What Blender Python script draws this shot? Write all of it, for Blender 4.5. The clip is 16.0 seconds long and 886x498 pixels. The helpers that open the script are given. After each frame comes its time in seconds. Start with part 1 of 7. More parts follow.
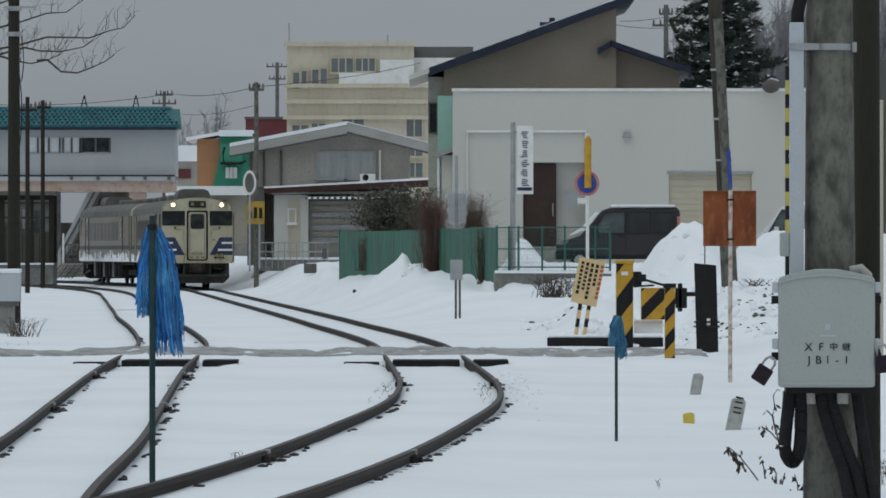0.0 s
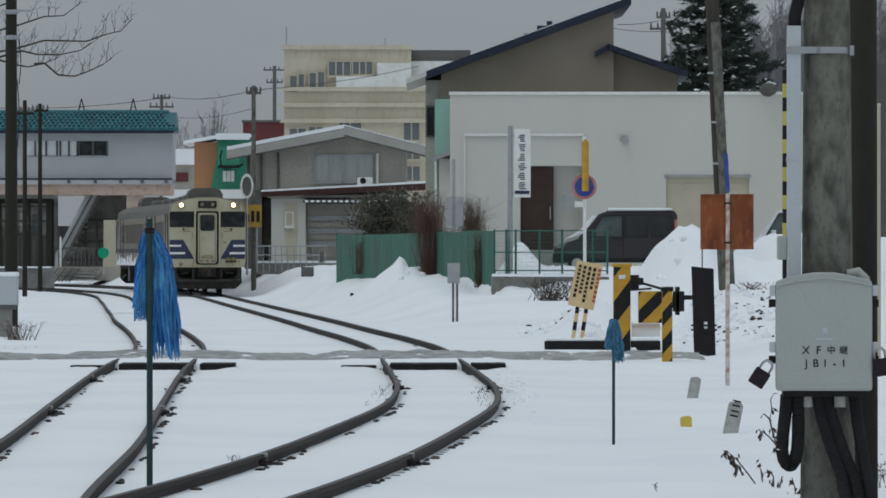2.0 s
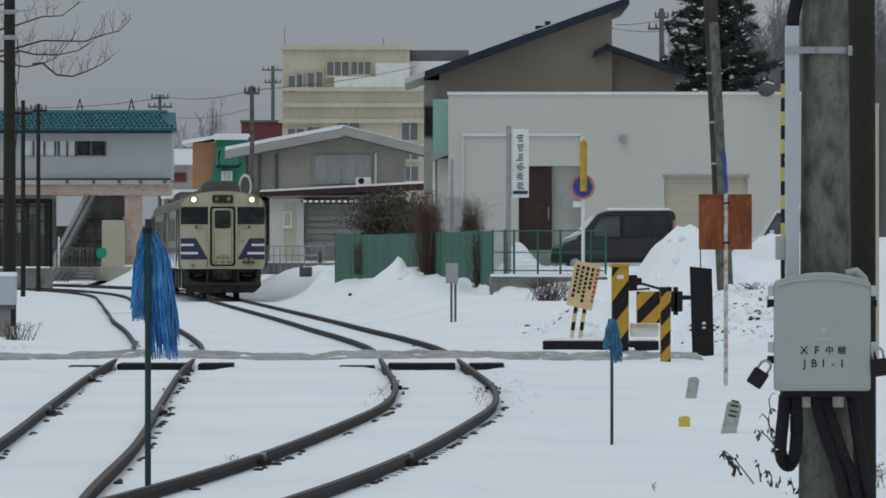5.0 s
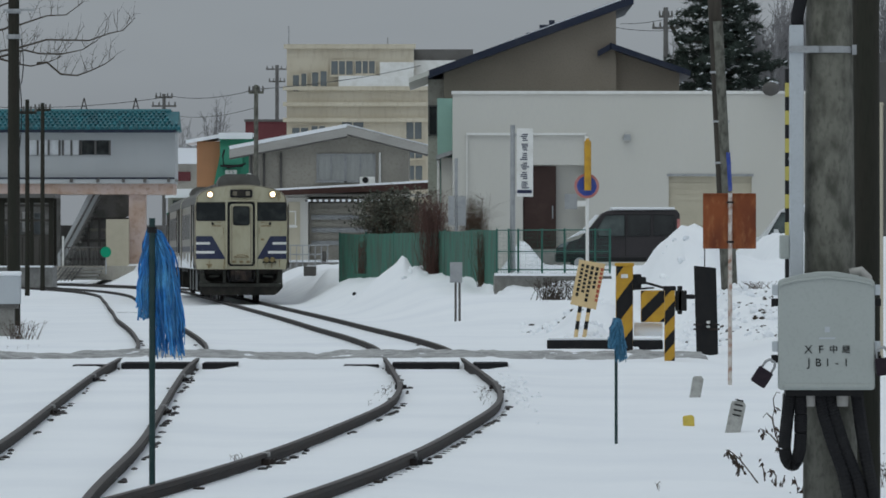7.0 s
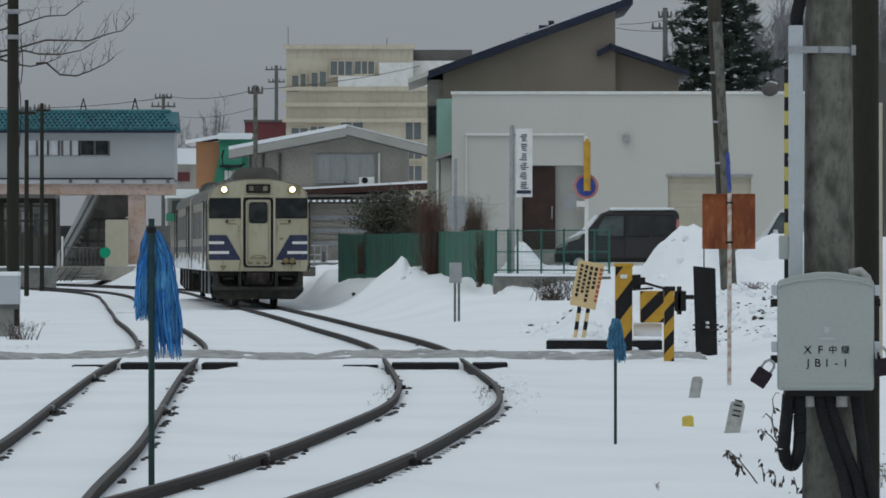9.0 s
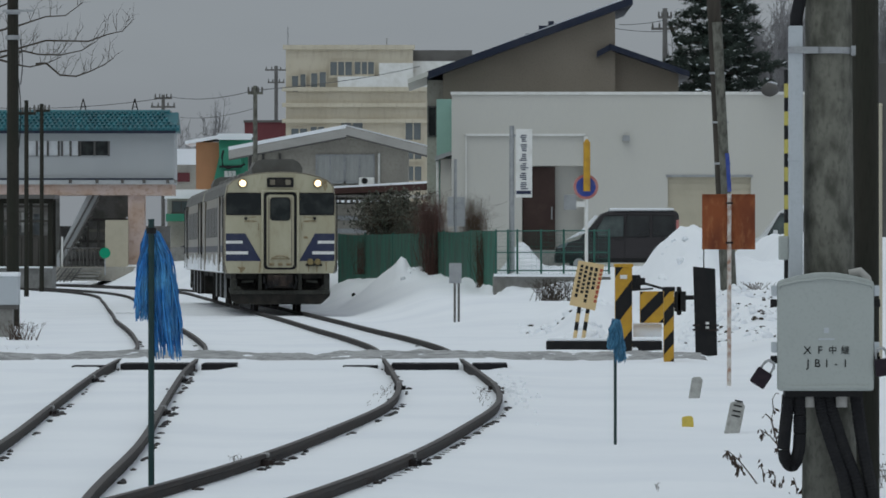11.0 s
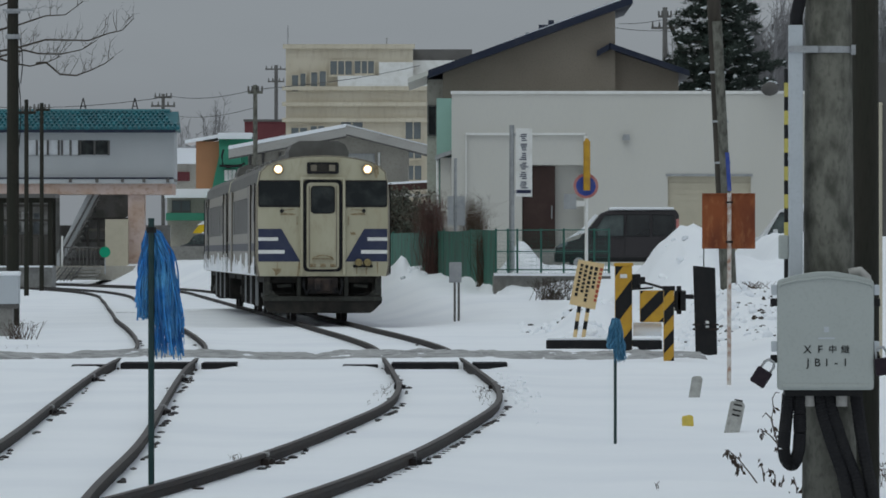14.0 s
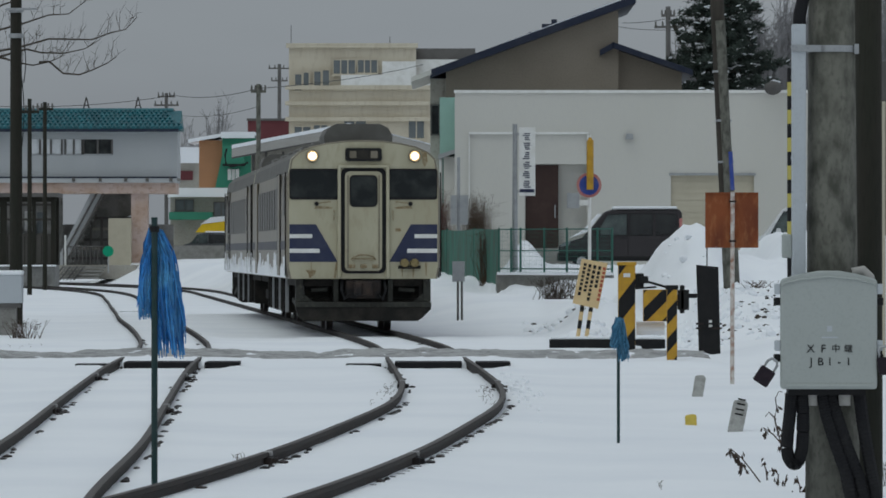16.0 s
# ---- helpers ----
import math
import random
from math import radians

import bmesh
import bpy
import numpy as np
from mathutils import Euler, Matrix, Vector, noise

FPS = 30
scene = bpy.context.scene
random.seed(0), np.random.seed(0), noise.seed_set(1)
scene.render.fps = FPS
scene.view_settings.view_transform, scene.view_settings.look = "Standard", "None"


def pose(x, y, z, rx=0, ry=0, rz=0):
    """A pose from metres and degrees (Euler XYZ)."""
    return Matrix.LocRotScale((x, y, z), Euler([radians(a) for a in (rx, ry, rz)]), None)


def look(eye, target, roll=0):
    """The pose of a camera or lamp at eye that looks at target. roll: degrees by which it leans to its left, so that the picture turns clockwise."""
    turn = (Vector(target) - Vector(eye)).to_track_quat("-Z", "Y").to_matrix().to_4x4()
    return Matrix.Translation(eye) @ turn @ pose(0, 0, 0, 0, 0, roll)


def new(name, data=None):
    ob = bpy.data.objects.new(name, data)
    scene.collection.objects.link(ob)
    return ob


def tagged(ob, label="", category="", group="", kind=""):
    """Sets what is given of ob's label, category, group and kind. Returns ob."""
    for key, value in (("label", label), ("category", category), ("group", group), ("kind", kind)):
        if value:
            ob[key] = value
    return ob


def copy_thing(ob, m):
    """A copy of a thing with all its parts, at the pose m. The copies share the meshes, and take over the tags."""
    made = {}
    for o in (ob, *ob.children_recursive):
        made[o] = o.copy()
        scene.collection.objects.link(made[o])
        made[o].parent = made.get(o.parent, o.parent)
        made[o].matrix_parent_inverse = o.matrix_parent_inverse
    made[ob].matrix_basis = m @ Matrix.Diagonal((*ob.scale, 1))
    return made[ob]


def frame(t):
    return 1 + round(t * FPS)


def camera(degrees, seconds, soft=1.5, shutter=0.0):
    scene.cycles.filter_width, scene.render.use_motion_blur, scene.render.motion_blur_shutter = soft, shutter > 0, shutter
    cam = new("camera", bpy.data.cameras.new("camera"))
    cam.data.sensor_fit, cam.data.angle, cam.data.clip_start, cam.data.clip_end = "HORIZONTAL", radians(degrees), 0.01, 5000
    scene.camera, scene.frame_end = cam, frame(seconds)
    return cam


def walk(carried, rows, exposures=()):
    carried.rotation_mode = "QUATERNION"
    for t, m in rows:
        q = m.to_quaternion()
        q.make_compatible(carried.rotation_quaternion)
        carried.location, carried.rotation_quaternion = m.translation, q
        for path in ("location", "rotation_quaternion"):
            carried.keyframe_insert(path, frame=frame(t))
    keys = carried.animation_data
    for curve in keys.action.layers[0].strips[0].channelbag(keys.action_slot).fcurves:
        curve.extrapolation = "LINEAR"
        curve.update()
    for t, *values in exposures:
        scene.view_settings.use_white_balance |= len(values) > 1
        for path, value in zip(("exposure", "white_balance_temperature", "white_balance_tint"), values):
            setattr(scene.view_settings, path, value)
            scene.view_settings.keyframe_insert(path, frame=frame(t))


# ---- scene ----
cam = camera(8.54, 16.0, soft=1.7)
EYE = (0, 0, 1.62)
PATH = [
    (0.0, pose(*EYE, 90.0156, 0, 0.0418)),
    (0.5, pose(*EYE, 90.0240, 0, 0.0149)),
    (1.0, pose(*EYE, 90.0398, 0, -0.0084)),
    (1.5, pose(*EYE, 90.0491, 0, 0.0000)),
    (2.0, pose(*EYE, 90.0481, 0, 0.0158)),
    (2.5, pose(*EYE, 90.0519, 0, -0.0177)),
    (3.0, pose(*EYE, 90.0491, 0, 0.0241)),
    (3.5, pose(*EYE, 90.0566, 0, 0.0036)),
    (4.0, pose(*EYE, 90.0472, 0, -0.0167)),
    (4.6, pose(*EYE, 90.0485, 0, -0.0080)),
    (5.4, pose(*EYE, 90.0490, 0, 0.0040)),
    (6.5, pose(*EYE, 90.0491, 0, 0.0158)),
    (7.0, pose(*EYE, 90.0407, 0, 0.0399)),
    (7.5, pose(*EYE, 90.0407, 0, 0.0418)),
    (8.0, pose(*EYE, 90.0407, 0, 0.0474)),
    (8.5, pose(*EYE, 90.0417, 0, 0.0408)),
    (9.0, pose(*EYE, 90.0444, 0, 0.0333)),
    (10.2, pose(*EYE, 90.0470, 0, 0.0310)),
    (11.5, pose(*EYE, 90.0491, 0, 0.0333)),
    (12.0, pose(*EYE, 90.0491, 0, 0.0621)),
    (12.5, pose(*EYE, 90.0491, 0, 0.0575)),
    (13.0, pose(*EYE, 90.0491, 0, 0.0575)),
    (13.5, pose(*EYE, 90.0444, 0, 0.0324)),
    (14.0, pose(*EYE, 90.0407, 0, 0.0315)),
    (14.5, pose(*EYE, 90.0407, 0, 0.0082)),
    (15.0, pose(*EYE, 90.0324, 0, 0.0380)),
    (15.5, pose(*EYE, 90.0352, 0, 0.0315)),
    (16.0, pose(*EYE, 90.0324, 0, 0.0621)),
]
walk(cam, PATH, exposures=[(0.0, -0.14, 6300, -5), (7.0, -0.15, 6300, -5), (9.0, -0.18, 6300, -5), (12.5, -0.22, 6310, -5), (16.0, -0.27, 6310, -5)])

# ---- world and light: an overcast winter sky, darker low down than overhead ----
world = bpy.data.worlds.new("world")
scene.world = world
world.use_nodes = True
wn, wl = world.node_tree.nodes, world.node_tree.links
wn.clear()
sky = wn.new("ShaderNodeTexSky")
sky.sky_type, sky.sun_disc = "NISHITA", False
sky.sun_elevation, sky.sun_rotation = radians(38), radians(215)
desat = wn.new("ShaderNodeHueSaturation")
desat.inputs["Saturation"].default_value = 0.25
grey = wn.new("ShaderNodeMix")
grey.data_type = "RGBA"
grey.inputs["Factor"].default_value = 0.8
grey.inputs["B"].default_value = (6.65, 6.55, 7.75, 1)
co = wn.new("ShaderNodeTexCoord")
sep = wn.new("ShaderNodeSeparateXYZ")
ramp = wn.new("ShaderNodeMapRange")
ramp.interpolation_type = "SMOOTHSTEP"
for key, value in (("From Min", -0.05), ("From Max", 0.75), ("To Min", 0.475), ("To Max", 1.0)):
    ramp.inputs[key].default_value = value
cloud = wn.new("ShaderNodeTexNoise")
cloud.inputs["Scale"].default_value = 9.0
cloud.inputs["Detail"].default_value = 4.0
cmap = wn.new("ShaderNodeMapping")
cmap.inputs["Scale"].default_value = (1, 1, 4)
cr = wn.new("ShaderNodeMapRange")
for key, value in (("To Min", 0.86), ("To Max", 1.14)):
    cr.inputs[key].default_value = value
mul = wn.new("ShaderNodeMath")
mul.operation = "MULTIPLY"
mul2 = wn.new("ShaderNodeMath")
mul2.operation = "MULTIPLY"
mul2.inputs[1].default_value = 0.1
bg = wn.new("ShaderNodeBackground")
wo = wn.new("ShaderNodeOutputWorld")
wl.new(sky.outputs[0], desat.inputs["Color"])
wl.new(desat.outputs[0], grey.inputs["A"])
wl.new(co.outputs["Generated"], sep.inputs[0])
wl.new(sep.outputs["Z"], ramp.inputs["Value"])
wl.new(co.outputs["Generated"], cmap.inputs[0])
wl.new(cmap.outputs[0], cloud.inputs["Vector"])
wl.new(cloud.outputs[0], cr.inputs["Value"])
wl.new(ramp.outputs[0], mul.inputs[0])
wl.new(cr.outputs[0], mul.inputs[1])
wl.new(mul.outputs[0], mul2.inputs[0])
wl.new(grey.outputs["Result"], bg.inputs["Color"])
wl.new(mul2.outputs[0], bg.inputs["Strength"])
wl.new(bg.outputs[0], wo.inputs[0])

sun_data = bpy.data.lights.new("sun", "SUN")
sun_data.energy, sun_data.angle, sun_data.color = 0.6, radians(40), (1.0, 0.97, 0.93)
sun = new("sun", sun_data)
sun.matrix_world = look((0, 0, 60), (18, 22, 0))


# ---- materials ----
def mat(name, colour, rough=0.7, metal=0.0, second=None, scale=6.0, amount=0.5, third=None, fine=60.0,
        bump=0.15, bump_dist=0.01, emit=0.0, alpha=1.0, streak=(1, 1, 1), spec=0.22, rand=0.0, island=0.0):
    """A surface with broad stains, fine grain and relief; sizes in metres."""
    m = bpy.data.materials.new(name)
    m.use_nodes = True
    nt = m.node_tree
    ns, ls = nt.nodes, nt.links
    b = ns["Principled BSDF"]
    b.inputs["Roughness"].default_value = rough
    b.inputs["Metallic"].default_value = metal
    b.inputs["Specular IOR Level"].default_value = spec
    tc = ns.new("ShaderNodeTexCoord")
    mp = ns.new("ShaderNodeMapping")
    mp.inputs["Scale"].default_value = streak
    ls.new(tc.outputs["Object"], mp.inputs[0])
    n1 = ns.new("ShaderNodeTexNoise")
    n1.inputs["Scale"].default_value, n1.inputs["Detail"].default_value = scale, 6.0
    n2 = ns.new("ShaderNodeTexNoise")
    n2.inputs["Scale"].default_value, n2.inputs["Detail"].default_value = fine, 4.0
    ls.new(mp.outputs[0], n1.inputs["Vector"])
    ls.new(mp.outputs[0], n2.inputs["Vector"])
    c = colour if len(colour) == 4 else (*colour, 1)
    s = second or tuple(v * 0.75 for v in colour[:3])
    mr = ns.new("ShaderNodeMapRange")
    mr.inputs["From Min"].default_value, mr.inputs["From Max"].default_value = 0.42, 0.68
    mr.inputs["To Max"].default_value = amount
    ls.new(n1.outputs[0], mr.inputs[0])
    mx = ns.new("ShaderNodeMix")
    mx.data_type = "RGBA"
    mx.inputs["A"].default_value, mx.inputs["B"].default_value = c, (*s, 1)
    ls.new(mr.outputs[0], mx.inputs["Factor"])
    m2 = ns.new("ShaderNodeMix")
    m2.data_type = "RGBA"
    m2.inputs["B"].default_value = (*(third or tuple(v * 0.6 for v in colour[:3])), 1)
    mr2 = ns.new("ShaderNodeMapRange")
    mr2.inputs["From Min"].default_value, mr2.inputs["From Max"].default_value = 0.5, 0.75
    mr2.inputs["To Max"].default_value = amount * 0.7
    ls.new(n2.outputs[0], mr2.inputs[0])
    ls.new(mr2.outputs[0], m2.inputs["Factor"])
    ls.new(mx.outputs["Result"], m2.inputs["A"])
    out = m2.outputs["Result"]
    if rand or island:
        src = ns.new("ShaderNodeObjectInfo") if rand else ns.new("ShaderNodeNewGeometry")
        hs = ns.new("ShaderNodeHueSaturation")
        rr = ns.new("ShaderNodeMapRange")
        rr.inputs["To Min"].default_value, rr.inputs["To Max"].default_value = 1 - (rand or island), 1 + (rand or island)
        ls.new(src.outputs["Random" if rand else "Random Per Island"], rr.inputs[0])
        ls.new(rr.outputs[0], hs.inputs["Value"])
        ls.new(out, hs.inputs["Color"])
        out = hs.outputs[0]
    ls.new(out, b.inputs["Base Color"])
    if bump:
        bp = ns.new("ShaderNodeBump")
        bp.inputs["Strength"].default_value, bp.inputs["Distance"].default_value = bump, bump_dist
        ls.new(n2.outputs[0], bp.inputs["Height"])
        ls.new(bp.outputs[0], b.inputs["Normal"])
    if emit:
        b.inputs["Emission Color"].default_value = c
        b.inputs["Emission Strength"].default_value = emit
    if alpha < 1:
        b.inputs["Alpha"].default_value = alpha
    return m


SNOW = mat("snow", (0.88, 0.90, 0.93), 0.75, second=(0.80, 0.825, 0.87), scale=0.3, amount=0.8, third=(0.85, 0.87, 0.905),
           fine=7.0, bump=0.2, bump_dist=0.04, spec=0.25)
SLUSH = mat("slush", (0.37, 0.37, 0.365), 0.55, second=(0.17, 0.17, 0.165), scale=3.2, amount=0.95, third=(0.66, 0.67, 0.69), fine=11.0,
            bump=1.0, bump_dist=0.06)
STEEL = mat("rail_steel", (0.020, 0.0165, 0.015), 0.7, 0.0, second=(0.034, 0.022, 0.016), scale=5, amount=0.8, fine=80, bump=0.2)
RAILTOP = mat("rail_head_steel", (0.075, 0.066, 0.060), 0.5, 0.3, second=(0.055, 0.042, 0.032), scale=3, amount=0.7)
DARKSTEEL = mat("dark_steel", (0.018, 0.017, 0.018), 0.6, 0.3, second=(0.07, 0.05, 0.04), scale=4, amount=0.8)
UNDER = mat("grimy_underframe", (0.017, 0.0165, 0.015), 0.85, second=(0.045, 0.04, 0.034), scale=3, amount=0.8, fine=25, bump=0.4)
RUBBER = mat("black_rubber", (0.013, 0.013, 0.015), 0.75, second=(0.024, 0.024, 0.024), scale=8, amount=0.6)
CREAM = mat("cream_train_paint", (0.445, 0.42, 0.31), 0.42, second=(0.375, 0.345, 0.24), scale=1.3, amount=0.8, third=(0.32, 0.28, 0.19),
            fine=9, bump=0.03, streak=(1, 1, 0.4))
RUSTSTAIN = mat("brown_rust_stain", (0.24, 0.18, 0.10), 0.8, second=(0.37, 0.33, 0.23), scale=14, amount=0.9, fine=30, bump=0.1)
FRAMEGREY = mat("grimy_grey_steel", (0.042, 0.043, 0.038), 0.8, second=(0.024, 0.023, 0.020), scale=3, amount=0.8, third=(0.09, 0.085, 0.07), fine=14, bump=0.2)
SOCKETYELLOW = mat("dirty_yellow_paint", (0.25, 0.20, 0.095), 0.6, second=(0.12, 0.09, 0.04), scale=12, amount=0.8)
# Darker than the front's cream: grime, plus the sides' shade put into the colour.
CREAMSIDE = mat("dirty_shaded_cream", (0.215, 0.19, 0.145), 0.35, second=(0.135, 0.118, 0.09), scale=2.0, amount=0.9, third=(0.17, 0.15, 0.115),
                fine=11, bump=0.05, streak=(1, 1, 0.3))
BLUE = mat("dark_blue_paint", (0.032, 0.039, 0.080), 0.45, second=(0.06, 0.065, 0.10), scale=3, amount=0.6, bump=0.05)
WHITE = mat("white_paint", (0.78, 0.78, 0.76), 0.5, second=(0.62, 0.61, 0.57), scale=3, amount=0.6, bump=0.05)
ROOFGREY = mat("train_roof_grey", (0.155, 0.152, 0.142), 0.75, second=(0.10, 0.095, 0.085), scale=2, amount=0.8)
# The paler second tone stands in for reflections and forms behind the glass.
WINDOW = mat("dark_window_glass", (0.010, 0.013, 0.014), 0.15, second=(0.05, 0.056, 0.053), scale=2.2, amount=0.8, bump=0, spec=0.3)
LAMPON = mat("lit_headlamp", (1.0, 0.86, 0.62), 0.3, emit=5.0, amount=0.0, bump=0)
LAMPWARM = mat("reflector_halo_glow", (0.80, 0.52, 0.26), 0.3, emit=0.7, amount=0.3, scale=20, bump=0)
HOUSEWHITE = mat("white_siding", (0.575, 0.565, 0.525), 0.7, second=(0.54, 0.53, 0.485), scale=0.35, amount=0.8, third=(0.54, 0.53, 0.51), fine=14, bump=0.1,
                 streak=(1, 1, 0.35))
BROWNWALL = mat("taupe_stucco", (0.28, 0.245, 0.20), 0.85, second=(0.235, 0.205, 0.165), scale=0.5, amount=0.7, fine=20, bump=0.2)
NAVY = mat("navy_metal_roof", (0.022, 0.028, 0.05), 0.45, 0.2, second=(0.05, 0.055, 0.07), scale=2, amount=0.5)
MINT = mat("mint_siding", (0.32, 0.50, 0.43), 0.7, second=(0.27, 0.43, 0.38), scale=1, amount=0.7)
CREAMWALL = mat("cream_render", (0.58, 0.53, 0.425), 0.8, second=(0.50, 0.445, 0.34), scale=0.5, amount=0.8, third=(0.43, 0.37, 0.28), fine=5,
                bump=0.1, streak=(1, 1, 0.3))
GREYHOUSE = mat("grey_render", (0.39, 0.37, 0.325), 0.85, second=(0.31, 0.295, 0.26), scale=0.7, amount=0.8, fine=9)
PALEBOARD = mat("pale_grey_board", (0.40, 0.39, 0.37), 0.8, second=(0.31, 0.30, 0.28), scale=1.5, amount=0.8, streak=(0.4, 1, 1))
SHELTERGREY = mat("grimy_grey_board", (0.27, 0.27, 0.26), 0.85, second=(0.15, 0.148, 0.14), scale=1.8, amount=0.9, fine=12)
SHELTERBROWN = mat("weathered_dark_board", (0.085, 0.08, 0.072), 0.85, second=(0.045, 0.042, 0.038), scale=2.2, amount=0.9, streak=(1, 1, 0.2))
GREYDARK = mat("dark_grey_cladding", (0.14, 0.135, 0.13), 0.8, second=(0.09, 0.085, 0.08), scale=1, amount=0.8)
BROWNTRIM = mat("dark_brown_fascia", (0.055, 0.028, 0.024), 0.6, second=(0.09, 0.05, 0.04), scale=2, amount=0.6)
ORANGEWALL = mat("orange_brown_wall", (0.42, 0.22, 0.115), 0.8, second=(0.34, 0.18, 0.10), scale=0.6, amount=0.7)
GREENWALL = mat("green_wall", (0.06, 0.235, 0.155), 0.7, second=(0.05, 0.21, 0.14), scale=0.6, amount=0.7)
MAROON = mat("maroon_wall", (0.14, 0.045, 0.05), 0.8, scale=1)
TEAL = mat("teal_roof_tile", (0.02, 0.13, 0.155), 0.5, second=(0.015, 0.09, 0.115), scale=1.2, amount=0.8, fine=15, spec=0.5, island=0.25)
BRIDGEGREY = mat("bluegrey_panel", (0.46, 0.475, 0.485), 0.7, second=(0.40, 0.415, 0.43), scale=0.4, amount=0.7, streak=(1, 1, 0.3))
PINK = mat("rust_stained_pink_beam", (0.54, 0.43, 0.39), 0.75, second=(0.46, 0.33, 0.25), scale=0.9, amount=0.9, third=(0.30, 0.19, 0.13), fine=5)
GREENMESH = mat("green_fence_net", (0.05, 0.168, 0.122), 0.7, second=(0.06, 0.095, 0.072), scale=2.2, amount=0.95, third=(0.10, 0.10, 0.08), fine=7, bump=0.3,
                streak=(1, 1, 0.35))
GREENPOST = mat("green_painted_steel", (0.035, 0.125, 0.098), 0.5, second=(0.055, 0.11, 0.09), scale=4)
CONCRETE = mat("concrete", (0.27, 0.265, 0.25), 0.9, second=(0.17, 0.165, 0.15), scale=2.2, amount=0.9, third=(0.12, 0.12, 0.105), fine=30, bump=0.4, bump_dist=0.006)
POLECON = mat("weathered_pole_concrete", (0.160, 0.158, 0.136), 0.9, second=(0.055, 0.056, 0.046), scale=10.0, amount=0.9,
              third=(0.06, 0.06, 0.05), fine=44, bump=0.6, bump_dist=0.008, streak=(1, 1, 0.55))
DARKPOLE = mat("dark_pole_wood", (0.026, 0.0265, 0.020), 0.85, second=(0.034, 0.030, 0.024), scale=6, amount=0.9, streak=(1, 1, 0.15), bump=0.5)
GREYBOX = mat("light_grey_enclosure", (0.385, 0.41, 0.395), 0.5, second=(0.35, 0.372, 0.355), scale=5, amount=0.3, bump=0.03)
PIPEGREY = mat("grey_plastic_duct", (0.47, 0.50, 0.53), 0.5, second=(0.42, 0.45, 0.47), scale=4, amount=0.3, bump=0.03)
GALV = mat("galvanised_steel", (0.40, 0.41, 0.42), 0.5, 0.6, second=(0.30, 0.31, 0.32), scale=6, amount=0.7)
RUST = mat("rusty_sheet", (0.24, 0.075, 0.03), 0.85, second=(0.13, 0.04, 0.022), scale=3.5, amount=0.95, third=(0.36, 0.16, 0.07), fine=18, bump=0.4,
           streak=(1, 1, 0.4))
YELLOW = mat("yellow_paint", (0.54, 0.315, 0.035), 0.5, second=(0.36, 0.20, 0.04), scale=5, amount=0.7, third=(0.30, 0.18, 0.06))
TAN = mat("tan_sign_face", (0.72, 0.55, 0.30), 0.6, second=(0.62, 0.45, 0.24), scale=4, amount=0.6)
BLACK = mat("black_paint", (0.011, 0.011, 0.012), 0.55, second=(0.02, 0.019, 0.018), scale=6, amount=0.6)
REDINK = mat("faded_red_ink", (0.42, 0.10, 0.06), 0.7)
TASSEL = mat("blue_plastic_strip", (0.026, 0.175, 0.50), 0.4, second=(0.11, 0.37, 0.66), scale=6, amount=0.9, spec=0.5, island=0.45)
TASSELDULL = mat("dull_blue_plastic_strip", (0.06, 0.18, 0.30), 0.5, second=(0.14, 0.28, 0.40), scale=9, amount=0.9, island=0.4)
BARK = mat("bark", (0.06, 0.05, 0.042), 0.9, second=(0.10, 0.085, 0.07), scale=8, amount=0.8, streak=(1, 1, 0.3), bump=0.6)
# Lightened needles: distance haze is put into the colour.
PINE = mat("pine_needles", (0.056, 0.072, 0.060), 0.8, second=(0.036, 0.048, 0.04), scale=1, amount=0.8, island=0.5)
TWIG = mat("shrub_twig", (0.075, 0.05, 0.035), 0.9, second=(0.11, 0.075, 0.05), scale=2, amount=0.8, island=0.4)
TWIGRED = mat("reddish_shrub_twig", (0.12, 0.068, 0.058), 0.9, second=(0.09, 0.055, 0.047), scale=2, amount=0.8, island=0.4)
HEDGE = mat("dark_evergreen_leaf", (0.078, 0.086, 0.066), 0.8, second=(0.105, 0.09, 0.07), scale=2, amount=0.8, island=0.5)
DRY = mat("dry_weed", (0.075, 0.055, 0.045), 0.9, second=(0.11, 0.085, 0.06), scale=5, amount=0.8, island=0.4)
DOORBROWN = mat("dark_brown_door", (0.05, 0.03, 0.026), 0.55, second=(0.07, 0.045, 0.038), scale=3, amount=0.6)
SHUTTER = mat("beige_shutter", (0.50, 0.46, 0.36), 0.6, second=(0.44, 0.40, 0.31), scale=2, amount=0.6)
VANPAINT = mat("dark_van_paint", (0.020, 0.016, 0.018), 0.22, 0.1, second=(0.03, 0.025, 0.027), scale=1, amount=0.5, bump=0, spec=0.6)
CARWHITE = mat("white_car_paint", (0.62, 0.63, 0.64), 0.3, second=(0.55, 0.56, 0.57), scale=1, bump=0)
CARGREY = mat("grey_car_paint", (0.10, 0.105, 0.11), 0.3, 0.3, scale=1, bump=0)
CARYELLOW = mat("yellow_vehicle_paint", (0.80, 0.55, 0.03), 0.4, scale=1, bump=0)
SIGNRED = mat("red_sign_enamel", (0.44, 0.17, 0.16), 0.5, second=(0.50, 0.30, 0.27), scale=5)
SIGNBLUE = mat("blue_sign_enamel", (0.04, 0.07, 0.30), 0.5, second=(0.14, 0.16, 0.34), scale=5)
CURTAIN = mat("net_curtain", (0.42, 0.43, 0.42), 0.8, second=(0.33, 0.34, 0.33), scale=6, amount=0.7, streak=(1, 1, 0.1))
PALEGLASS = mat("pale_window_glass", (0.16, 0.18, 0.19), 0.15, second=(0.10, 0.12, 0.13), scale=1, bump=0, spec=0.6)
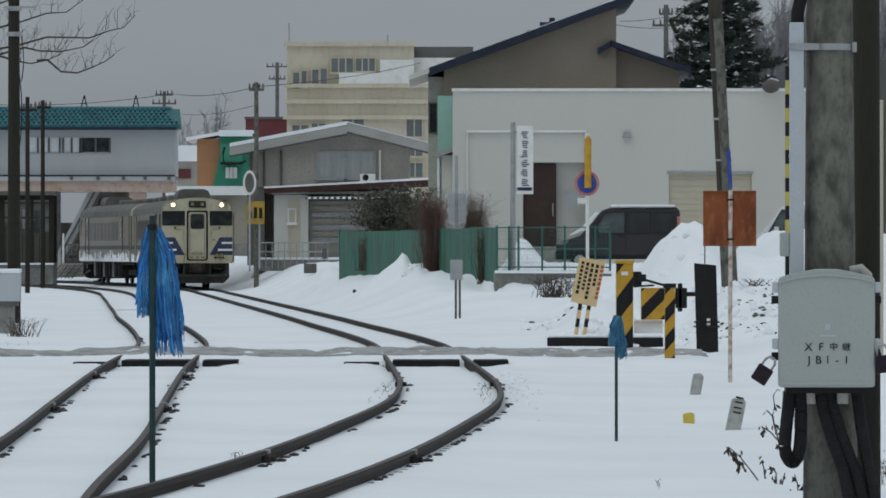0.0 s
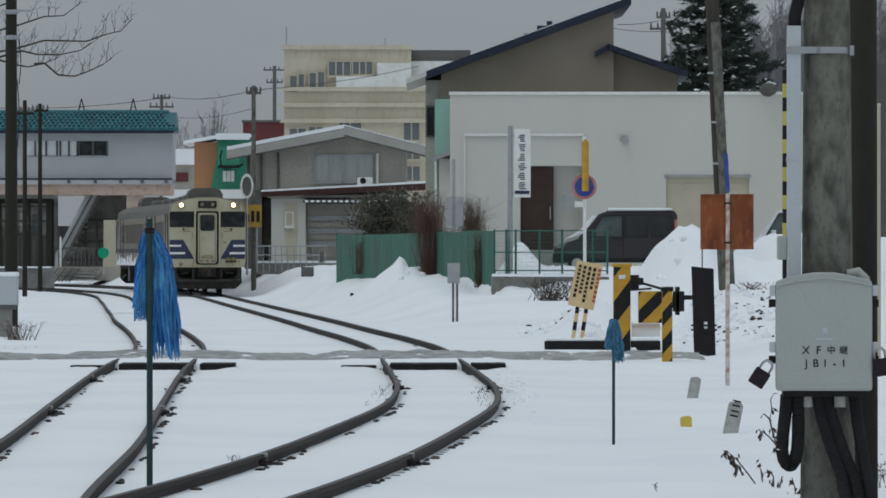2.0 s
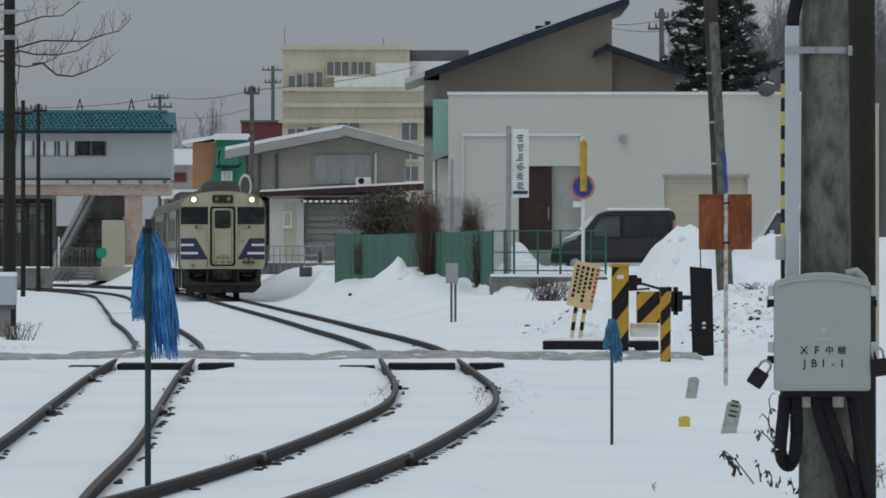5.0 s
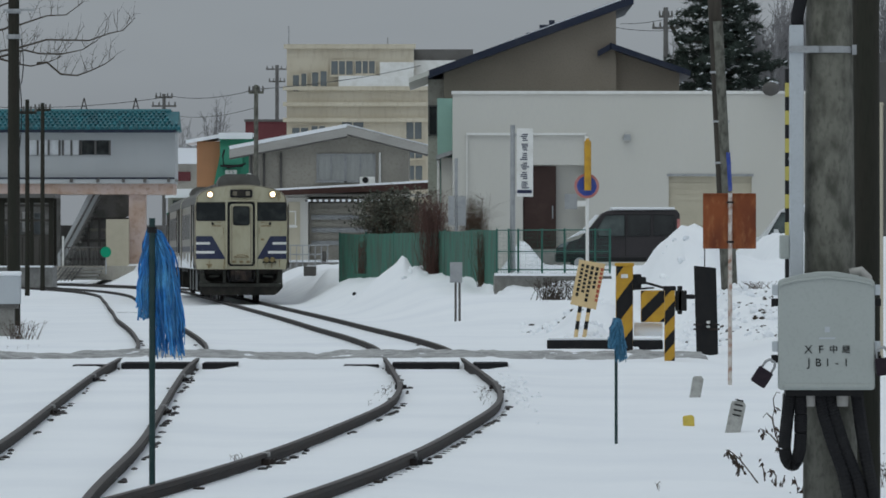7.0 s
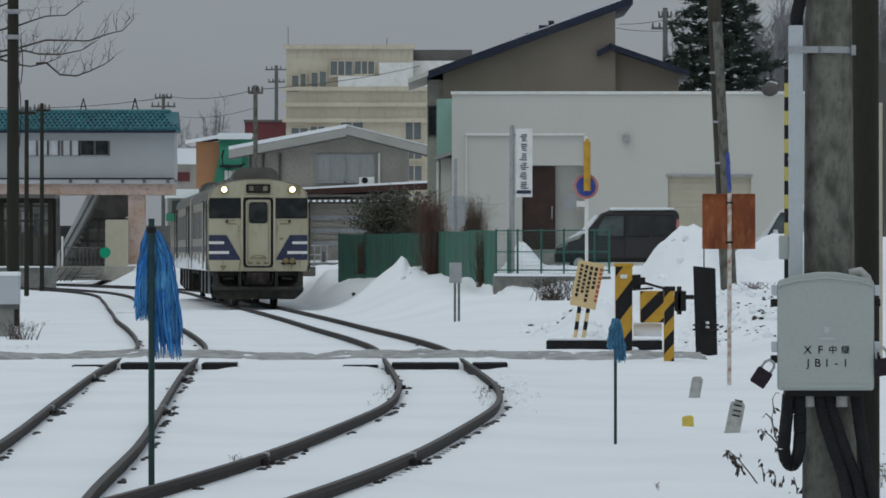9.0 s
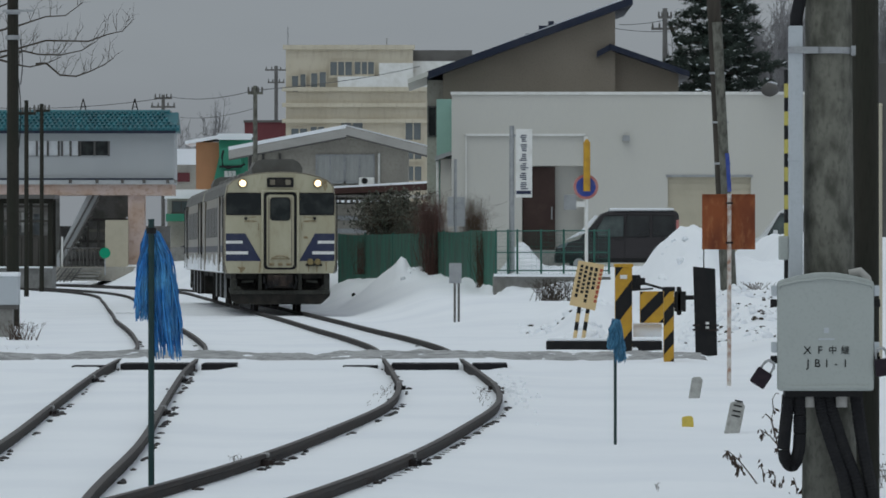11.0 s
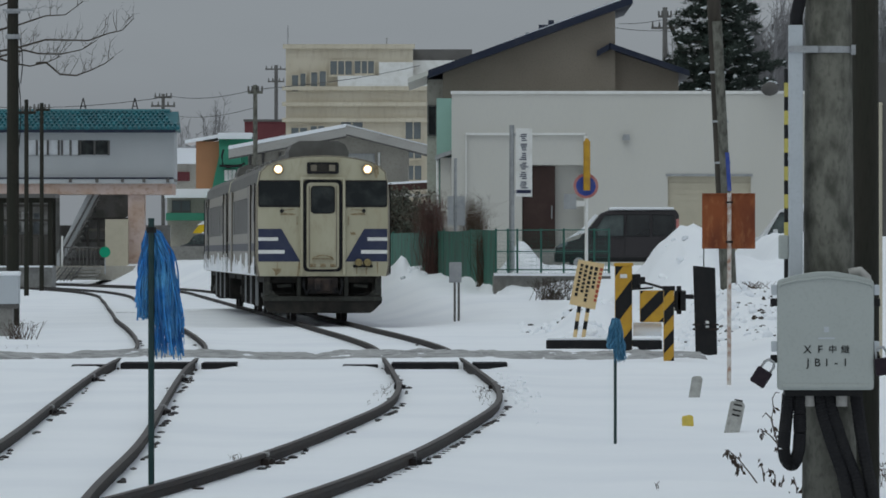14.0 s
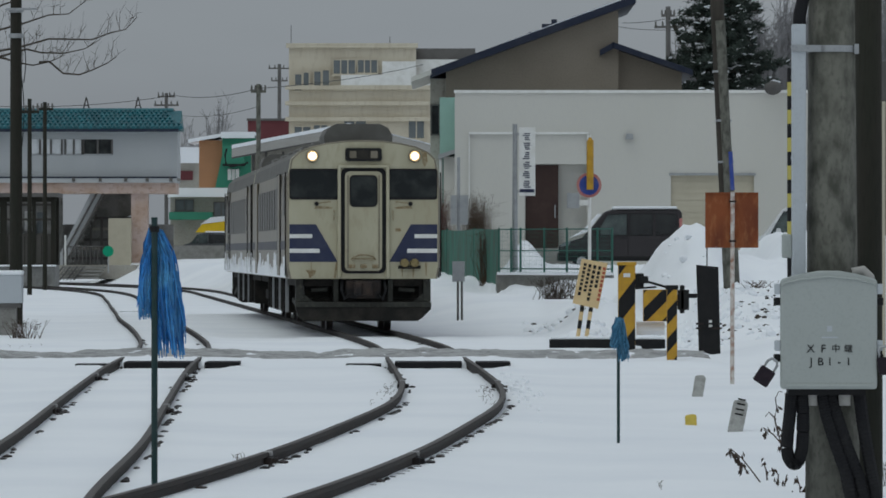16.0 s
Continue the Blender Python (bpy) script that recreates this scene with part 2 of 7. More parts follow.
WHITEGLOW = mat("bright_view_pane", (0.80, 0.82, 0.84), 0.3, bump=0)
SIGNGREEN = mat("bright_green_panel", (0.02, 0.30, 0.16), 0.5, bump=0)
DULLYELLOW = mat("dull_yellow_board", (0.40, 0.27, 0.05), 0.7, second=(0.24, 0.17, 0.06), scale=3, amount=0.8)
DARKGLASS = mat("tinted_van_glass", (0.012, 0.013, 0.014), 0.12, second=(0.03, 0.033, 0.033), scale=1.6, amount=0.8, bump=0, spec=0.5)
# Paler greenish tone painted for reflections and the view through the glass.
VANGLASS = mat("van_glass", (0.03, 0.042, 0.042), 0.1, second=(0.10, 0.125, 0.12), scale=1.6, amount=0.9, bump=0, spec=0.7)
PALEYELLOW = mat("pale_yellow_paint", (0.50, 0.44, 0.12), 0.6, second=(0.42, 0.36, 0.12), scale=5)
POLEBROWN = mat("brown_pole", (0.065, 0.057, 0.047), 0.85, second=(0.035, 0.031, 0.026), scale=4, amount=0.9, streak=(1, 1, 0.2), bump=0.4)
FARTWIG = mat("grey_twig", (0.20, 0.195, 0.20), 0.9, second=(0.30, 0.30, 0.31), scale=2)
CLOD = mat("dark_earth", (0.045, 0.036, 0.028), 0.9, second=(0.08, 0.065, 0.05), scale=9, amount=0.8)
PALESTONE = mat("pale_marker_concrete", (0.42, 0.42, 0.40), 0.9, second=(0.26, 0.26, 0.24), scale=14, amount=0.9, fine=60, bump=0.3)
LOCKBLACK = mat("padlock_black", (0.016, 0.010, 0.016), 0.5, second=(0.035, 0.022, 0.03), scale=30, amount=0.6)
SIDEGLASS = mat("grimy_side_glass", (0.045, 0.040, 0.030), 0.35, second=(0.075, 0.066, 0.05), scale=2, amount=0.8, bump=0)
WAIST = mat("grimy_waist_band", (0.055, 0.058, 0.075), 0.5, second=(0.10, 0.095, 0.09), scale=3, amount=0.8, bump=0)


# ---- building helpers ----
def thing(name, x, y, z, label, category, group="", kind=""):
    ob = new(name)
    ob.location = (x, y, z)
    ob.empty_display_size = 0.2
    return tagged(ob, label, category, group, kind)


def root_of(ob):
    while ob.parent:
        ob = ob.parent
    return ob


def mesh_of(name, bm, material, origin=(0, 0, 0), smooth=False):
    me = bpy.data.meshes.new(name)
    if any(origin):
        bmesh.ops.translate(bm, vec=[-v for v in origin], verts=bm.verts)
    bmesh.ops.recalc_face_normals(bm, faces=bm.faces)
    bm.to_mesh(me)
    bm.free()
    for m in (material if isinstance(material, (list, tuple)) else [material]):
        me.materials.append(m)
    if smooth:
        for p in me.polygons:
            p.use_smooth = True
    return me


def part(name, bm, material, parent, label="", smooth=False):
    """One mesh under a thing or a part; its vertices are given in the plan's metres."""
    ob = new(name, mesh_of(name, bm, material, root_of(parent).location, smooth))
    ob.parent = parent
    return tagged(ob, label)


def solid(name, bm, material, label, category="", kind="", group="", smooth=False):
    """A thing of one mesh."""
    lo = [min(v.co[i] for v in bm.verts) for i in range(3)]
    hi = [max(v.co[i] for v in bm.verts) for i in range(3)]
    origin = ((lo[0] + hi[0]) / 2, (lo[1] + hi[1]) / 2, lo[2])
    ob = new(name, mesh_of(name, bm, material, origin, smooth))
    ob.location = origin
    return tagged(ob, label, category, group, kind)


def box(bm, x0, x1, y0, y1, z0, z1, bevel=0.0):
    x0, x1, y0, y1, z0, z1 = min(x0, x1), max(x0, x1), min(y0, y1), max(y0, y1), min(z0, z1), max(z0, z1)
    m = Matrix.Translation(((x0 + x1) / 2, (y0 + y1) / 2, (z0 + z1) / 2)) @ Matrix.Diagonal((x1 - x0, y1 - y0, z1 - z0, 1))
    made = bmesh.ops.create_cube(bm, size=1, matrix=m)["verts"]
    if bevel:
        edges = list({e for v in made for e in v.link_edges})
        bmesh.ops.bevel(bm, geom=edges, offset=bevel, segments=2, affect="EDGES", profile=0.6)
    return bm


def tube(bm, p0, p1, r0, r1=None, seg=10, caps=True):
    p0, p1 = Vector(p0), Vector(p1)
    way = p1 - p0
    m = Matrix.Translation((p0 + p1) / 2) @ way.to_track_quat("Z", "Y").to_matrix().to_4x4()
    bmesh.ops.create_cone(bm, cap_ends=caps, segments=seg, radius1=r0, radius2=r0 if r1 is None else r1, depth=way.length, matrix=m)
    return bm


def prism(bm, outline, axis, a, b):
    """Extrudes an outline along an axis: 'y' takes (x, z), 'x' takes (y, z), 'z' takes (x, y)."""
    def spot(p, d):
        return {"y": (p[0], d, p[1]), "x": (d, p[0], p[1]), "z": (p[0], p[1], d)}[axis]
    lo = [bm.verts.new(spot(p, a)) for p in outline]
    hi = [bm.verts.new(spot(p, b)) for p in outline]
    bm.faces.new(lo)
    bm.faces.new(list(reversed(hi)))
    n = len(outline)
    for i in range(n):
        bm.faces.new((lo[i], hi[i], hi[(i + 1) % n], lo[(i + 1) % n]))
    return bm


def sweep(bm, path, radius, seg=8):
    """A bent tube through the points of a path."""
    rings = []
    for i, p in enumerate(path):
        a, b = Vector(path[max(i - 1, 0)]), Vector(path[min(i + 1, len(path) - 1)])
        q = (b - a).to_track_quat("Z", "Y")
        r = radius[i] if isinstance(radius, (list, tuple)) else radius
        rings.append([bm.verts.new(Vector(p) + q @ Vector((r * math.cos(2 * math.pi * k / seg), r * math.sin(2 * math.pi * k / seg), 0))) for k in range(seg)])
    for r0, r1 in zip(rings, rings[1:]):
        for k in range(seg):
            bm.faces.new((r0[k], r0[(k + 1) % seg], r1[(k + 1) % seg], r1[k]))
    bm.faces.new(list(reversed(rings[0])))
    bm.faces.new(rings[-1])
    return bm


def BM():
    return bmesh.new()


def boxm(*a, **k):
    return box(BM(), *a, **k)


def smooth01(a, b, v):
    t = min(1.0, max(0.0, (v - a) / (b - a)))
    return t * t * (3 - 2 * t)


# ---- the tracks' centre lines: (distance ahead, offset to the right) ----
LINE_MAIN = [(14, -5.49), (22, -3.656), (29, -2.40), (36.5, -1.514), (44, -0.864), (52, -0.389), (60, -0.032), (67, 0.019), (75, -0.117), (84, -0.32),
             (95, -0.591), (108, -1.28), (120, -2.075), (134, -2.96), (152, -4.155), (170, -5.38), (190, -6.73), (213, -8.284), (237, -10.0), (249, -11.2),
             (258, -12.35), (268, -13.95), (277, -15.55), (290, -18.2), (310, -22.8)]
LINE_SIDE = [(20, -2.035), (36, -2.755), (47, -2.99), (60, -3.41), (76, -3.917), (96, -4.448), (107, -5.06), (120, -5.898), (137, -7.08), (152, -8.01),
             (166, -8.918), (180, -9.79), (197, -10.9), (210, -11.738), (222, -12.706), (236, -14.139), (250, -16.025), (270, -19.297), (300, -24.5)]


def centre_line(knots, step=0.5):
    """Points every half metre along a smooth line through the knots, as (x, y)."""
    ys, xs = np.array([k[0] for k in knots], float), np.array([k[1] for k in knots], float)
    m = np.gradient(xs, ys)
    yy = np.arange(ys[0], ys[-1], step)
    i = np.clip(np.searchsorted(ys, yy, "right") - 1, 0, len(ys) - 2)
    h = ys[i + 1] - ys[i]
    t = (yy - ys[i]) / h
    xx = ((2 * t**3 - 3 * t**2 + 1) * xs[i] + (t**3 - 2 * t**2 + t) * h * m[i] + (3 * t**2 - 2 * t**3) * xs[i + 1] + (t**3 - t**2) * h * m[i + 1])
    for _ in range(6):
        xx[1:-1] = 0.25 * xx[:-2] + 0.5 * xx[1:-1] + 0.25 * xx[2:]
    return np.stack([xx, yy], 1)


MAIN, SIDE = centre_line(LINE_MAIN), centre_line(LINE_SIDE)
RAIL_TOP = 0.12


def main_x(y):
    return float(np.interp(y, MAIN[:, 1], MAIN[:, 0]))


def side_x(y):
    return float(np.interp(y, SIDE[:, 1], SIDE[:, 0]))


def ground_z(x, y):
    """The height of the snow: flat by the rails, banks and heaps beside them."""
    d = x - main_x(y)
    near = min(abs(d), abs(x - side_x(y)))
    z = 1.05 * smooth01(1.5, 4.6, d) * smooth01(118, 168, y)
    z += 0.25 * smooth01(3.0, 9.0, d) * smooth01(205, 240, y)
    # yard behind the fence
    z = z + (1.0 - z) * smooth01(148, 152, y) * smooth01(-1.0, 0.5, x) * smooth01(1.38, 1.6, x + 0.11 * (y - 150)) * (0 if y > 200 else 1)
    # the snow lies lower along the foot of the fence near its corner
    z -= 0.22 * smooth01(-0.5, 0.3, x) * (1 - smooth01(1.25, 1.5, x + 0.11 * (y - 150))) * math.exp(-((y - 153) / 6.0) ** 2)
    # drift before the fence
    ramp_up = max(0.0, min(1.0, (x + 3.0) / 1.75)) ** 1.2
    z += 0.66 * ramp_up * (1 - smooth01(-1.22, -1.02, x)) * math.exp(-((y - 166) / 3.4) ** 2)
    z += 0.24 * smooth01(-1.3, -1.05, x) * (1 - smooth01(-0.85, -0.5, x)) * math.exp(-((y - 165) / 3.4) ** 2)
    z += 0.12 * smooth01(-0.4, 0.2, x) * (1 - smooth01(0.5, 0.8, x)) * math.exp(-((y - 156) / 3.4) ** 2)
    # heaps thrown up beside the crossing and over the shoulder of the road
    z = max(z, 2.05 * math.exp(-(max(0.0, 5.25 - x) / 1.25) ** 2) * math.exp(-((y - 130) / 9.0) ** 2) * (1 - 0.34 * smooth01(5.5, 6.5, x)))
    z = max(z, 1.75 * smooth01(6.4, 8.0, x) * smooth01(92, 112, y) * (1 - smooth01(150, 190, y)))
    z = max(z, 0.75 * math.exp(-((x - 3.0) / 0.7) ** 2 - ((y - 118) / 6) ** 2))
    z += 0.30 * smooth01(4.0, 6.0, x) * smooth01(60, 90, y) * (1 - smooth01(96, 110, y))
    # yard snow behind the wire fence, and the bank at the foot of the wall
    z += 0.70 * math.exp(-((x - 2.05) / 0.42) ** 2 - ((y - 160) / 4.0) ** 2)
    z += 0.22 * smooth01(150, 153, y) * (1 - smooth01(176, 184, y)) * smooth01(1.2, 2.0, x)
    z += 0.32 * smooth01(2.0, 2.8, x) * smooth01(120, 143, y) * (1 - smooth01(147, 149, y))
    # slope up to the foot of the leaning pole, and rough heaps round the gate
    z = max(z, 0.86 * math.exp(-(max(0.0, 5.4 - x) / 0.75) ** 2) * smooth01(99, 111, y) * (1 - smooth01(135, 150, y)))
    z += 0.42 * math.exp(-((x - 2.55) / 0.35) ** 2 - ((y - 105.5) / 2.2) ** 2)
    z += 0.55 * math.exp(-((x + 3.9) / 0.5) ** 2 - ((y - 194) / 6.0) ** 2) + 0.22 * math.exp(-((x + 3.2) / 0.6) ** 2 - ((y - 182) / 6.0) ** 2)
    clumps = smooth01(2.0, 3.0, x) * smooth01(101, 106, y) * (1 - smooth01(130, 140, y))
    z += clumps * (0.13 * noise.noise((x * 1.8, y * 0.55, 31)) + 0.09 * noise.noise((x * 4.2, y * 1.1, 33)))
    # packed snow over the crossing, and the ploughed ridge along it
    if 83 < y < 103 and x < 6.0:
        z += (0.085 * smooth01(83.05, 83.5, y) + 0.04 * smooth01(84.0, 86.5, y)) * (1 - smooth01(88.6, 91, y)) * (1 - smooth01(3.6, 4.2, x))
        z += 0.045 * math.exp(-((y - 87.2) / 0.9) ** 2) * (0.8 + 0.5 * noise.noise((x * 1.3, y * 0.4, 2.0))) * (1 - smooth01(4.2, 5.0, x))
    if 81.5 < y < 83.2:
        bank = math.exp(-((y - 82.55) / 0.3) ** 2)
        for line_x in (main_x(83.0), side_x(83.0)):
            z += bank * (0.05 * (1 - smooth01(-0.75, -0.6, x - line_x)) * smooth01(-1.3, -1.15, x - line_x)
                         + 0.045 * smooth01(0.85, 1.1, x - line_x) * (1 - smooth01(1.15, 1.3, x - line_x)))
    rough = smooth01(0.75, 1.6, near)
    z += rough * (0.035 * noise.noise((x * 0.35, y * 0.12, 0)) + 0.02 * noise.noise((x * 1.4, y * 0.5, 5)))
    z += 0.10 * noise.noise((x * 0.9, y * 0.3, 9)) * smooth01(0.5, 1.4, z)
    z += (0.06 * noise.noise((x * 3.1, y * 0.9, 4)) + 0.045 * noise.noise((x * 6.0, y * 1.6, 14))) * smooth01(0.4, 1.2, z)
    z += (0.032 if y < 78 else 0.0 if y < 84 else 0.022) * (1 - rough) + 0.006 * noise.noise((x * 6, y * 1.5, 8))
    return z


def spread(spans):
    out = []
    for a, b, step in spans:
        n = max(1, round((b - a) / step))
        out += [a + (b - a) * i / n for i in range(n)]
    return out + [spans[-1][1]]


gx = spread([(-4000, -600, 850), (-600, -60, 90), (-60, -24, 4), (-24, -6, 0.4), (-6, 8.5, 0.14), (8.5, 24, 0.6), (24, 60, 4), (60, 600, 90), (600, 4000, 850)])
gy = spread([(-600, -40, 140), (-40, 24, 6), (24, 60, 0.45), (60, 82.6, 0.7), (82.6, 84, 0.2), (84, 102, 0.35), (102, 136, 0.4), (136, 180, 0.9), (180, 300, 2.0), (300, 600, 50), (600, 4800, 700)])
gv = [(x, y, ground_z(x, y) if (-70 < x < 70 and 10 < y < 400) else (1.25 if x > 0 and y > 200 else 0.0)) for y in gy for x in gx]
nx = len(gx)
gf = [(j * nx + i, j * nx + i + 1, (j + 1) * nx + i + 1, (j + 1) * nx + i) for j in range(len(gy) - 1) for i in range(nx - 1)]
gm = bpy.data.meshes.new("ground")
gm.from_pydata(gv, [], gf)
gm.materials.append(SNOW)
for p in gm.polygons:
    p.use_smooth = True
ground = tagged(new("ground", gm), "snow-covered ground with smooth drifts and thrown-up heaps", "snow", kind="structure")

# ---- the road over the rails: churned slush in the ruts ----
rv, rf = [], []
rx = spread([(-14, 3.75, 0.09)])
ry = spread([(84.5, 89.2, 0.16)])
for y in ry:
    for x in rx:
        edge = smooth01(0, 0.7, min(y - 84.6, 89.1 - y) + 0.55 * noise.noise((x * 0.8, y * 0.2, 3)))
        rv.append((x, y, ground_z(x, y) - 0.05 + 0.064 * edge + (0.03 * noise.noise((x * 4, y * 1.1, 7)) + 0.02 * noise.noise((x * 9, y * 2.1, 3))) * edge))
for j in range(len(ry) - 1):
    for i in range(len(rx) - 1):
        n = len(rx)
        rf.append((j * n + i, j * n + i + 1, (j + 1) * n + i + 1, (j + 1) * n + i))
rm = bpy.data.meshes.new("road")
rm.from_pydata(rv, [], rf)
rm.materials.append(SLUSH)
for p in rm.polygons:
    p.use_smooth = True
road = tagged(new("road", rm), "grey churned slush on the road over the rails", "road", kind="structure")


# ---- rails ----
def rail_bm(points, offset, y0, y1, profile):
    bm = BM()
    prev = None
    for i in range(1, len(points) - 1):
        x, y = points[i]
        if not y0 <= y <= y1:
            continue
        t = points[i + 1] - points[i - 1]
        t = t / np.linalg.norm(t)
        nx_, ny_ = t[1], -t[0]
        ring = [bm.verts.new((x + nx_ * (offset + u), y + ny_ * (offset + u), w)) for u, w in profile]
        if prev:
            for k in range(len(ring) - 1):
                bm.faces.new((prev[k], prev[k + 1], ring[k + 1], ring[k]))
        prev = ring
    return bm


RAIL_PROFILE = [(-0.055, -0.03), (-0.052, -0.012), (-0.012, 0.01), (-0.010, 0.08), (-0.033, 0.09), (-0.033, 0.112), (-0.026, RAIL_TOP)]
RAIL_PROFILE = RAIL_PROFILE + [(-u, w) for u, w in reversed(RAIL_PROFILE)]
for line, name, y1 in ((MAIN, "main", 309), (SIDE, "side", 299)):
    track = thing("railway_track", float(line[60][0]), float(line[60][1]), 0, "rusty steel rails with bare tops lying in snow", "track", kind="structure")
    for off in (-0.553, 0.553):
        part("rail", rail_bm(line, off, 24, y1, RAIL_PROFILE), STEEL, track, "brown rusted steel rail", smooth=False)
        part("rail_head", rail_bm(line, off, 24, y1, [(-0.027, RAIL_TOP + 0.002), (0.027, RAIL_TOP + 0.002)]), RAILTOP, track, "worn bare rail top")
    # clips and bolts that poke out of the snow
    clip_bm = BM()
    rng = random.Random(3)
    for off in (-0.553, 0.553):
        for i in range(24, len(line) - 2):
            x, y = line[i]
            if y < 34 or y > 108 or 82 < y < 101:
                continue
            for side in (-1, 1):
                if rng.random() < (0.05 if side < 0 else 0.30):
                    u = off + side * rng.uniform(0.06, 0.105)
                    yy = y + rng.uniform(-0.1, 0.1)
                    w = rng.uniform(0.018, 0.05)
                    m = Matrix.Translation((x + u, yy, 0.035)) @ Matrix.Diagonal((w, 0.10, rng.uniform(0.010, 0.022), 1))
                    bmesh.ops.create_icosphere(clip_bm, subdivisions=1, radius=1, matrix=m)
    for off in (-0.553, 0.553):
        for y in ((44.6, 69.5) if name == "main" else (58.5, 73.5)):
            x = float(np.interp(y, line[:, 1], line[:, 0])) + off
            joint = BM()
            box(joint, x - 0.05, x + 0.05, y - 0.28, y + 0.28, 0.02, 0.085, bevel=0.01)
            for dy in (-0.2, -0.07, 0.07, 0.2):
                box(joint, x + 0.05, x + 0.085, y + dy - 0.02, y + dy + 0.02, 0.04, 0.075)
            part("fishplate", joint, DARKSTEEL, track, "bolted rail joint")
            bmesh.ops.create_icosphere(clip_bm, subdivisions=1, radius=1, matrix=Matrix.Translation((x + 0.12, y + 0.1, 0.035)) @ Matrix.Diagonal((0.05, 0.12, 0.025, 1)))
            part("ice_crust", boxm(x - 0.02, x + 0.045, y - 0.10, y + 0.12, RAIL_TOP - 0.03, RAIL_TOP + 0.004, bevel=0.008), SLUSH, track, "crust of grey ice")
    if name == "main":
        for i in range(len(line)):
            x, y = line[i]
            if 40 < y < 62:
                box(clip_bm, x + 0.60, x + 0.60 + rng.uniform(0.03, 0.06), y - 0.03, y + 0.03, 0.02, 0.036)
    part("rail_fastening", clip_bm, DARKSTEEL, track, "dark rail clips poking through the snow")["kind"] = "stuff"
    # crossing panels between and beside the rails
    for a, b in ((-1.15, -0.66), (-0.47, 0.47), (0.66, 1.15)):
        bm = BM()
        y = 83.0
        x = float(np.interp(y, line[:, 1], line[:, 0]))
        box(bm, x + a, x + b, 82.85, 87.3, -0.05, 0.088 if b > 0 else 0.062, bevel=0.015)
        panel = part("crossing_panel", bm, RUBBER, track, "black rubber crossing panel under snow")


# ---- the two-car diesel train ----
def car_section(half=1.46, shoulder=3.0, crown=3.62, bottom=1.0):
    """The cross-section of a car body above the rail, from the lower left round the roof to the lower right."""
    pts = [(-half + 0.05, bottom), (-half, bottom + 0.25), (-half, shoulder - 0.35), (-half + 0.03, shoulder)]
    for k in range(1, 12):
        a = math.pi - math.pi * k / 12
        pts.append((math.cos(a) * (half - 0.03), shoulder + math.sin(a) ** 0.62 * (crown - shoulder)))
    return pts + [(half - 0.03, shoulder), (half, shoulder - 0.35), (half, bottom + 0.25), (half - 0.05, bottom)]


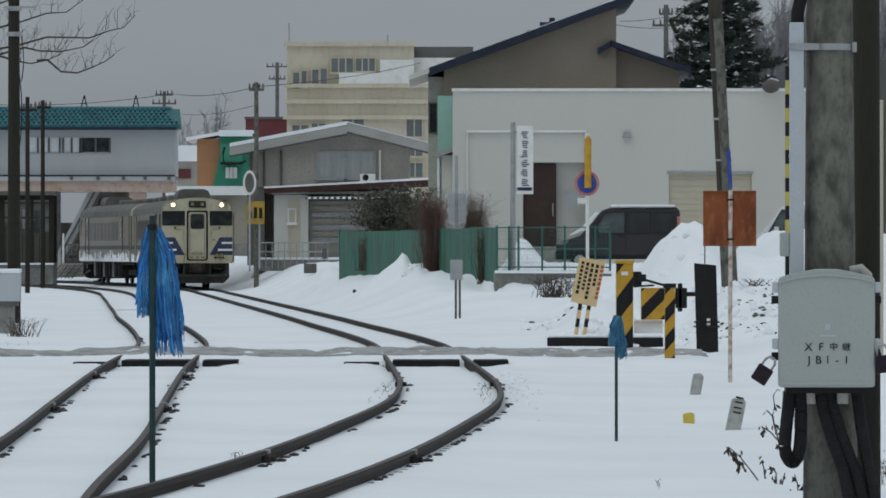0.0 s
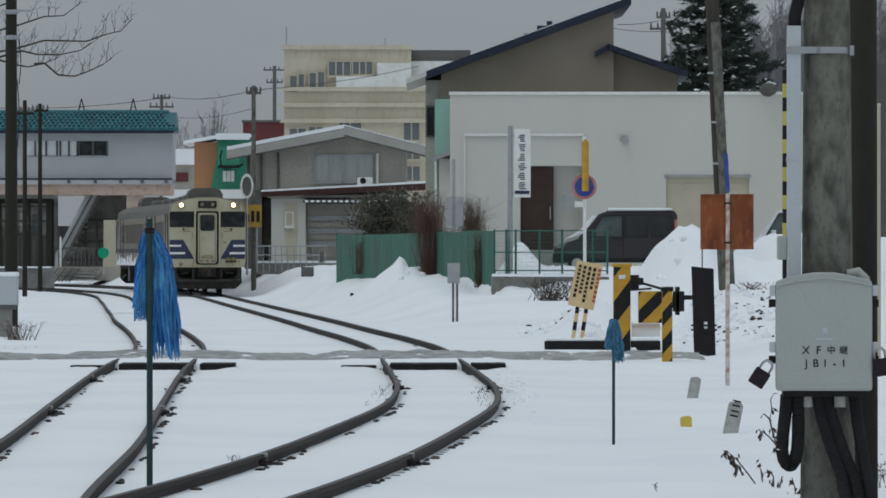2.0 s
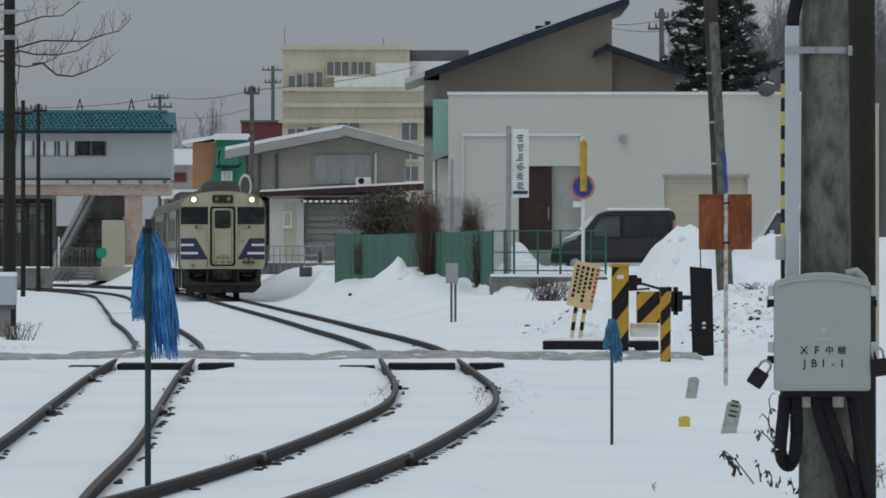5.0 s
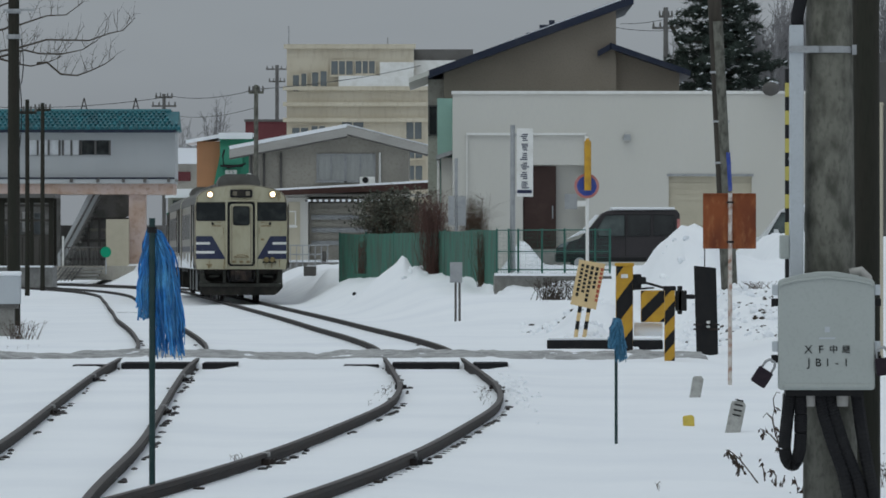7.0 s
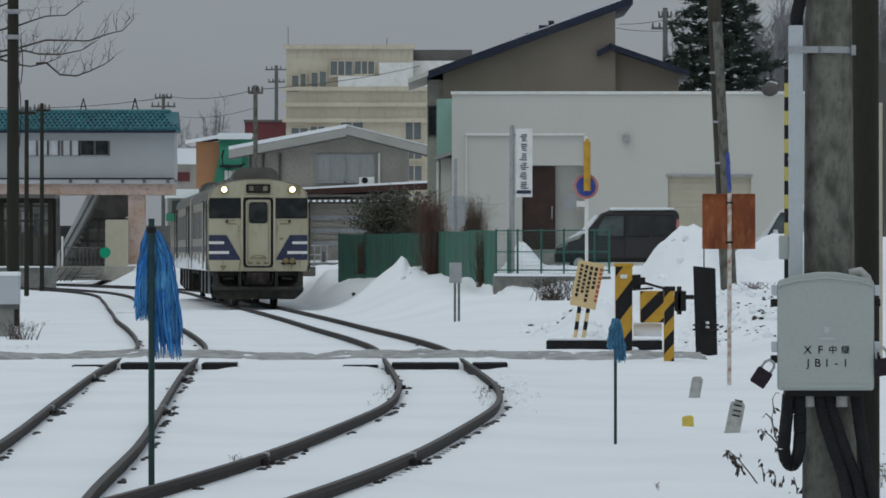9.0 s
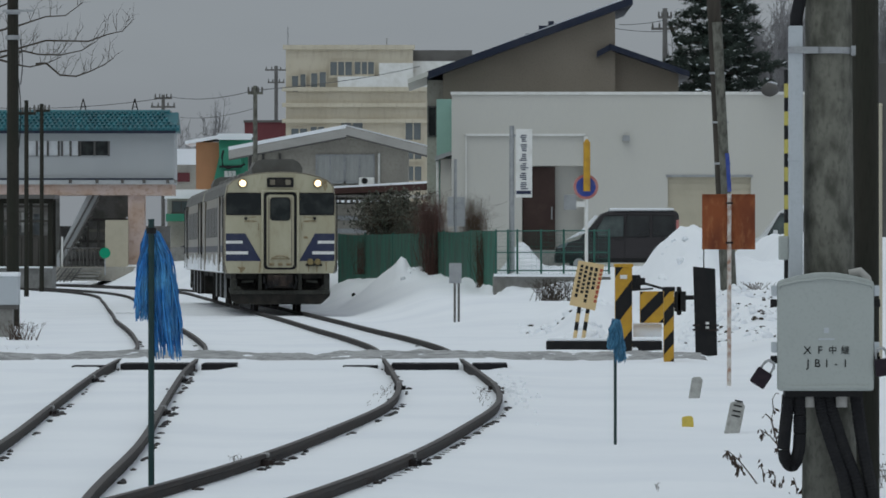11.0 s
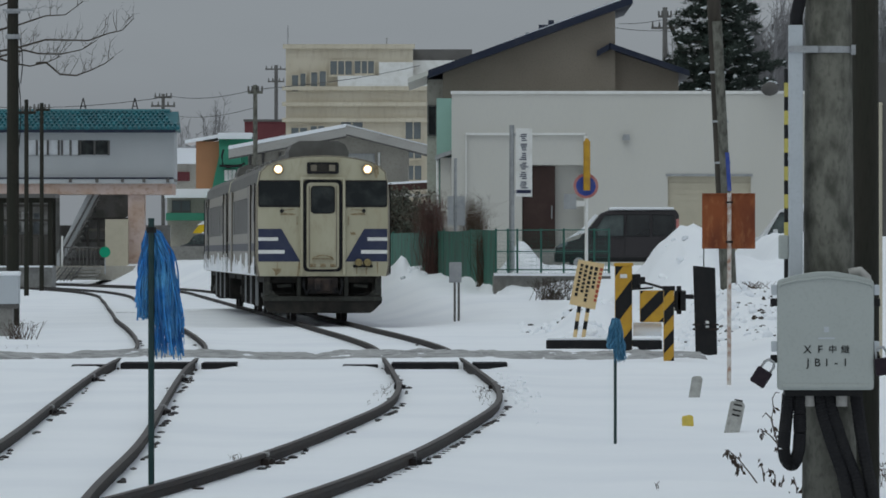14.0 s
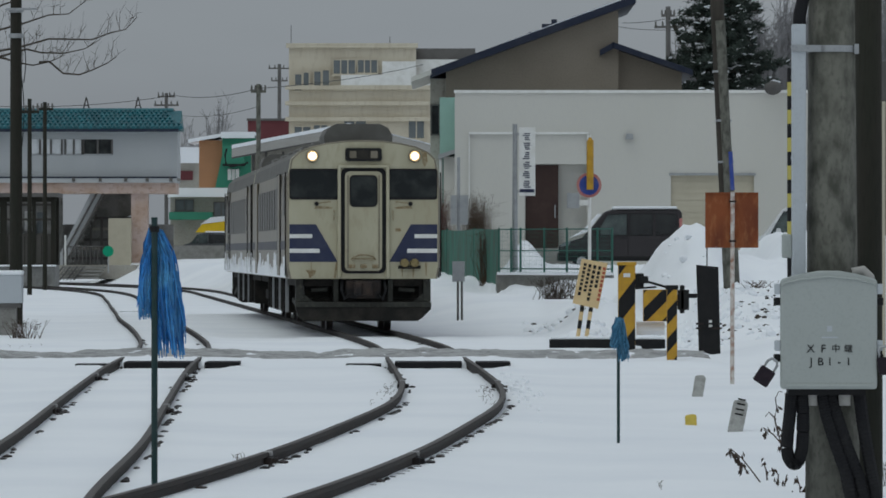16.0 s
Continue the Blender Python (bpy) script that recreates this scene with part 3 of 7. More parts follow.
def build_car(name, label):
    """A car with its front towards -y; its origin is at its middle, at the rail top."""
    car = thing(name, 0, 0, 0, label, "train", group="cars of the train")
    half_len = 10.4
    sec = car_section()
    bm = BM()
    rings = []
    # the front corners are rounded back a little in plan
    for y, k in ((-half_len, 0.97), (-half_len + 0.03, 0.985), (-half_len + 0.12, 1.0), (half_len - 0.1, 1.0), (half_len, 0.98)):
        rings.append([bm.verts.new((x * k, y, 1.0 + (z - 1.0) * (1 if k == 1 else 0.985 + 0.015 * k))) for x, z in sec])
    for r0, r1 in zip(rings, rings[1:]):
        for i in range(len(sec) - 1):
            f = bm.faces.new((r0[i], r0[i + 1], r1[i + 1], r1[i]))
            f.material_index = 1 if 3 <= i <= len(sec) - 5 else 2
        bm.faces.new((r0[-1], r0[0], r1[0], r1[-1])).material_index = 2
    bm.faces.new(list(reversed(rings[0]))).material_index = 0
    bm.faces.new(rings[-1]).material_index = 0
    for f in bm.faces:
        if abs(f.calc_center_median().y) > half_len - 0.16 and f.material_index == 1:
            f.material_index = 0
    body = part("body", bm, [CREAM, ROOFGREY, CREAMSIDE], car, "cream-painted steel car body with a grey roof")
    yf = -half_len
    def rounded(x0, x1, z0, z1, r, steps=4):
        """A rectangle in the (x, z) plane with round corners."""
        pts = []
        for cx, cz, a0 in ((x1 - r, z1 - r, 0), (x0 + r, z1 - r, 90), (x0 + r, z0 + r, 180), (x1 - r, z0 + r, 270)):
            for k in range(steps + 1):
                a = radians(a0 + 90 * k / steps)
                pts.append((cx + r * math.cos(a), cz + r * math.sin(a)))
        return pts

    def plate(x0, x1, z0, z1, r, front, back=0.02):
        return prism(BM(), rounded(x0, x1, z0, z1, r), "y", yf - front, yf + back)

    def stain(points):
        part("rust_stain", prism(BM(), points, "y", yf - 0.0045, yf + 0.01), RUSTSTAIN, body, "brown rust run")

    for s in (-1, 1):
        # driver's windows: black rubber round dark glass
        rubber = part("window_rubber", plate(min(s * 0.455, s * 1.402), max(s * 0.455, s * 1.402), 2.50, 3.085, 0.05, 0.008), RUBBER, body, "black rubber window surround")
        part("front_window", plate(min(s * 0.50, s * 1.375), max(s * 0.50, s * 1.375), 2.545, 3.045, 0.05, 0.014), WINDOW, rubber, "dark driver's window")
        bm = BM()
        tube(bm, (s * 0.89, yf + 0.01, 2.42), (s * 0.89, yf - 0.05, 2.42), 0.042, seg=10)
        wiper = part("wiper_pivot", bm, BLACK, body, "round wiper pivot")
        part("wiper_arm", tube(BM(), (s * 0.89, yf - 0.03, 2.425), (s * 0.62, yf - 0.035, 2.46), 0.008, seg=6), RUSTSTAIN, wiper)
        stain([(s * 0.90, 2.38), (s * 0.93, 2.33), (s * 0.62, 2.325), (s * 0.58, 2.35), (s * 0.70, 2.37)])
        # blue chevrons with white bars
        part("blue_band", prism(BM(), [(s * 0.90, 2.03), (s * 1.402, 2.03), (s * 1.402, 1.32), (s * 0.49, 1.32), (s * 0.55, 1.43)], "y", yf - 0.006, yf + 0.01), BLUE, body, "dark blue chevron")
        for z0, z1, u in ((1.77, 1.845, 0.97), (1.49, 1.57, 0.83)):
            part("white_bar", boxm(s * u, s * 1.401, yf - 0.010, yf, z0, z1), WHITE, body, "white bar across the chevron")
        # headlamps
        bm = BM()
        tube(bm, (s * 0.97, yf + 0.02, 3.325), (s * 0.97, yf - 0.07, 3.325), 0.13, 0.115, seg=24)
        lamp = part("headlamp", bm, CREAMSIDE, body, "round headlamp in a raised cream rim")
        # Emission paints the warm halo round the lens onto this ring.
        part("reflector", tube(BM(), (s * 0.97, yf - 0.02, 3.325), (s * 0.97, yf - 0.073, 3.325), 0.098, seg=24), LAMPWARM, lamp, "reflector ring with the lens's warm halo painted as glow")
        bm = BM()
        tube(bm, (s * 0.97, yf - 0.02, 3.325), (s * 0.97, yf - 0.078, 3.325), 0.07, seg=24)
        part("lens", bm, LAMPON, lamp, "lit warm white lens")
        # grab rails at the corners of the front
        part("grab_rail", sweep(BM(), [(s * 0.56, yf - 0.005, 2.12), (s * 0.56, yf - 0.05, 2.13), (s * 0.56, yf - 0.05, 2.28), (s * 0.56, yf - 0.005, 2.29)], 0.010, 6), RUSTSTAIN, body)
    # stains below the lamps, along the sill and beside the door
    stain([(1.10, 3.42), (1.20, 3.40), (1.22, 3.22), (1.16, 3.12), (1.12, 3.2)])
    stain([(-0.52, 1.31), (-0.49, 1.31), (-0.50, 1.14), (-0.53, 1.02), (-0.56, 1.02), (-0.545, 1.18)])
    stain([(-1.10, 1.17), (-0.90, 1.16), (-0.92, 1.10), (-1.0, 1.02), (-1.03, 1.02), (-1.04, 1.09)])
    stain([(-0.99, 1.32), (-0.975, 1.32), (-0.985, 1.17), (-1.0, 1.17)])
    stain([(0.72, 1.19), (0.75, 1.19), (0.745, 1.04), (0.73, 1.04)])
    stain([(0.93, 1.19), (0.97, 1.19), (0.95, 1.02), (0.935, 1.02)])
    stain([(1.17, 1.30), (1.20, 1.30), (1.20, 1.05), (1.185, 1.05)])
    stain([(0.60, 1.95), (0.70, 1.96), (0.72, 1.90), (0.61, 1.89)])
    # twin jumper sockets low on one side, a rusty coupling on the other
    socket = part("jumper_socket", boxm(0.66, 1.08, yf - 0.10, yf + 0.02, 1.19, 1.25, bevel=0.012), UNDER, body, "pair of dirty yellow jumper sockets")
    for u in (0.78, 0.97):
        part("socket_cap", tube(BM(), (u, yf + 0.01, 1.295), (u, yf - 0.11, 1.295), 0.088, 0.075, seg=14), SOCKETYELLOW, socket)
    part("tail_lamp", tube(BM(), (-0.99, yf + 0.02, 1.13), (-0.99, yf - 0.04, 1.13), 0.055, seg=12), RUSTSTAIN, body, "unlit grimy tail lamp")
    # gangway door between raised edges, in a black rubber surround
    for s in (-1, 1):
        part("surround_edge", boxm(s * 0.43, s * 0.49, yf - 0.075, yf + 0.02, 1.02, 3.12, bevel=0.012), CREAM, body, "cream raised edge beside the gangway")
    part("surround_head", boxm(-0.49, 0.49, yf - 0.075, yf + 0.02, 3.10, 3.155, bevel=0.012), CREAM, body)
    part("gangway_surround", plate(-0.428, 0.428, 1.10, 3.10, 0.11, 0.012), RUBBER, body, "black rubber gangway surround")
    door = part("gangway_door", plate(-0.352, 0.352, 1.15, 3.035, 0.09, 0.032), CREAM, body, "cream gangway door")
    for s in (-1, 1):
        part("door_ridge", boxm(s * 0.285, s * 0.305, yf - 0.045, yf - 0.028, 1.2, 2.96), CREAMSIDE, door)
    part("window_rubber", plate(-0.265, 0.265, 2.36, 2.965, 0.085, 0.040), RUBBER, door)
    part("door_window", plate(-0.235, 0.235, 2.39, 2.935, 0.07, 0.046), WINDOW, door, "dark window with rounded corners")
    bm = BM()
    sweep(bm, [(-0.23, yf - 0.05, 1.36), (-0.19, yf - 0.09, 1.41), (-0.07, yf - 0.09, 1.45), (0.07, yf - 0.09, 1.45), (0.19, yf - 0.09, 1.41), (0.23, yf - 0.05, 1.36)], 0.014, 6)
    box(bm, -0.2, 0.2, yf - 0.075, yf - 0.03, 1.365, 1.39)
    for u in (-0.22, 0, 0.22):
        box(bm, u - 0.06, u + 0.06, yf - 0.08, yf - 0.03, 1.20, 1.27, bevel=0.012)
    part("step_plate", bm, RUSTSTAIN, door, "worn brown foot plate")
    # destination box: black frame, dim glass, two paler ends
    dest = part("destination_box", plate(-0.345, 0.345, 3.225, 3.475, 0.04, 0.05), RUBBER, body, "black destination indicator")
    part("glass", plate(-0.295, 0.295, 3.265, 3.435, 0.02, 0.056), UNDER, dest)
    for u in (-0.2, 0.2):
        part("blind_end", plate(u - 0.065, u + 0.065, 3.285, 3.42, 0.015, 0.060), CREAMSIDE, dest)
    # gutter line over the front
    sec_front = [(x * 0.975, yf + 0.02, z * 0.993 + 0.012) for x, z in sec[3:-3]]
    part("roof_edge", sweep(BM(), sec_front, 0.025, 6), CREAMSIDE, body)
    # roof units
    bm = BM()
    prism(bm, [(-0.66, 3.50), (-0.66, 3.75), (-0.58, 3.90), (-0.42, 3.98), (0.42, 3.98), (0.58, 3.90), (0.66, 3.75), (0.66, 3.50)], "y", yf + 2.0, yf + 4.2)
    part("roof_unit", bm, ROOFGREY, body, "grey roof cooling unit")
    for y in (-1.5, 4.0, 8.0):
        part("roof_unit", boxm(-0.6, 0.6, y, y + 1.3, 3.5, 3.78, bevel=0.1), ROOFGREY, body)
    # side doors, windows, the blue waist line and snow caked below it
    for s in (-1, 1):
        x = s * 1.46
        for y0, y1 in ((-7.4, -6.3), (6.3, 7.4)):
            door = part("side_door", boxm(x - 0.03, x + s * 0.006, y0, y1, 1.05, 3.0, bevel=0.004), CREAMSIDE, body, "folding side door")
            part("door_window", boxm(x, x + s * 0.012, y0 + 0.2, y1 - 0.2, 2.0, 2.8), WINDOW, door)
        for i in range(8):
            y0 = -5.9 + i * 1.48
            part("side_window", boxm(x - 0.02, x + s * 0.010, y0, y0 + 1.1, 1.95, 2.75, bevel=0.004), SIDEGLASS, body, "grimy side window")
        part("side_window", boxm(x - 0.02, x + s * 0.010, -9.9, -9.1, 2.2, 2.95, bevel=0.004), SIDEGLASS, body)
        part("waist_line", boxm(x, x + s * 0.008, -10.1, 10.2, 1.55, 1.72), WAIST, body, "grimy dark blue waist band")
        bm = BM()
        rng = random.Random(int(7 + s))
        y = -10.1
        while y < 10:
            w = rng.uniform(0.15, 0.6)
            top = rng.uniform(1.14, 1.5)
            prism(bm, [(y, 1.02), (min(y + w, 10.2), 1.02), (min(y + w, 10.2), top), (y + w * 0.5, top - rng.uniform(-0.03, 0.16)), (y, top)], "x", x + s * 0.004, x + s * 0.018)
            y += w
        part("caked_snow", bm, SNOW, body, "snow caked on the lower side")["kind"] = "stuff"
        for y0 in (-10.25, -6.1, -7.5, 7.5, 10.1):
            part("downpipe", boxm(x, x + s * 0.025, y0, y0 + 0.05, 1.05, 3.02), UNDER, body)
    # underframe, plough, coupler and bogies
    part("underframe", boxm(-1.25, 1.25, -10.2, 10.2, 0.86, 1.02), UNDER, car, "black underframe")
    for y0, y1, z0 in ((-5.2, -2.4, 0.30), (-1.9, 1.4, 0.35), (2.0, 5.0, 0.30)):
        part("equipment_box", boxm(-1.22, 1.22, y0, y1, z0, 0.90, bevel=0.05), UNDER, car, "grimy equipment box under the floor")
    for s in (-1, 1):
        for i in range(9):
            y0 = -5.4 + i * 1.25
            part("pipe_bracket", boxm(s * 1.23, s * 1.29, y0, y0 + 0.18, 0.32, 0.98), GALV if i % 3 == 0 else UNDER, car)
    plough = prism(BM(), [(-1.285, 0.46), (-1.22, 0.27), (-1.12, 0.20), (1.03, 0.20), (1.12, 0.26), (1.28, 0.42), (1.285, 0.46)], "y", yf + 0.02, yf + 0.32)
    plough = part("snow_plough", plough, UNDER, car, "black snow plough below the cab")
    part("plough_rim", boxm(-1.29, 1.29, yf + 0.0, yf + 0.30, 0.462, 0.56, bevel=0.012), FRAMEGREY, plough, "grimy grey upper rim")
    # Added dark sheet in place of the shade below the cab floor.
    part("under_cab_shade", boxm(-1.20, 1.20, yf + 1.25, yf + 1.4, 0.35, 1.0), UNDER, car)
    for s in (-1, 1):
        part("skirt_bracket", boxm(s * 1.14, s * 1.28, yf + 0.06, yf + 0.5, 0.562, 1.0, bevel=0.02), FRAMEGREY, car)
        part("skirt_bracket", boxm(s * 0.47, s * 0.56, yf + 0.06, yf + 0.4, 0.562, 1.0, bevel=0.015), FRAMEGREY, car)
        part("skirt_gusset", prism(BM(), [(s * 1.14, 0.562), (s * 0.95, 0.562), (s * 1.14, 0.72)], "y", yf + 0.07, yf + 0.12), FRAMEGREY, car)
        part("cylinder_box", boxm(s * 0.60, s * 1.10, yf + 0.5, yf + 1.2, 0.62, 0.99, bevel=0.04), UNDER, car)
        part("hose_cock", tube(BM(), (s * 0.68, yf + 0.2, 0.80), (s * 0.98, yf + 0.2, 0.78), 0.035, seg=8), FRAMEGREY, car)
        bm = BM()
        sweep(bm, [(s * 0.40, yf + 0.1, 0.95), (s * 0.42, yf - 0.12, 0.78), (s * 0.36, yf - 0.12, 0.62), (s * 0.28, yf, 0.7)], 0.03, 6)
        part("brake_hose", bm, RUBBER, car)
        # the side deflector that slopes from the floor down to the plough
        deflector = prism(BM(), [(yf + 0.25, 0.40), (yf + 0.25, 0.46), (yf + 2.4, 0.62), (yf + 3.0, 0.62), (yf + 3.0, 0.54), (yf + 2.4, 0.52)], "x", s * 1.20, s * 1.24)
        part("side_deflector", deflector, FRAMEGREY, car)
    bm = BM()
    box(bm, -0.34, 0.34, yf - 0.02, yf + 0.5, 0.62, 0.98, bevel=0.06)
    box(bm, -0.16, 0.16, yf - 0.42, yf, 0.68, 0.96, bevel=0.05)
    box(bm, -0.20, -0.06, yf - 0.52, yf - 0.38, 0.70, 0.94, bevel=0.03)
    part("coupler", bm, DARKSTEEL, car, "black automatic coupler")
    for yb in (-7.2, 7.2):
        bm = BM()
        for s in (-1, 1):
            box(bm, s * 0.80, s * 0.98, yb - 1.6, yb + 1.6, 0.42, 0.66, bevel=0.04)
        box(bm, -0.9, 0.9, yb - 0.25, yb + 0.25, 0.4, 0.75)
        bogie = part("bogie", bm, UNDER, car, "black bogie frame")
        for y in (yb - 1.05, yb + 1.05):
            for s in (-1, 1):
                part("wheel", tube(BM(), (s * 0.50, y, 0.43), (s * 0.62, y, 0.43), 0.43, seg=24), DARKSTEEL, bogie, "steel wheel")
            part("axle", tube(BM(), (-0.8, y, 0.43), (0.8, y, 0.43), 0.08, seg=8), DARKSTEEL, bogie)
    return car


lead_car = build_car("diesel_railcar", "cream and blue diesel railcar with lit headlamps, on snowy rails")
rear_car = copy_thing(lead_car, Matrix())
rear_car["label"] = "cream and blue diesel railcar coupled behind the first one"
part("gangway_bellows", boxm(-0.45, 0.45, 10.35, 10.9, 1.0, 3.1, bevel=0.05), RUBBER, lead_car, "black gangway bellows between the cars")

CAR_PITCH = 21.3
NOSE = [(0, 236.8), (0.5, 232.9), (1.5, 225.2), (2.5, 217.6), (4, 206.3), (6.5, 187.9), (7, 184.2), (8, 176.5), (9, 168.7), (11.5, 149.3), (12.5, 141.0), (13.5, 133.0),
        (14.5, 124.8), (16, 112.4)]


def along_main():
    step = np.linalg.norm(np.diff(MAIN, axis=0), axis=1)
    return np.concatenate([[0], np.cumsum(step)])


def car_rows(offset, turned=0.0):
    dist = along_main()
    fit = np.polyfit([t for t, _ in NOSE], [d for _, d in NOSE], 4)
    rows = []
    for k in range(33):
        t = k * 0.5
        s0 = float(np.interp(np.polyval(fit, t), MAIN[:, 1], dist)) + offset

        def spot(s):
            x, y = float(np.interp(s, dist, MAIN[:, 0])), float(np.interp(s, dist, MAIN[:, 1]))
            # the cars hang a little to the inside of the bend
            return Vector((x - 0.055, y, RAIL_TOP))
        a, b = spot(s0 + 10.4 - 7.2), spot(s0 + 10.4 + 7.2)
        mid, way = (a + b) / 2, b - a
        rows.append((t, Matrix.Translation(mid) @ Matrix.Rotation(math.atan2(-way.x, way.y) + turned, 4, "Z")))
    return rows


# ---- buildings ----
def window_on(parent, x0, x1, z0, z1, y, frame_mat=WHITE, glass=WINDOW, mullions=1, depth=0.08, name="window", sill=True):
    """A window let into a wall that faces -y: recessed glass, a frame round it, mullions and a sill."""
    w = part(name, boxm(x0, x1, y - 0.012, y + 0.05, z0, z1), glass, parent)
    t = 0.05
    bm = BM()
    box(bm, x0 - t, x1 + t, y - depth, y + 0.02, z1, z1 + t)
    box(bm, x0 - t, x1 + t, y - depth, y + 0.02, z0 - t, z0)
    box(bm, x0 - t, x0, y - depth, y + 0.02, z0, z1)
    box(bm, x1, x1 + t, y - depth, y + 0.02, z0, z1)
    part("window_frame", bm, frame_mat, w)
    for i in range(mullions):
        x = x0 + (x1 - x0) * (i + 1) / (mullions + 1)
        part("mullion", boxm(x - 0.03, x + 0.03, y - depth + 0.02, y - 0.005, z0, z1), frame_mat, w)
    if sill:
        part("window_sill", boxm(x0 - 0.1, x1 + 0.1, y - 0.16, y, z0 - 0.12, z0 - t), frame_mat, w)
    return w


def slab_roof(bm, x0, z0, x1, z1, thick, y0, y1):
    """A sloping roof slab seen end on, from (x0, z0) to (x1, z1), upper edge given."""
    return prism(bm, [(x0, z0), (x1, z1), (x1, z1 - thick), (x0, z0 - thick)], "y", y0, y1)


# white flat-roofed building with a recessed entrance and a garage
def white_building():
    d = 185
    b = thing("white_building", 5.391, d, 1.0, "white flat-roofed building with a dark door and a beige shutter", "building")
    top = 6.589
    x0, x1 = 0.176, 15.082
    dx0, dx1, gx0, gx1 = 2.361, 4.299, 6.907, 9.497
    dz, gz = 4.369, 4.016
    # front wall in pieces round the entrance recess and the garage
    for a, c, z0, z1 in ((x0, dx0, 0.6, top), (dx0, dx1, dz, top), (dx1, gx0, 0.6, top), (gx0, gx1, gz, top), (gx1, x1, 0.6, top)):
        w = part("wall", boxm(a, c, d, d + 0.25, z0, z1), HOUSEWHITE, b, "white siding wall with faint joints")
    part("side_wall", boxm(x0, x0 + 0.25, d + 0.25, d + 12, 0.6, top), HOUSEWHITE, b)
    part("side_wall", boxm(x1 - 0.25, x1, d + 0.25, d + 12, 0.6, top), HOUSEWHITE, b)
    for u in (1236, 1420, 1530):
        x = (u - 784) * d / 10500
        if not (dx0 < x < dx1 or gx0 < x < gx1):
            part("siding_joint", boxm(x - 0.006, x + 0.006, d - 0.004, d + 0.01, 1.0, top - 0.1), GREYHOUSE, w)
    part("back_wall", boxm(x0 + 0.25, x1 - 0.25, d + 11.75, d + 12, 0.6, top), HOUSEWHITE, b)
    part("roof", boxm(x0 + 0.25, x1 - 0.25, d + 0.25, d + 11.75, top - 0.3, top - 0.06), HOUSEWHITE, b)
    part("parapet_cap", boxm(x0 - 0.04, x1 + 0.04, d - 0.05, d + 0.3, top, top + 0.09), WHITE, b, "pale metal parapet cap")
    part("parapet_snow", boxm(x0 + 0.3, x1 - 0.3, d + 0.31, d + 11.5, top - 0.05, top + 0.06), SNOW, b)
    # recess
    part("recess_wall", boxm(dx0, dx1, d + 0.45, d + 0.6, 0.9, dz), HOUSEWHITE, b)
    part("recess_wall", boxm(dx0 - 0.2, dx0, d + 0.25, d + 0.6, 0.9, dz), HOUSEWHITE, b)
    part("recess_wall", boxm(dx1, dx1 + 0.2, d + 0.25, d + 0.6, 0.9, dz), HOUSEWHITE, b)
    part("recess_ceiling", boxm(dx0, dx1, d + 0.25, d + 0.6, dz, dz + 0.2), HOUSEWHITE, b)
    door = part("door", boxm(2.379, 3.4, d + 0.16, d + 0.24, 1.75, dz - 0.03), DOORBROWN, b, "dark brown panelled front door")
    part("door_handle", boxm(3.277, 3.312, d + 0.08, d + 0.16, 2.7, 3.1), GALV, door)
    part("porch_step", boxm(dx0, dx1, d - 0.6, d + 0.45, 0.9, 1.75), CONCRETE, b, "concrete porch step")
    part("letter_box", boxm(3.665, 4.052, d - 0.12, d + 0.1, 2.994, 3.47), GALV, b, "grey letter box")
    # thin canopy frame standing out in front of the entrance
    for a, c, z0, z1 in ((0.599, 4.334, 5.302, 5.373), (0.599, 0.634, 1.0, 5.32), (4.281, 4.334, 4.439, 5.32)):
        part("canopy_frame", boxm(a, c, d - 0.10, d - 0.004, z0, z1), WHITE, b, "thin pale raised edging")
    # garage shutter of slats
    for i in range(16):
        z = 0.95 + i * (gz - 0.95) / 16
        part("shutter_slat", boxm(gx0, gx1, d + 0.10 + 0.012 * (i % 2), d + 0.16, z + 0.003, z + (gz - 0.95) / 16), SHUTTER, b)
    part("shutter_back", boxm(gx0, gx1, d + 0.162, d + 0.2, 0.95, gz), SHUTTER, b)
    part("shutter_frame", boxm(gx0 - 0.06, gx1 + 0.06, d - 0.04, d + 0.2, gz, gz + 0.08), GALV, b)
    bm = BM()
    prism(bm, [(5.48, 5.144), (5.726, 5.144), (5.709, 5.32), (5.515, 5.32)], "y", d - 0.2, d)
    part("vent_hood", bm, GALV, b, "small grey vent hood")
    bm = BM()
    bmesh.ops.create_icosphere(bm, subdivisions=2, radius=0.28, matrix=Matrix.Translation((10.06, d - 0.5, 6.73)) @ Matrix.Diagonal((1, 1, 0.8, 1)))
    lamp = part("yard_lamp", bm, GREYDARK, b, "round grey wall lamp", smooth=True)
    part("lamp_arm", tube(BM(), (10.113, d - 0.5, 6.765), (10.254, d + 0.1, 6.906), 0.05), GALV, lamp)


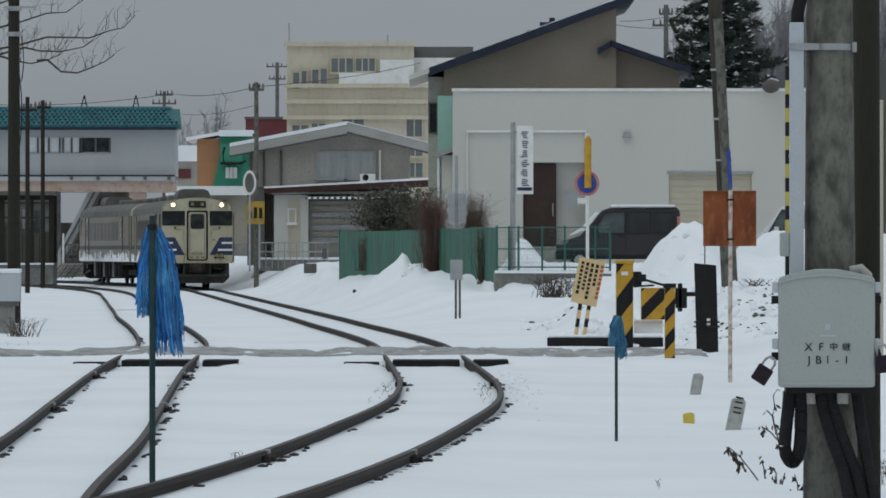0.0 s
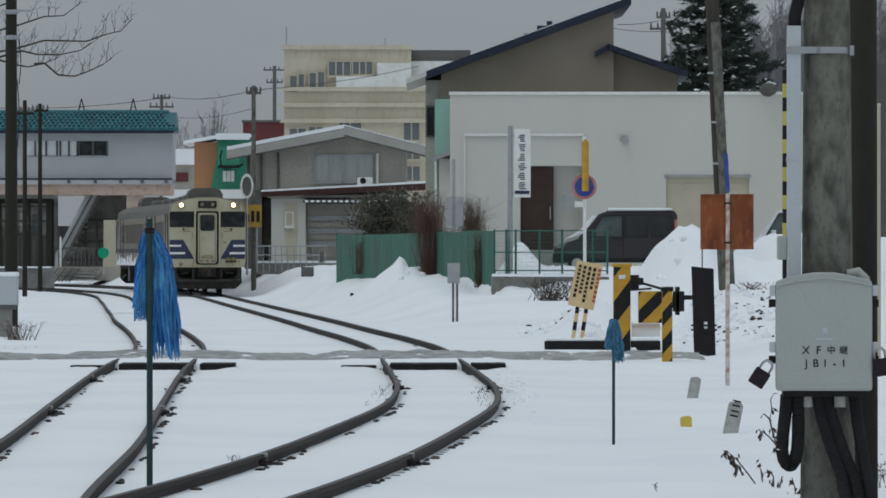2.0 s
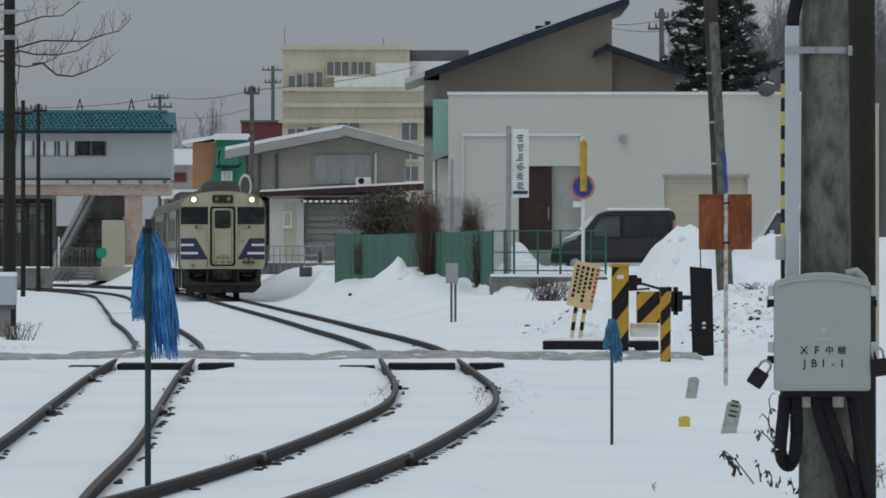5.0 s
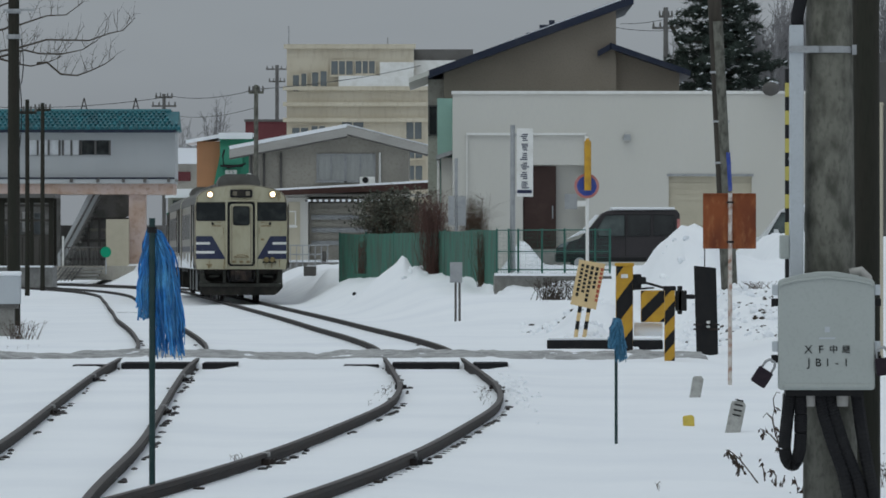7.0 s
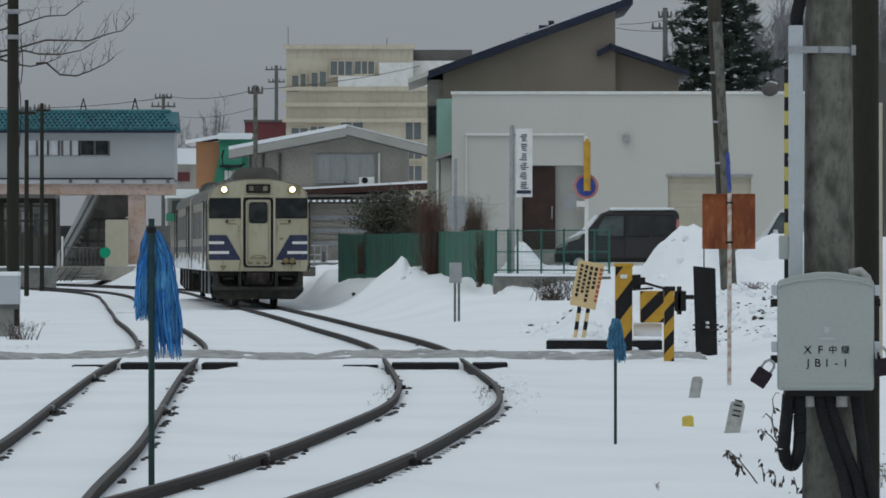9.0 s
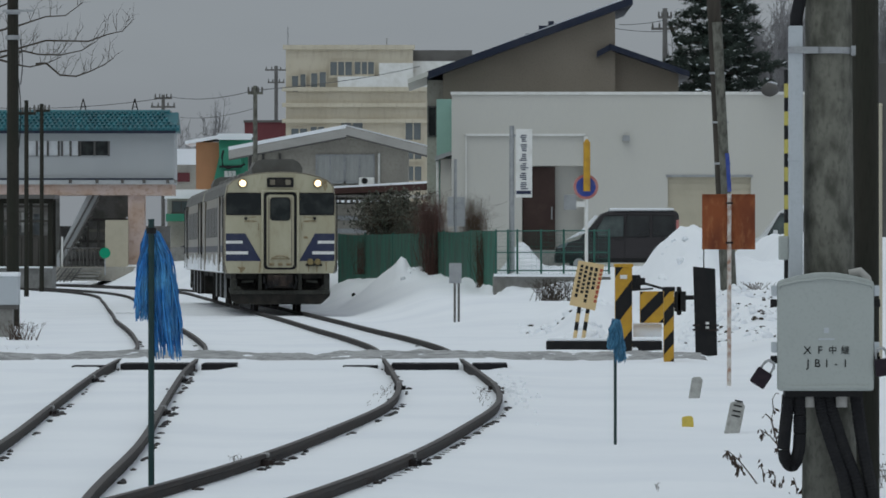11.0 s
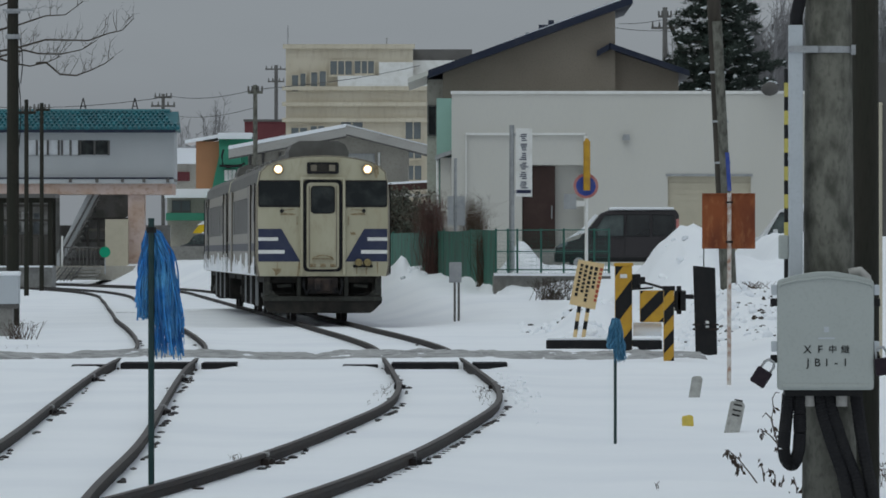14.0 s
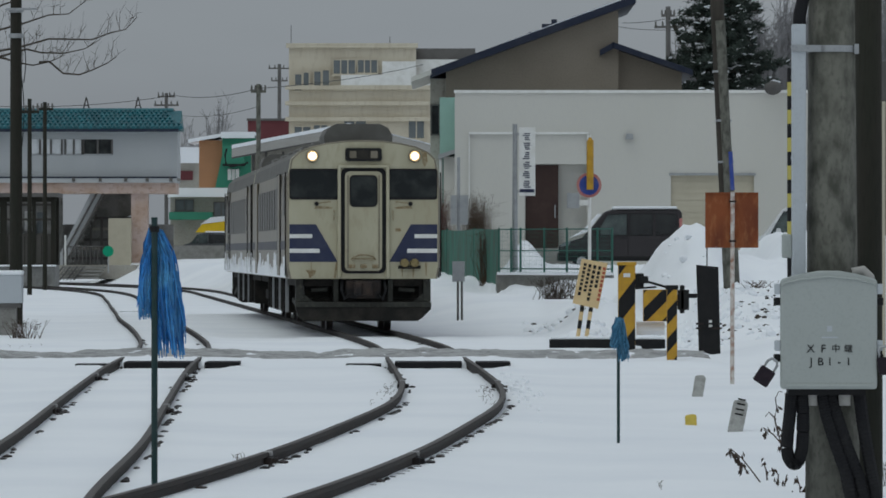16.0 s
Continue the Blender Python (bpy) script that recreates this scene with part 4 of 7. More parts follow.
def brown_house():
    d = 200
    b = thing("brown_house", 2.59, d, 1.0, "taupe house with stepped navy single-pitch roofs", "house")
    bm = BM()
    prism(bm, [(-0.114, 1.0), (5.695, 1.0), (5.695, 9.982), (-0.114, 7.868)], "y", d, d + 9)
    w = part("wall", bm, BROWNWALL, b, "taupe rendered gable wall")
    bm = BM()
    prism(bm, [(5.695, 1.0), (7.848, 1.0), (7.848, 7.753), (5.695, 8.439)], "y", d + 0.5, d + 8)
    part("wing_wall", bm, BROWNWALL, b)
    roof = part("roof", slab_roof(BM(), -0.648, 7.753, 6.267, 10.268, 0.26, d - 0.7, d + 9.5), NAVY, b, "navy metal roof with a deep fascia")
    part("roof_snow", slab_roof(BM(), 1.829, 8.687, 6.114, 10.287, 0.08, d - 0.2, d + 9.2), SNOW, roof)
    part("eave_soffit", slab_roof(BM(), -1.295, 7.506, -0.61, 7.753, 0.16, d - 0.72, d + 9), HOUSEWHITE, roof, "snow-covered lower eave")
    wing = part("wing_roof", slab_roof(BM(), 5.486, 8.706, 8.19, 7.772, 0.2, d - 0.4, d + 8.5), NAVY, b, "small navy roof over the wing")
    part("wing_roof_return", slab_roof(BM(), 5.067, 8.439, 5.524, 8.687, 0.2, d - 0.4, d + 8.5), NAVY, wing)
    for a, c, z in ((925, 945, 66), (948, 965, 52), (965, 975, 44)):
        part("snow_guard", boxm((a - 784) * d / 10500, (c - 784) * d / 10500, d + 0.5, d + 0.7, 1.62 + (450 - z) * d / 10500 - 0.1, 1.62 + (450 - z) * d / 10500 + 0.14), NAVY, roof)
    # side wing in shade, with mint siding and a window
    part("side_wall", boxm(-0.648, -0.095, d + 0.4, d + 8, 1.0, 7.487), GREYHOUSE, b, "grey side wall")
    part("mint_wall", boxm(-0.324, 0.248, d - 3.0, d + 0.39, 1.0, 6.763), MINT, b, "mint green siding on the lower wing")
    window_on(b, -0.59, -0.362, 5.62, 6.572, d + 0.4, GREYDARK, WINDOW, 0, sill=False)
    part("small_eave", slab_roof(BM(), -0.362, 4.839, 0.305, 5.049, 0.14, d - 5, d - 3.02), GALV, b, "small white side eave")
    part("small_eave_wall", boxm(-0.19, 0.248, d - 4.6, d - 3.05, 1.0, 4.763), HOUSEWHITE, b)
    part("downpipe", tube(BM(), (-0.286, d - 3.1, 1.0), (-0.286, d - 3.1, 4.763), 0.05), WHITE, b)


def cream_building():
    d = 320
    b = thing("cream_office_building", -4.998, d, 1.0, "three-storey cream rendered block with stained bands", "building")
    x0, x1, xm = -8.655, -0.975, -1.798
    lvl = [1.0, 8.081, 9.026, 10.55, 12.835]
    bm = BM()
    box(bm, x0, x1, d, d + 9, 1.0, 10.55)
    part("wall", bm, CREAMWALL, b, "stained cream render")
    part("upper_wall", boxm(x0, xm, d + 0.1, d + 9, 10.55, 12.774), CREAMWALL, b)
    part("parapet", boxm(x0 - 0.15, xm + 0.1, d - 0.1, d + 0.3, 12.652, 12.896), CREAMWALL, b)
    for z in (8.812, 9.666, 10.519):
        part("ledge", boxm(x0 - 0.2, x1 + 0.1, d - 0.25, d, z - 0.12, z + 0.10), CREAMWALL, b, "projecting floor band")
    part("terrace_snow", boxm(-5.851, -1.036, d - 0.2, d + 0.08, 10.55, 11.19), WHITE, b, "white terrace wall")
    part("terrace_side", boxm(-3.627, xm, d - 0.1, d + 0.09, 11.19, 11.921), WHITE, b)
    # Pale glass throughout puts the distance haze into the window colour.
    for u0, u1, v0, v1, mu in ((511, 522, 135, 163, 0), (526, 535, 132, 160, 0), (545, 556, 130, 158, 0), (560, 571, 128, 157, 0), (579, 617, 110, 134, 2), (622, 656, 110, 132, 2),
                               (598, 636, 214, 236, 1), (712, 739, 211, 248, 1), (510, 538, 228, 244, 1), (544, 568, 225, 243, 1), (714, 740, 295, 320, 1), (714, 740, 262, 282, 1)):
        window_on(b, (u0 - 784) * d / 10500, (u1 - 784) * d / 10500, 1.62 + (450 - v1) * d / 10500, 1.62 + (450 - v0) * d / 10500, d if v0 > 170 else d - 0.02, CREAMWALL, PALEGLASS, mu)
    part("plant_room", boxm(-1.829, 1.402, d + 1, d + 7, 10.55, 12.652), GREYDARK, b, "dark grey rooftop structure")
    part("plant_wall", boxm(-4.389, 1.707, d + 0.6, d + 2, 10.55, 12.043), WHITE, b)
    for u, v in ((678, 66), (502, 45)):
        x = (u - 784) * d / 10500
        part("roof_mast", tube(BM(), (x, d + 2, 1.62 + (450 - 86) * d / 10500), (x, d + 2, 1.62 + (450 - v) * d / 10500), 0.035, seg=6), GALV, b)


def grey_house():
    d = 250
    b = thing("grey_house", -4.857, d, 1.1, "two-storey grey house with a low snowy gable roof", "house")
    x0, x1, ridge = -9.024, -0.81, -4.214
    zr, zl, zrr = 6.953, 6.049, 6.072
    bm = BM()
    prism(bm, [(-8.357, 1.0), (-1.619, 1.0), (-1.619, 6.096), (ridge, 6.691), (-8.357, 6.001)], "y", d, d + 8)
    part("wall", bm, GREYHOUSE, b, "grey rendered gable wall")
    roof = part("roof", slab_roof(BM(), -9.143, 5.977, ridge, 6.906, 0.22, d - 0.8, d + 8.5), GREYDARK, b, "low gable roof")
    part("roof_half", slab_roof(BM(), ridge, 6.906, x1, 6.049, 0.22, d - 0.8, d + 8.5), GREYDARK, roof)
    part("roof_snow", slab_roof(BM(), -9.143, 6.13, ridge, 7.06, 0.15, d - 0.90, d + 8.4), SNOW, roof, "snow on the roof")
    part("roof_snow", slab_roof(BM(), ridge, 7.06, x1, 6.20, 0.06, d - 0.70, d + 8.4), SNOW, roof, "thin snow on the roof")
    for a, za, c, zc in ((-9.143, 5.975, ridge, 6.905), (ridge, 6.99, x1, 6.13)):
        part("bargeboard", slab_roof(BM(), a, za, c, zc, 0.36, d - 0.88, d - 0.80), PALEBOARD, roof, "weathered pale grey bargeboard")
        part("soffit_strip", slab_roof(BM(), a, za - 0.36, c, zc - 0.36, 0.05, d - 0.86, d - 0.02), GREYDARK, roof)
    gutter = [(-9.35, d - 0.9, 5.98), (-9.42, d - 0.9, 5.70), (-9.38, d - 0.9, 5.32), (-9.2, d - 0.9, 5.22), (-8.6, d - 0.9, 5.33), (-8.45, d - 0.9, 5.40)]
    part("eave_gutter", sweep(BM(), gutter, 0.045, 6), BLACK, b, "black bent gutter pipe")
    window_on(b, -5.452, -4.333, 4.715, 5.763, d, GALV, CURTAIN, 1)
    window_on(b, -4.238, -3.071, 4.715, 5.763, d, GALV, CURTAIN, 1)
    for u in (437, 460, 490, 665):
        x = (u - 784) * d / 10500
        part("downpipe", tube(BM(), (x, d - 0.08, 1.2), (x, d - 0.08, 5.858), 0.05, seg=8), WHITE if u > 600 else GREYDARK, b)
    # balcony band and lower storey annex
    part("balcony_band", prism(BM(), [(-7.643, 4.215), (-0.762, 4.572), (-0.762, 4.287), (-7.643, 4.001)], "y", d - 2.6, d - 2.3), BROWNTRIM, b, "dark brown fascia board")
    part("balcony_snow", prism(BM(), [(-7.643, 4.287), (-0.762, 4.668), (-0.762, 4.572), (-7.643, 4.215)], "y", d - 2.6, d - 0.05), SNOW, b)
    part("balcony_floor", boxm(-7.357, -0.762, d - 2.3, d - 0.02, 3.977, 4.096), HOUSEWHITE, b)
    part("annex_wall", boxm(-7.238, -5.81, d - 2.2, d - 0.05, 1.0, 3.953), HOUSEWHITE, b, "pale lower annex wall")
    window_on(b, -6.619, -6.357, 2.81, 3.334, d - 2.2, WHITE, PALEGLASS, 0)
    part("annex_door", boxm(-6.643, -6.143, d - 2.24, d - 2.2, 1.1, 3.763), SHUTTER, b)
    part("shed_wall", boxm(-5.786, -0.762, d - 1.2, d - 0.06, 1.0, 3.715), GREYHOUSE, b, "grey lower storey")
    part("corrugated_awning", slab_roof(BM(), -5.905, 3.858, -2.238, 3.93, 0.1, d - 3.2, d - 1.0), GREYDARK, b, "corrugated awning edged with snow")
    for i in range(15):
        x = -5.81 + i * 0.24
        part("awning_rib", boxm(x, x + 0.13, d - 3.26, d - 3.2, 3.763, 3.858), SNOW, b)
    for i in range(6):
        z = 1.953 + i * 0.27
        part("shed_slat", boxm(-5.69, -2, d - 1.26, d - 1.2, z, z + 0.19), GREYHOUSE if i % 2 else GALV, b)
    part("air_conditioner", boxm(-3.667, -3.024, d - 1.0, d - 0.6, 4.501, 4.834, bevel=0.03), WHITE, b, "white air conditioner")
    bm = BM()
    tube(bm, (-3.429, d - 1.03, 4.691), (-3.429, d - 0.99, 4.691), 0.13, seg=16)
    part("fan_grille", bm, BLACK, b)
    # closed porch to the left, with an oval emblem plate
    part("porch_wall", boxm(-8.357, -7.643, d - 2.0, d - 0.05, 1.0, 4.287), GREYDARK, b)
    m = thing("convex_mirror", -7.8, 234, 1.0, "oval traffic mirror on a thin grey post", "mirror")
    bm = BM()
    bmesh.ops.create_cone(bm, cap_ends=True, segments=24, radius1=0.5, radius2=0.5, depth=0.06, matrix=Matrix.Translation((-7.8, 234, 4.294)) @ Matrix.Rotation(radians(90), 4, "X") @ Matrix.Diagonal((0.52, 0.98, 1, 1)))
    part("mirror_rim", bm, WHITE, m, "pale oval rim")
    bm = BM()
    bmesh.ops.create_cone(bm, cap_ends=True, segments=24, radius1=0.38, radius2=0.38, depth=0.03, matrix=Matrix.Translation((-7.8, 233.96, 4.294)) @ Matrix.Rotation(radians(90), 4, "X") @ Matrix.Diagonal((0.48, 1.0, 1, 1)))
    part("mirror_face", bm, GREYDARK, m)
    part("post", tube(BM(), (-7.8, 234.1, 0.8), (-7.8, 234.1, 4.517), 0.04, seg=8), GALV, m)


def far_buildings():
    d = 350
    b = thing("orange_green_building", -13.467, d, 1.0, "orange and green painted shop building with snowy roof", "building")
    part("orange_wall", boxm(-14.767, -13.4, d, d + 6, 1.0, 8.22), ORANGEWALL, b, "orange-brown wall")
    part("green_wall", boxm(-13.4, -11.467, d - 0.3, d + 6, 1.0, 8.52), GREENWALL, b, "green wall")
    part("green_slope", prism(BM(), [(-13.867, 5.153), (-13.333, 5.153), (-13.333, 7.687)], "y", d - 0.28, d - 0.01), GREENWALL, b)
    part("green_awning", boxm(-13.333, -12.067, d - 1.2, d - 0.31, 6.72, 7.887), GREENWALL, b, "green awning box")
    part("awning_edge", boxm(-13.333, -12, d - 1.3, d - 1.22, 6.687, 6.82), BLACK, b)
    part("roof_snow", slab_roof(BM(), -15.4, 8.287, -13.467, 8.62, 0.2, d - 0.5, d + 7), SNOW, b, "snow on the roof")
    part("roof_flat_snow", boxm(-13.467, -11.467, d - 0.5, d + 7, 8.353, 8.72), SNOW, b)
    part("lower_snow", boxm(-14.067, -11.467, d - 2.5, d - 0.31, 5.087, 5.353), SNOW, b)
    for u in (395, 402, 409):
        x = (u - 784) * d / 10500
        part("lamp_plate", boxm(x - 0.1, x + 0.1, d - 0.42, d - 0.31, 5.887, 6.52), WHITE, b)
    d = 380
    m = thing("maroon_building", -11.364, d, 1.0, "maroon box-shaped building behind the houses", "building")
    part("wall", boxm(-12.92, -10.17, d, d + 5, 1.0, 10.089), MAROON, m)
    part("roof_cap", boxm(-12.992, -10.133, d - 0.1, d + 5, 10.052, 10.197), GREYDARK, m)
    d = 400
    h = thing("far_house", -17.676, d, 1.0, "small far house under a snowy roof", "house")
    part("wall", boxm(-18.438, -16.724, d, d + 6, 1.0, 7.791), GREYHOUSE, h)
    part("roof_snow", prism(BM(), [(-18.514, 7.639), (-16.724, 7.639), (-16.876, 8.706), (-18.438, 8.706)], "y", d - 0.5, d + 6), SNOW, h)
    part("red_panel", boxm(-18.286, -17.295, d - 0.1, d, 6.496, 7.106), MAROON, h)
    # shop front low behind the train, revealed as it passes
    d = 330
    s = thing("low_shop", -13.64, d, 1.0, "low shop with a green awning and snowy roof", "building")
    part("wall", boxm(-15.526, -10.811, d, d + 5, 1.0, 4.7), GREYHOUSE, s)
    part("roof_snow", boxm(-15.651, -10.749, d - 0.6, d + 5, 4.7, 5.203), SNOW, s, "snow on the shop roof")
    part("awning", slab_roof(BM(), -15.526, 3.851, -13.137, 3.851, 0.42, d - 1.6, d - 0.02), GREENWALL, s, "green awning")
    window_on(s, -15.211, -14.269, 3.977, 4.511, d, GREYDARK, PALEGLASS, 1)
    window_on(s, -13.074, -12.32, 3.191, 4.386, d, GREYDARK, PALEGLASS, 1)
    part("yellow_awning", prism(BM(), [(-13.954, 2.72), (-12.069, 2.72), (-12.131, 3.411), (-13.577, 3.191)], "y", d - 4.0, d - 2.4), CARYELLOW, s, "yellow tarpaulin awning")
    part("yellow_awning_snow", prism(BM(), [(-13.703, 3.16), (-12.006, 3.38), (-12.069, 3.631), (-13.137, 3.537)], "y", d - 4.05, d - 2.3), SNOW, s)
    part("low_wall", boxm(-15.683, -9.869, d - 8.2, d - 8.0, 1.0, 1.997), CONCRETE, s, "long low grey wall")


def footbridge():
    d = 300
    b = thing("station_footbridge", -18.114, d, 0.8, "station footbridge with teal tiled roof and pink girder", "footbridge")
    x0, x1 = -25.829, -13.743
    zb, zt = 5.391, 7.791
    wz0, wz1 = 6.563, 7.334
    part("upper_wall", boxm(x0, x1, d, d + 0.2, wz1, zt), BRIDGEGREY, b, "blue-grey panel wall")
    wins = [(-21.257, -19.6), (-19.429, -18.571), (-18.514, -17.057)]
    edges = [x0] + [v for w in wins for v in w] + [x1]
    for i in range(0, len(edges), 2):
        part("wall_pier", boxm(edges[i], edges[i + 1], d, d + 0.2, wz0, wz1), BRIDGEGREY, b)
    part("end_wall", boxm(x1 - 0.2, x1, d + 0.2, d + 3, zb, zt), BRIDGEGREY, b)
    w = part("wall", boxm(x0, x1, d, d + 0.2, zb, wz0), BRIDGEGREY, b, "blue-grey panel wall")
    for k, (a, c) in enumerate(wins):
        # First two panes are opaque white, painted for the bright snow seen beyond.
        win = part("window", boxm(a, c, d + 0.08, d + 0.12, wz0, wz1), WHITEGLOW if k < 2 else WINDOW, b)
        n = 3 if k == 0 else 2
        for i in range(n + 1):
            x = a + (c - a) * i / n
            part("mullion", boxm(x - 0.05, x + 0.05, d - 0.02, d + 0.13, wz0, wz1), GREYDARK, win)
        part("window_frame", boxm(a, c, d - 0.02, d + 0.13, wz0 - 0.05, wz0 + 0.04), GALV, win)
    part("back_wall", boxm(x0, x1, d + 3, d + 3.2, zb, wz0), BRIDGEGREY, b)
    part("deck", boxm(x0, x1, d, d + 3.2, zb - 0.15, zb), CONCRETE, b)
    # far side of the corridor: an open band; the panes carry its painted brightness
    part("back_upper", boxm(x0, x1, d + 3, d + 3.2, wz1, zt), BRIDGEGREY, b)
    # tiled roof: courses of half-round tiles
    roof = part("roof", prism(BM(), [(d - 0.7, 7.791), (d - 0.7, 7.906), (d + 1.6, 8.82), (d + 3.9, 7.906), (d + 3.9, 7.791)], "x", x0 - 0.3, -13.6), TEAL, b, "teal glazed tile roof")
    tiles = BM()
    rows, z_lo, z_hi = 6, 7.877, 8.791
    for r in range(rows):
        y = d - 0.72 + 2.3 * r / rows
        z = z_lo + (z_hi - z_lo) * r / rows
        x = x0 - 0.2 + 0.1 * (r % 2)
        lim = -13.543 - r * 0.14
        while x < lim:
            tube(tiles, (x, y, z + 0.03), (x, y + 2.3 / rows + 0.06, z + (z_hi - z_lo) / rows + 0.02), 0.10, 0.09, seg=7)
            x += 0.24
    part("roof_tiles", tiles, TEAL, roof, "courses of round teal tiles")["kind"] = "stuff"
    part("ridge", tube(BM(), (x0, d + 1.6, z_hi + 0.03), (-14.029, d + 1.6, z_hi + 0.03), 0.13), TEAL, roof)
    part("eave", boxm(x0, -13.657, d - 0.75, d - 0.65, 7.706, 7.849), NAVY, roof)
    for u in (138, 230):
        x = (u - 784) * d / 10500
        bm = BM()
        for s in (-1, 1):
            tube(bm, (x + s * 0.18, d + 1.6, z_hi), (x, d + 1.6, z_hi + 0.72), 0.03, seg=6)
        tube(bm, (x - 0.1, d + 1.6, z_hi + 0.3), (x + 0.1, d + 1.6, z_hi + 0.3), 0.02, seg=6)
        part("roof_antenna", bm, DARKSTEEL, roof)
    # girder and its ledge
    part("girder", boxm(x0, -13.829, d - 0.3, d + 3.4, 4.591, 5.163), PINK, b, "rust-stained pink girder")
    part("girder_ledge", boxm(x0, -13.771, d - 0.5, d + 3.5, 5.134, 5.363), BRIDGEGREY, b)
    for u in (120, 167, 212, 250, 292):
        x = (u - 784) * d / 10500
        part("bracket", boxm(x - 0.08, x + 0.08, d - 0.6, d - 0.5, 5.191, 5.391), GREYDARK, b)
    part("ledge_line", boxm(x0, -13.771, d - 0.52, d - 0.42, 5.363, 5.449), NAVY, b, "dark blue edging")
    # supports and the covered stair beneath
    pier = part("pier", boxm(-16.086, -15.257, d - 0.1, d + 1.2, 0.6, 4.591), PINK, b, "pink concrete pier")
    part("pier", boxm(-24.114, -23.257, d - 0.1, d + 1.2, 0.6, 4.591), PINK, b)
    stair = BM()
    prism(stair, [(-20.057, 0.877), (-19.6, 0.877), (-17.6, 4.591), (-18.171, 4.591)], "y", d + 0.2, d + 0.35)
    part("stair_side", stair, BRIDGEGREY, b, "pale slanting stair side")
    for k, (u0, v0, u1, v1) in enumerate(((100, 455, 160, 345), (112, 455, 172, 345))):
        part("stair_rail", tube(BM(), ((u0 - 784) * d / 10500, d + 0.1, 1.62 + (450 - v0) * d / 10500), ((u1 - 784) * d / 10500, d + 0.1, 1.62 + (450 - v1) * d / 10500), 0.05), GREYDARK, b)
    for i in range(14):
        x = -19.543 + i * 0.125
        z = 0.877 + i * 0.26
        part("stair_tread", boxm(x, x + 0.34, d + 0.4, d + 2.4, z, z + 0.08), SHELTERGREY, b)
    bm = BM()
    prism(bm, [(-18.114, 4.591), (-15.943, 4.591), (-15.943, 3.62), (-17.257, 3.049), (-18.4, 1.906), (-18.971, 1.906)], "y", d + 2.0, d + 2.2)
    part("stair_cover", bm, SHELTERGREY, b, "dark stair enclosure")
    part("platform_back", boxm(-19.829, -14.114, d + 3.6, d + 3.8, 0.6, 3.049), SHELTERGREY, b)
    for k, z in enumerate((1.25, 1.75, 2.2, 2.75, 3.3)):
        part("platform_beam", boxm(-19.2 + 0.3 * k, -15.9, d + 1.85, d + 1.98, z, z + 0.13), GREYHOUSE if k % 2 else GREYDARK, b)
    for x in (-18.3, -17.75, -17.35):
        part("platform_post", boxm(x, x + 0.12, d + 1.7, d + 1.84, 0.6, 3.4), GREYDARK, b)
    part("platform_hut", boxm(-17.2, -16.057, d - 0.8, d + 0.8, 0.6, 3.334), SHUTTER, b, "beige platform hut")
    part("shade_wall", boxm(-23.543, -19.686, d + 2.0, d + 2.2, 0.6, 4.477), SHELTERGREY, b)
    # low platform edge and bundled boards in front
    part("platform_edge", boxm(-21.543, -15.543, d - 6.0, d - 3.0, 0.3, 0.991), GREYHOUSE, b, "low grey platform edge")
    for i in range(4):
        z = 0.306 + i * 0.17
        part("board", boxm(-19.2 + 0.06 * i, -17.314 + 0.1 * i, d - 7.2, d - 6.2, z, z + 0.10), CONCRETE, b)
    for i in range(7):
        x = -19.6 + i * 0.17
        part("leaning_board", prism(BM(), [(x, 0.249), (x + 0.09, 0.249), (x + 0.62, 0.934), (x + 0.53, 0.934)], "y", d - 7.6 + 0.05 * i, d - 7.5 + 0.05 * i), CONCRETE if i % 2 else GREYDARK, b)
    for i in range(12):
        x = -19.543 + i * 0.19
        part("rail_post", tube(BM(), (x, d - 5.5, 0.934), (x, d - 5.5, 1.906), 0.025, seg=6), GREYDARK, b)
    part("hand_rail", tube(BM(), (-19.6, d - 5.5, 1.906), (-17.2, d - 5.5, 1.906), 0.03, seg=6), GREYDARK, b)
    part("white_rail_post", tube(BM(), (-19.057, d - 5.6, 0.934), (-19.057, d - 5.6, 2.477), 0.05, seg=8), WHITE, b)
    g = thing("green_signal_disc", -16.682, 290, 0.8, "small green round sign on a thin post", "sign")
    bm = BM()
    tube(bm, (-16.682, 290, 1.675), (-16.682, 290.06, 1.675), 0.27, seg=16)
    part("disc", bm, SIGNGREEN, g)
    part("post", tube(BM(), (-16.682, 290.1, 0.6), (-16.682, 290.1, 1.675), 0.03, seg=8), GALV, g)


white_building()
brown_house()
cream_building()
grey_house()
far_buildings()
footbridge()


# ---- the yard: fence, retaining wall, vehicles ----
def retaining_wall():
    bm = BM()
    prism(bm, [(1.179, 151.3), (1.2, 150.0), (4.074, 147.0), (4.074, 147.4), (1.229, 150.4), (1.208, 151.5)], "z", 0.3, 1.049)
    w = solid("wall_yard", bm, CONCRETE, "low concrete retaining wall under the green fence", "wall", kind="structure")
    cap = BM()
    prism(cap, [(1.2, 149.8), (4.074, 146.9), (4.074, 147.45), (1.2, 150.5)], "z", 1.049 + 0.004, 1.12)
    part("wall_snow", cap, SNOW, w, "thin snow on the wall top")


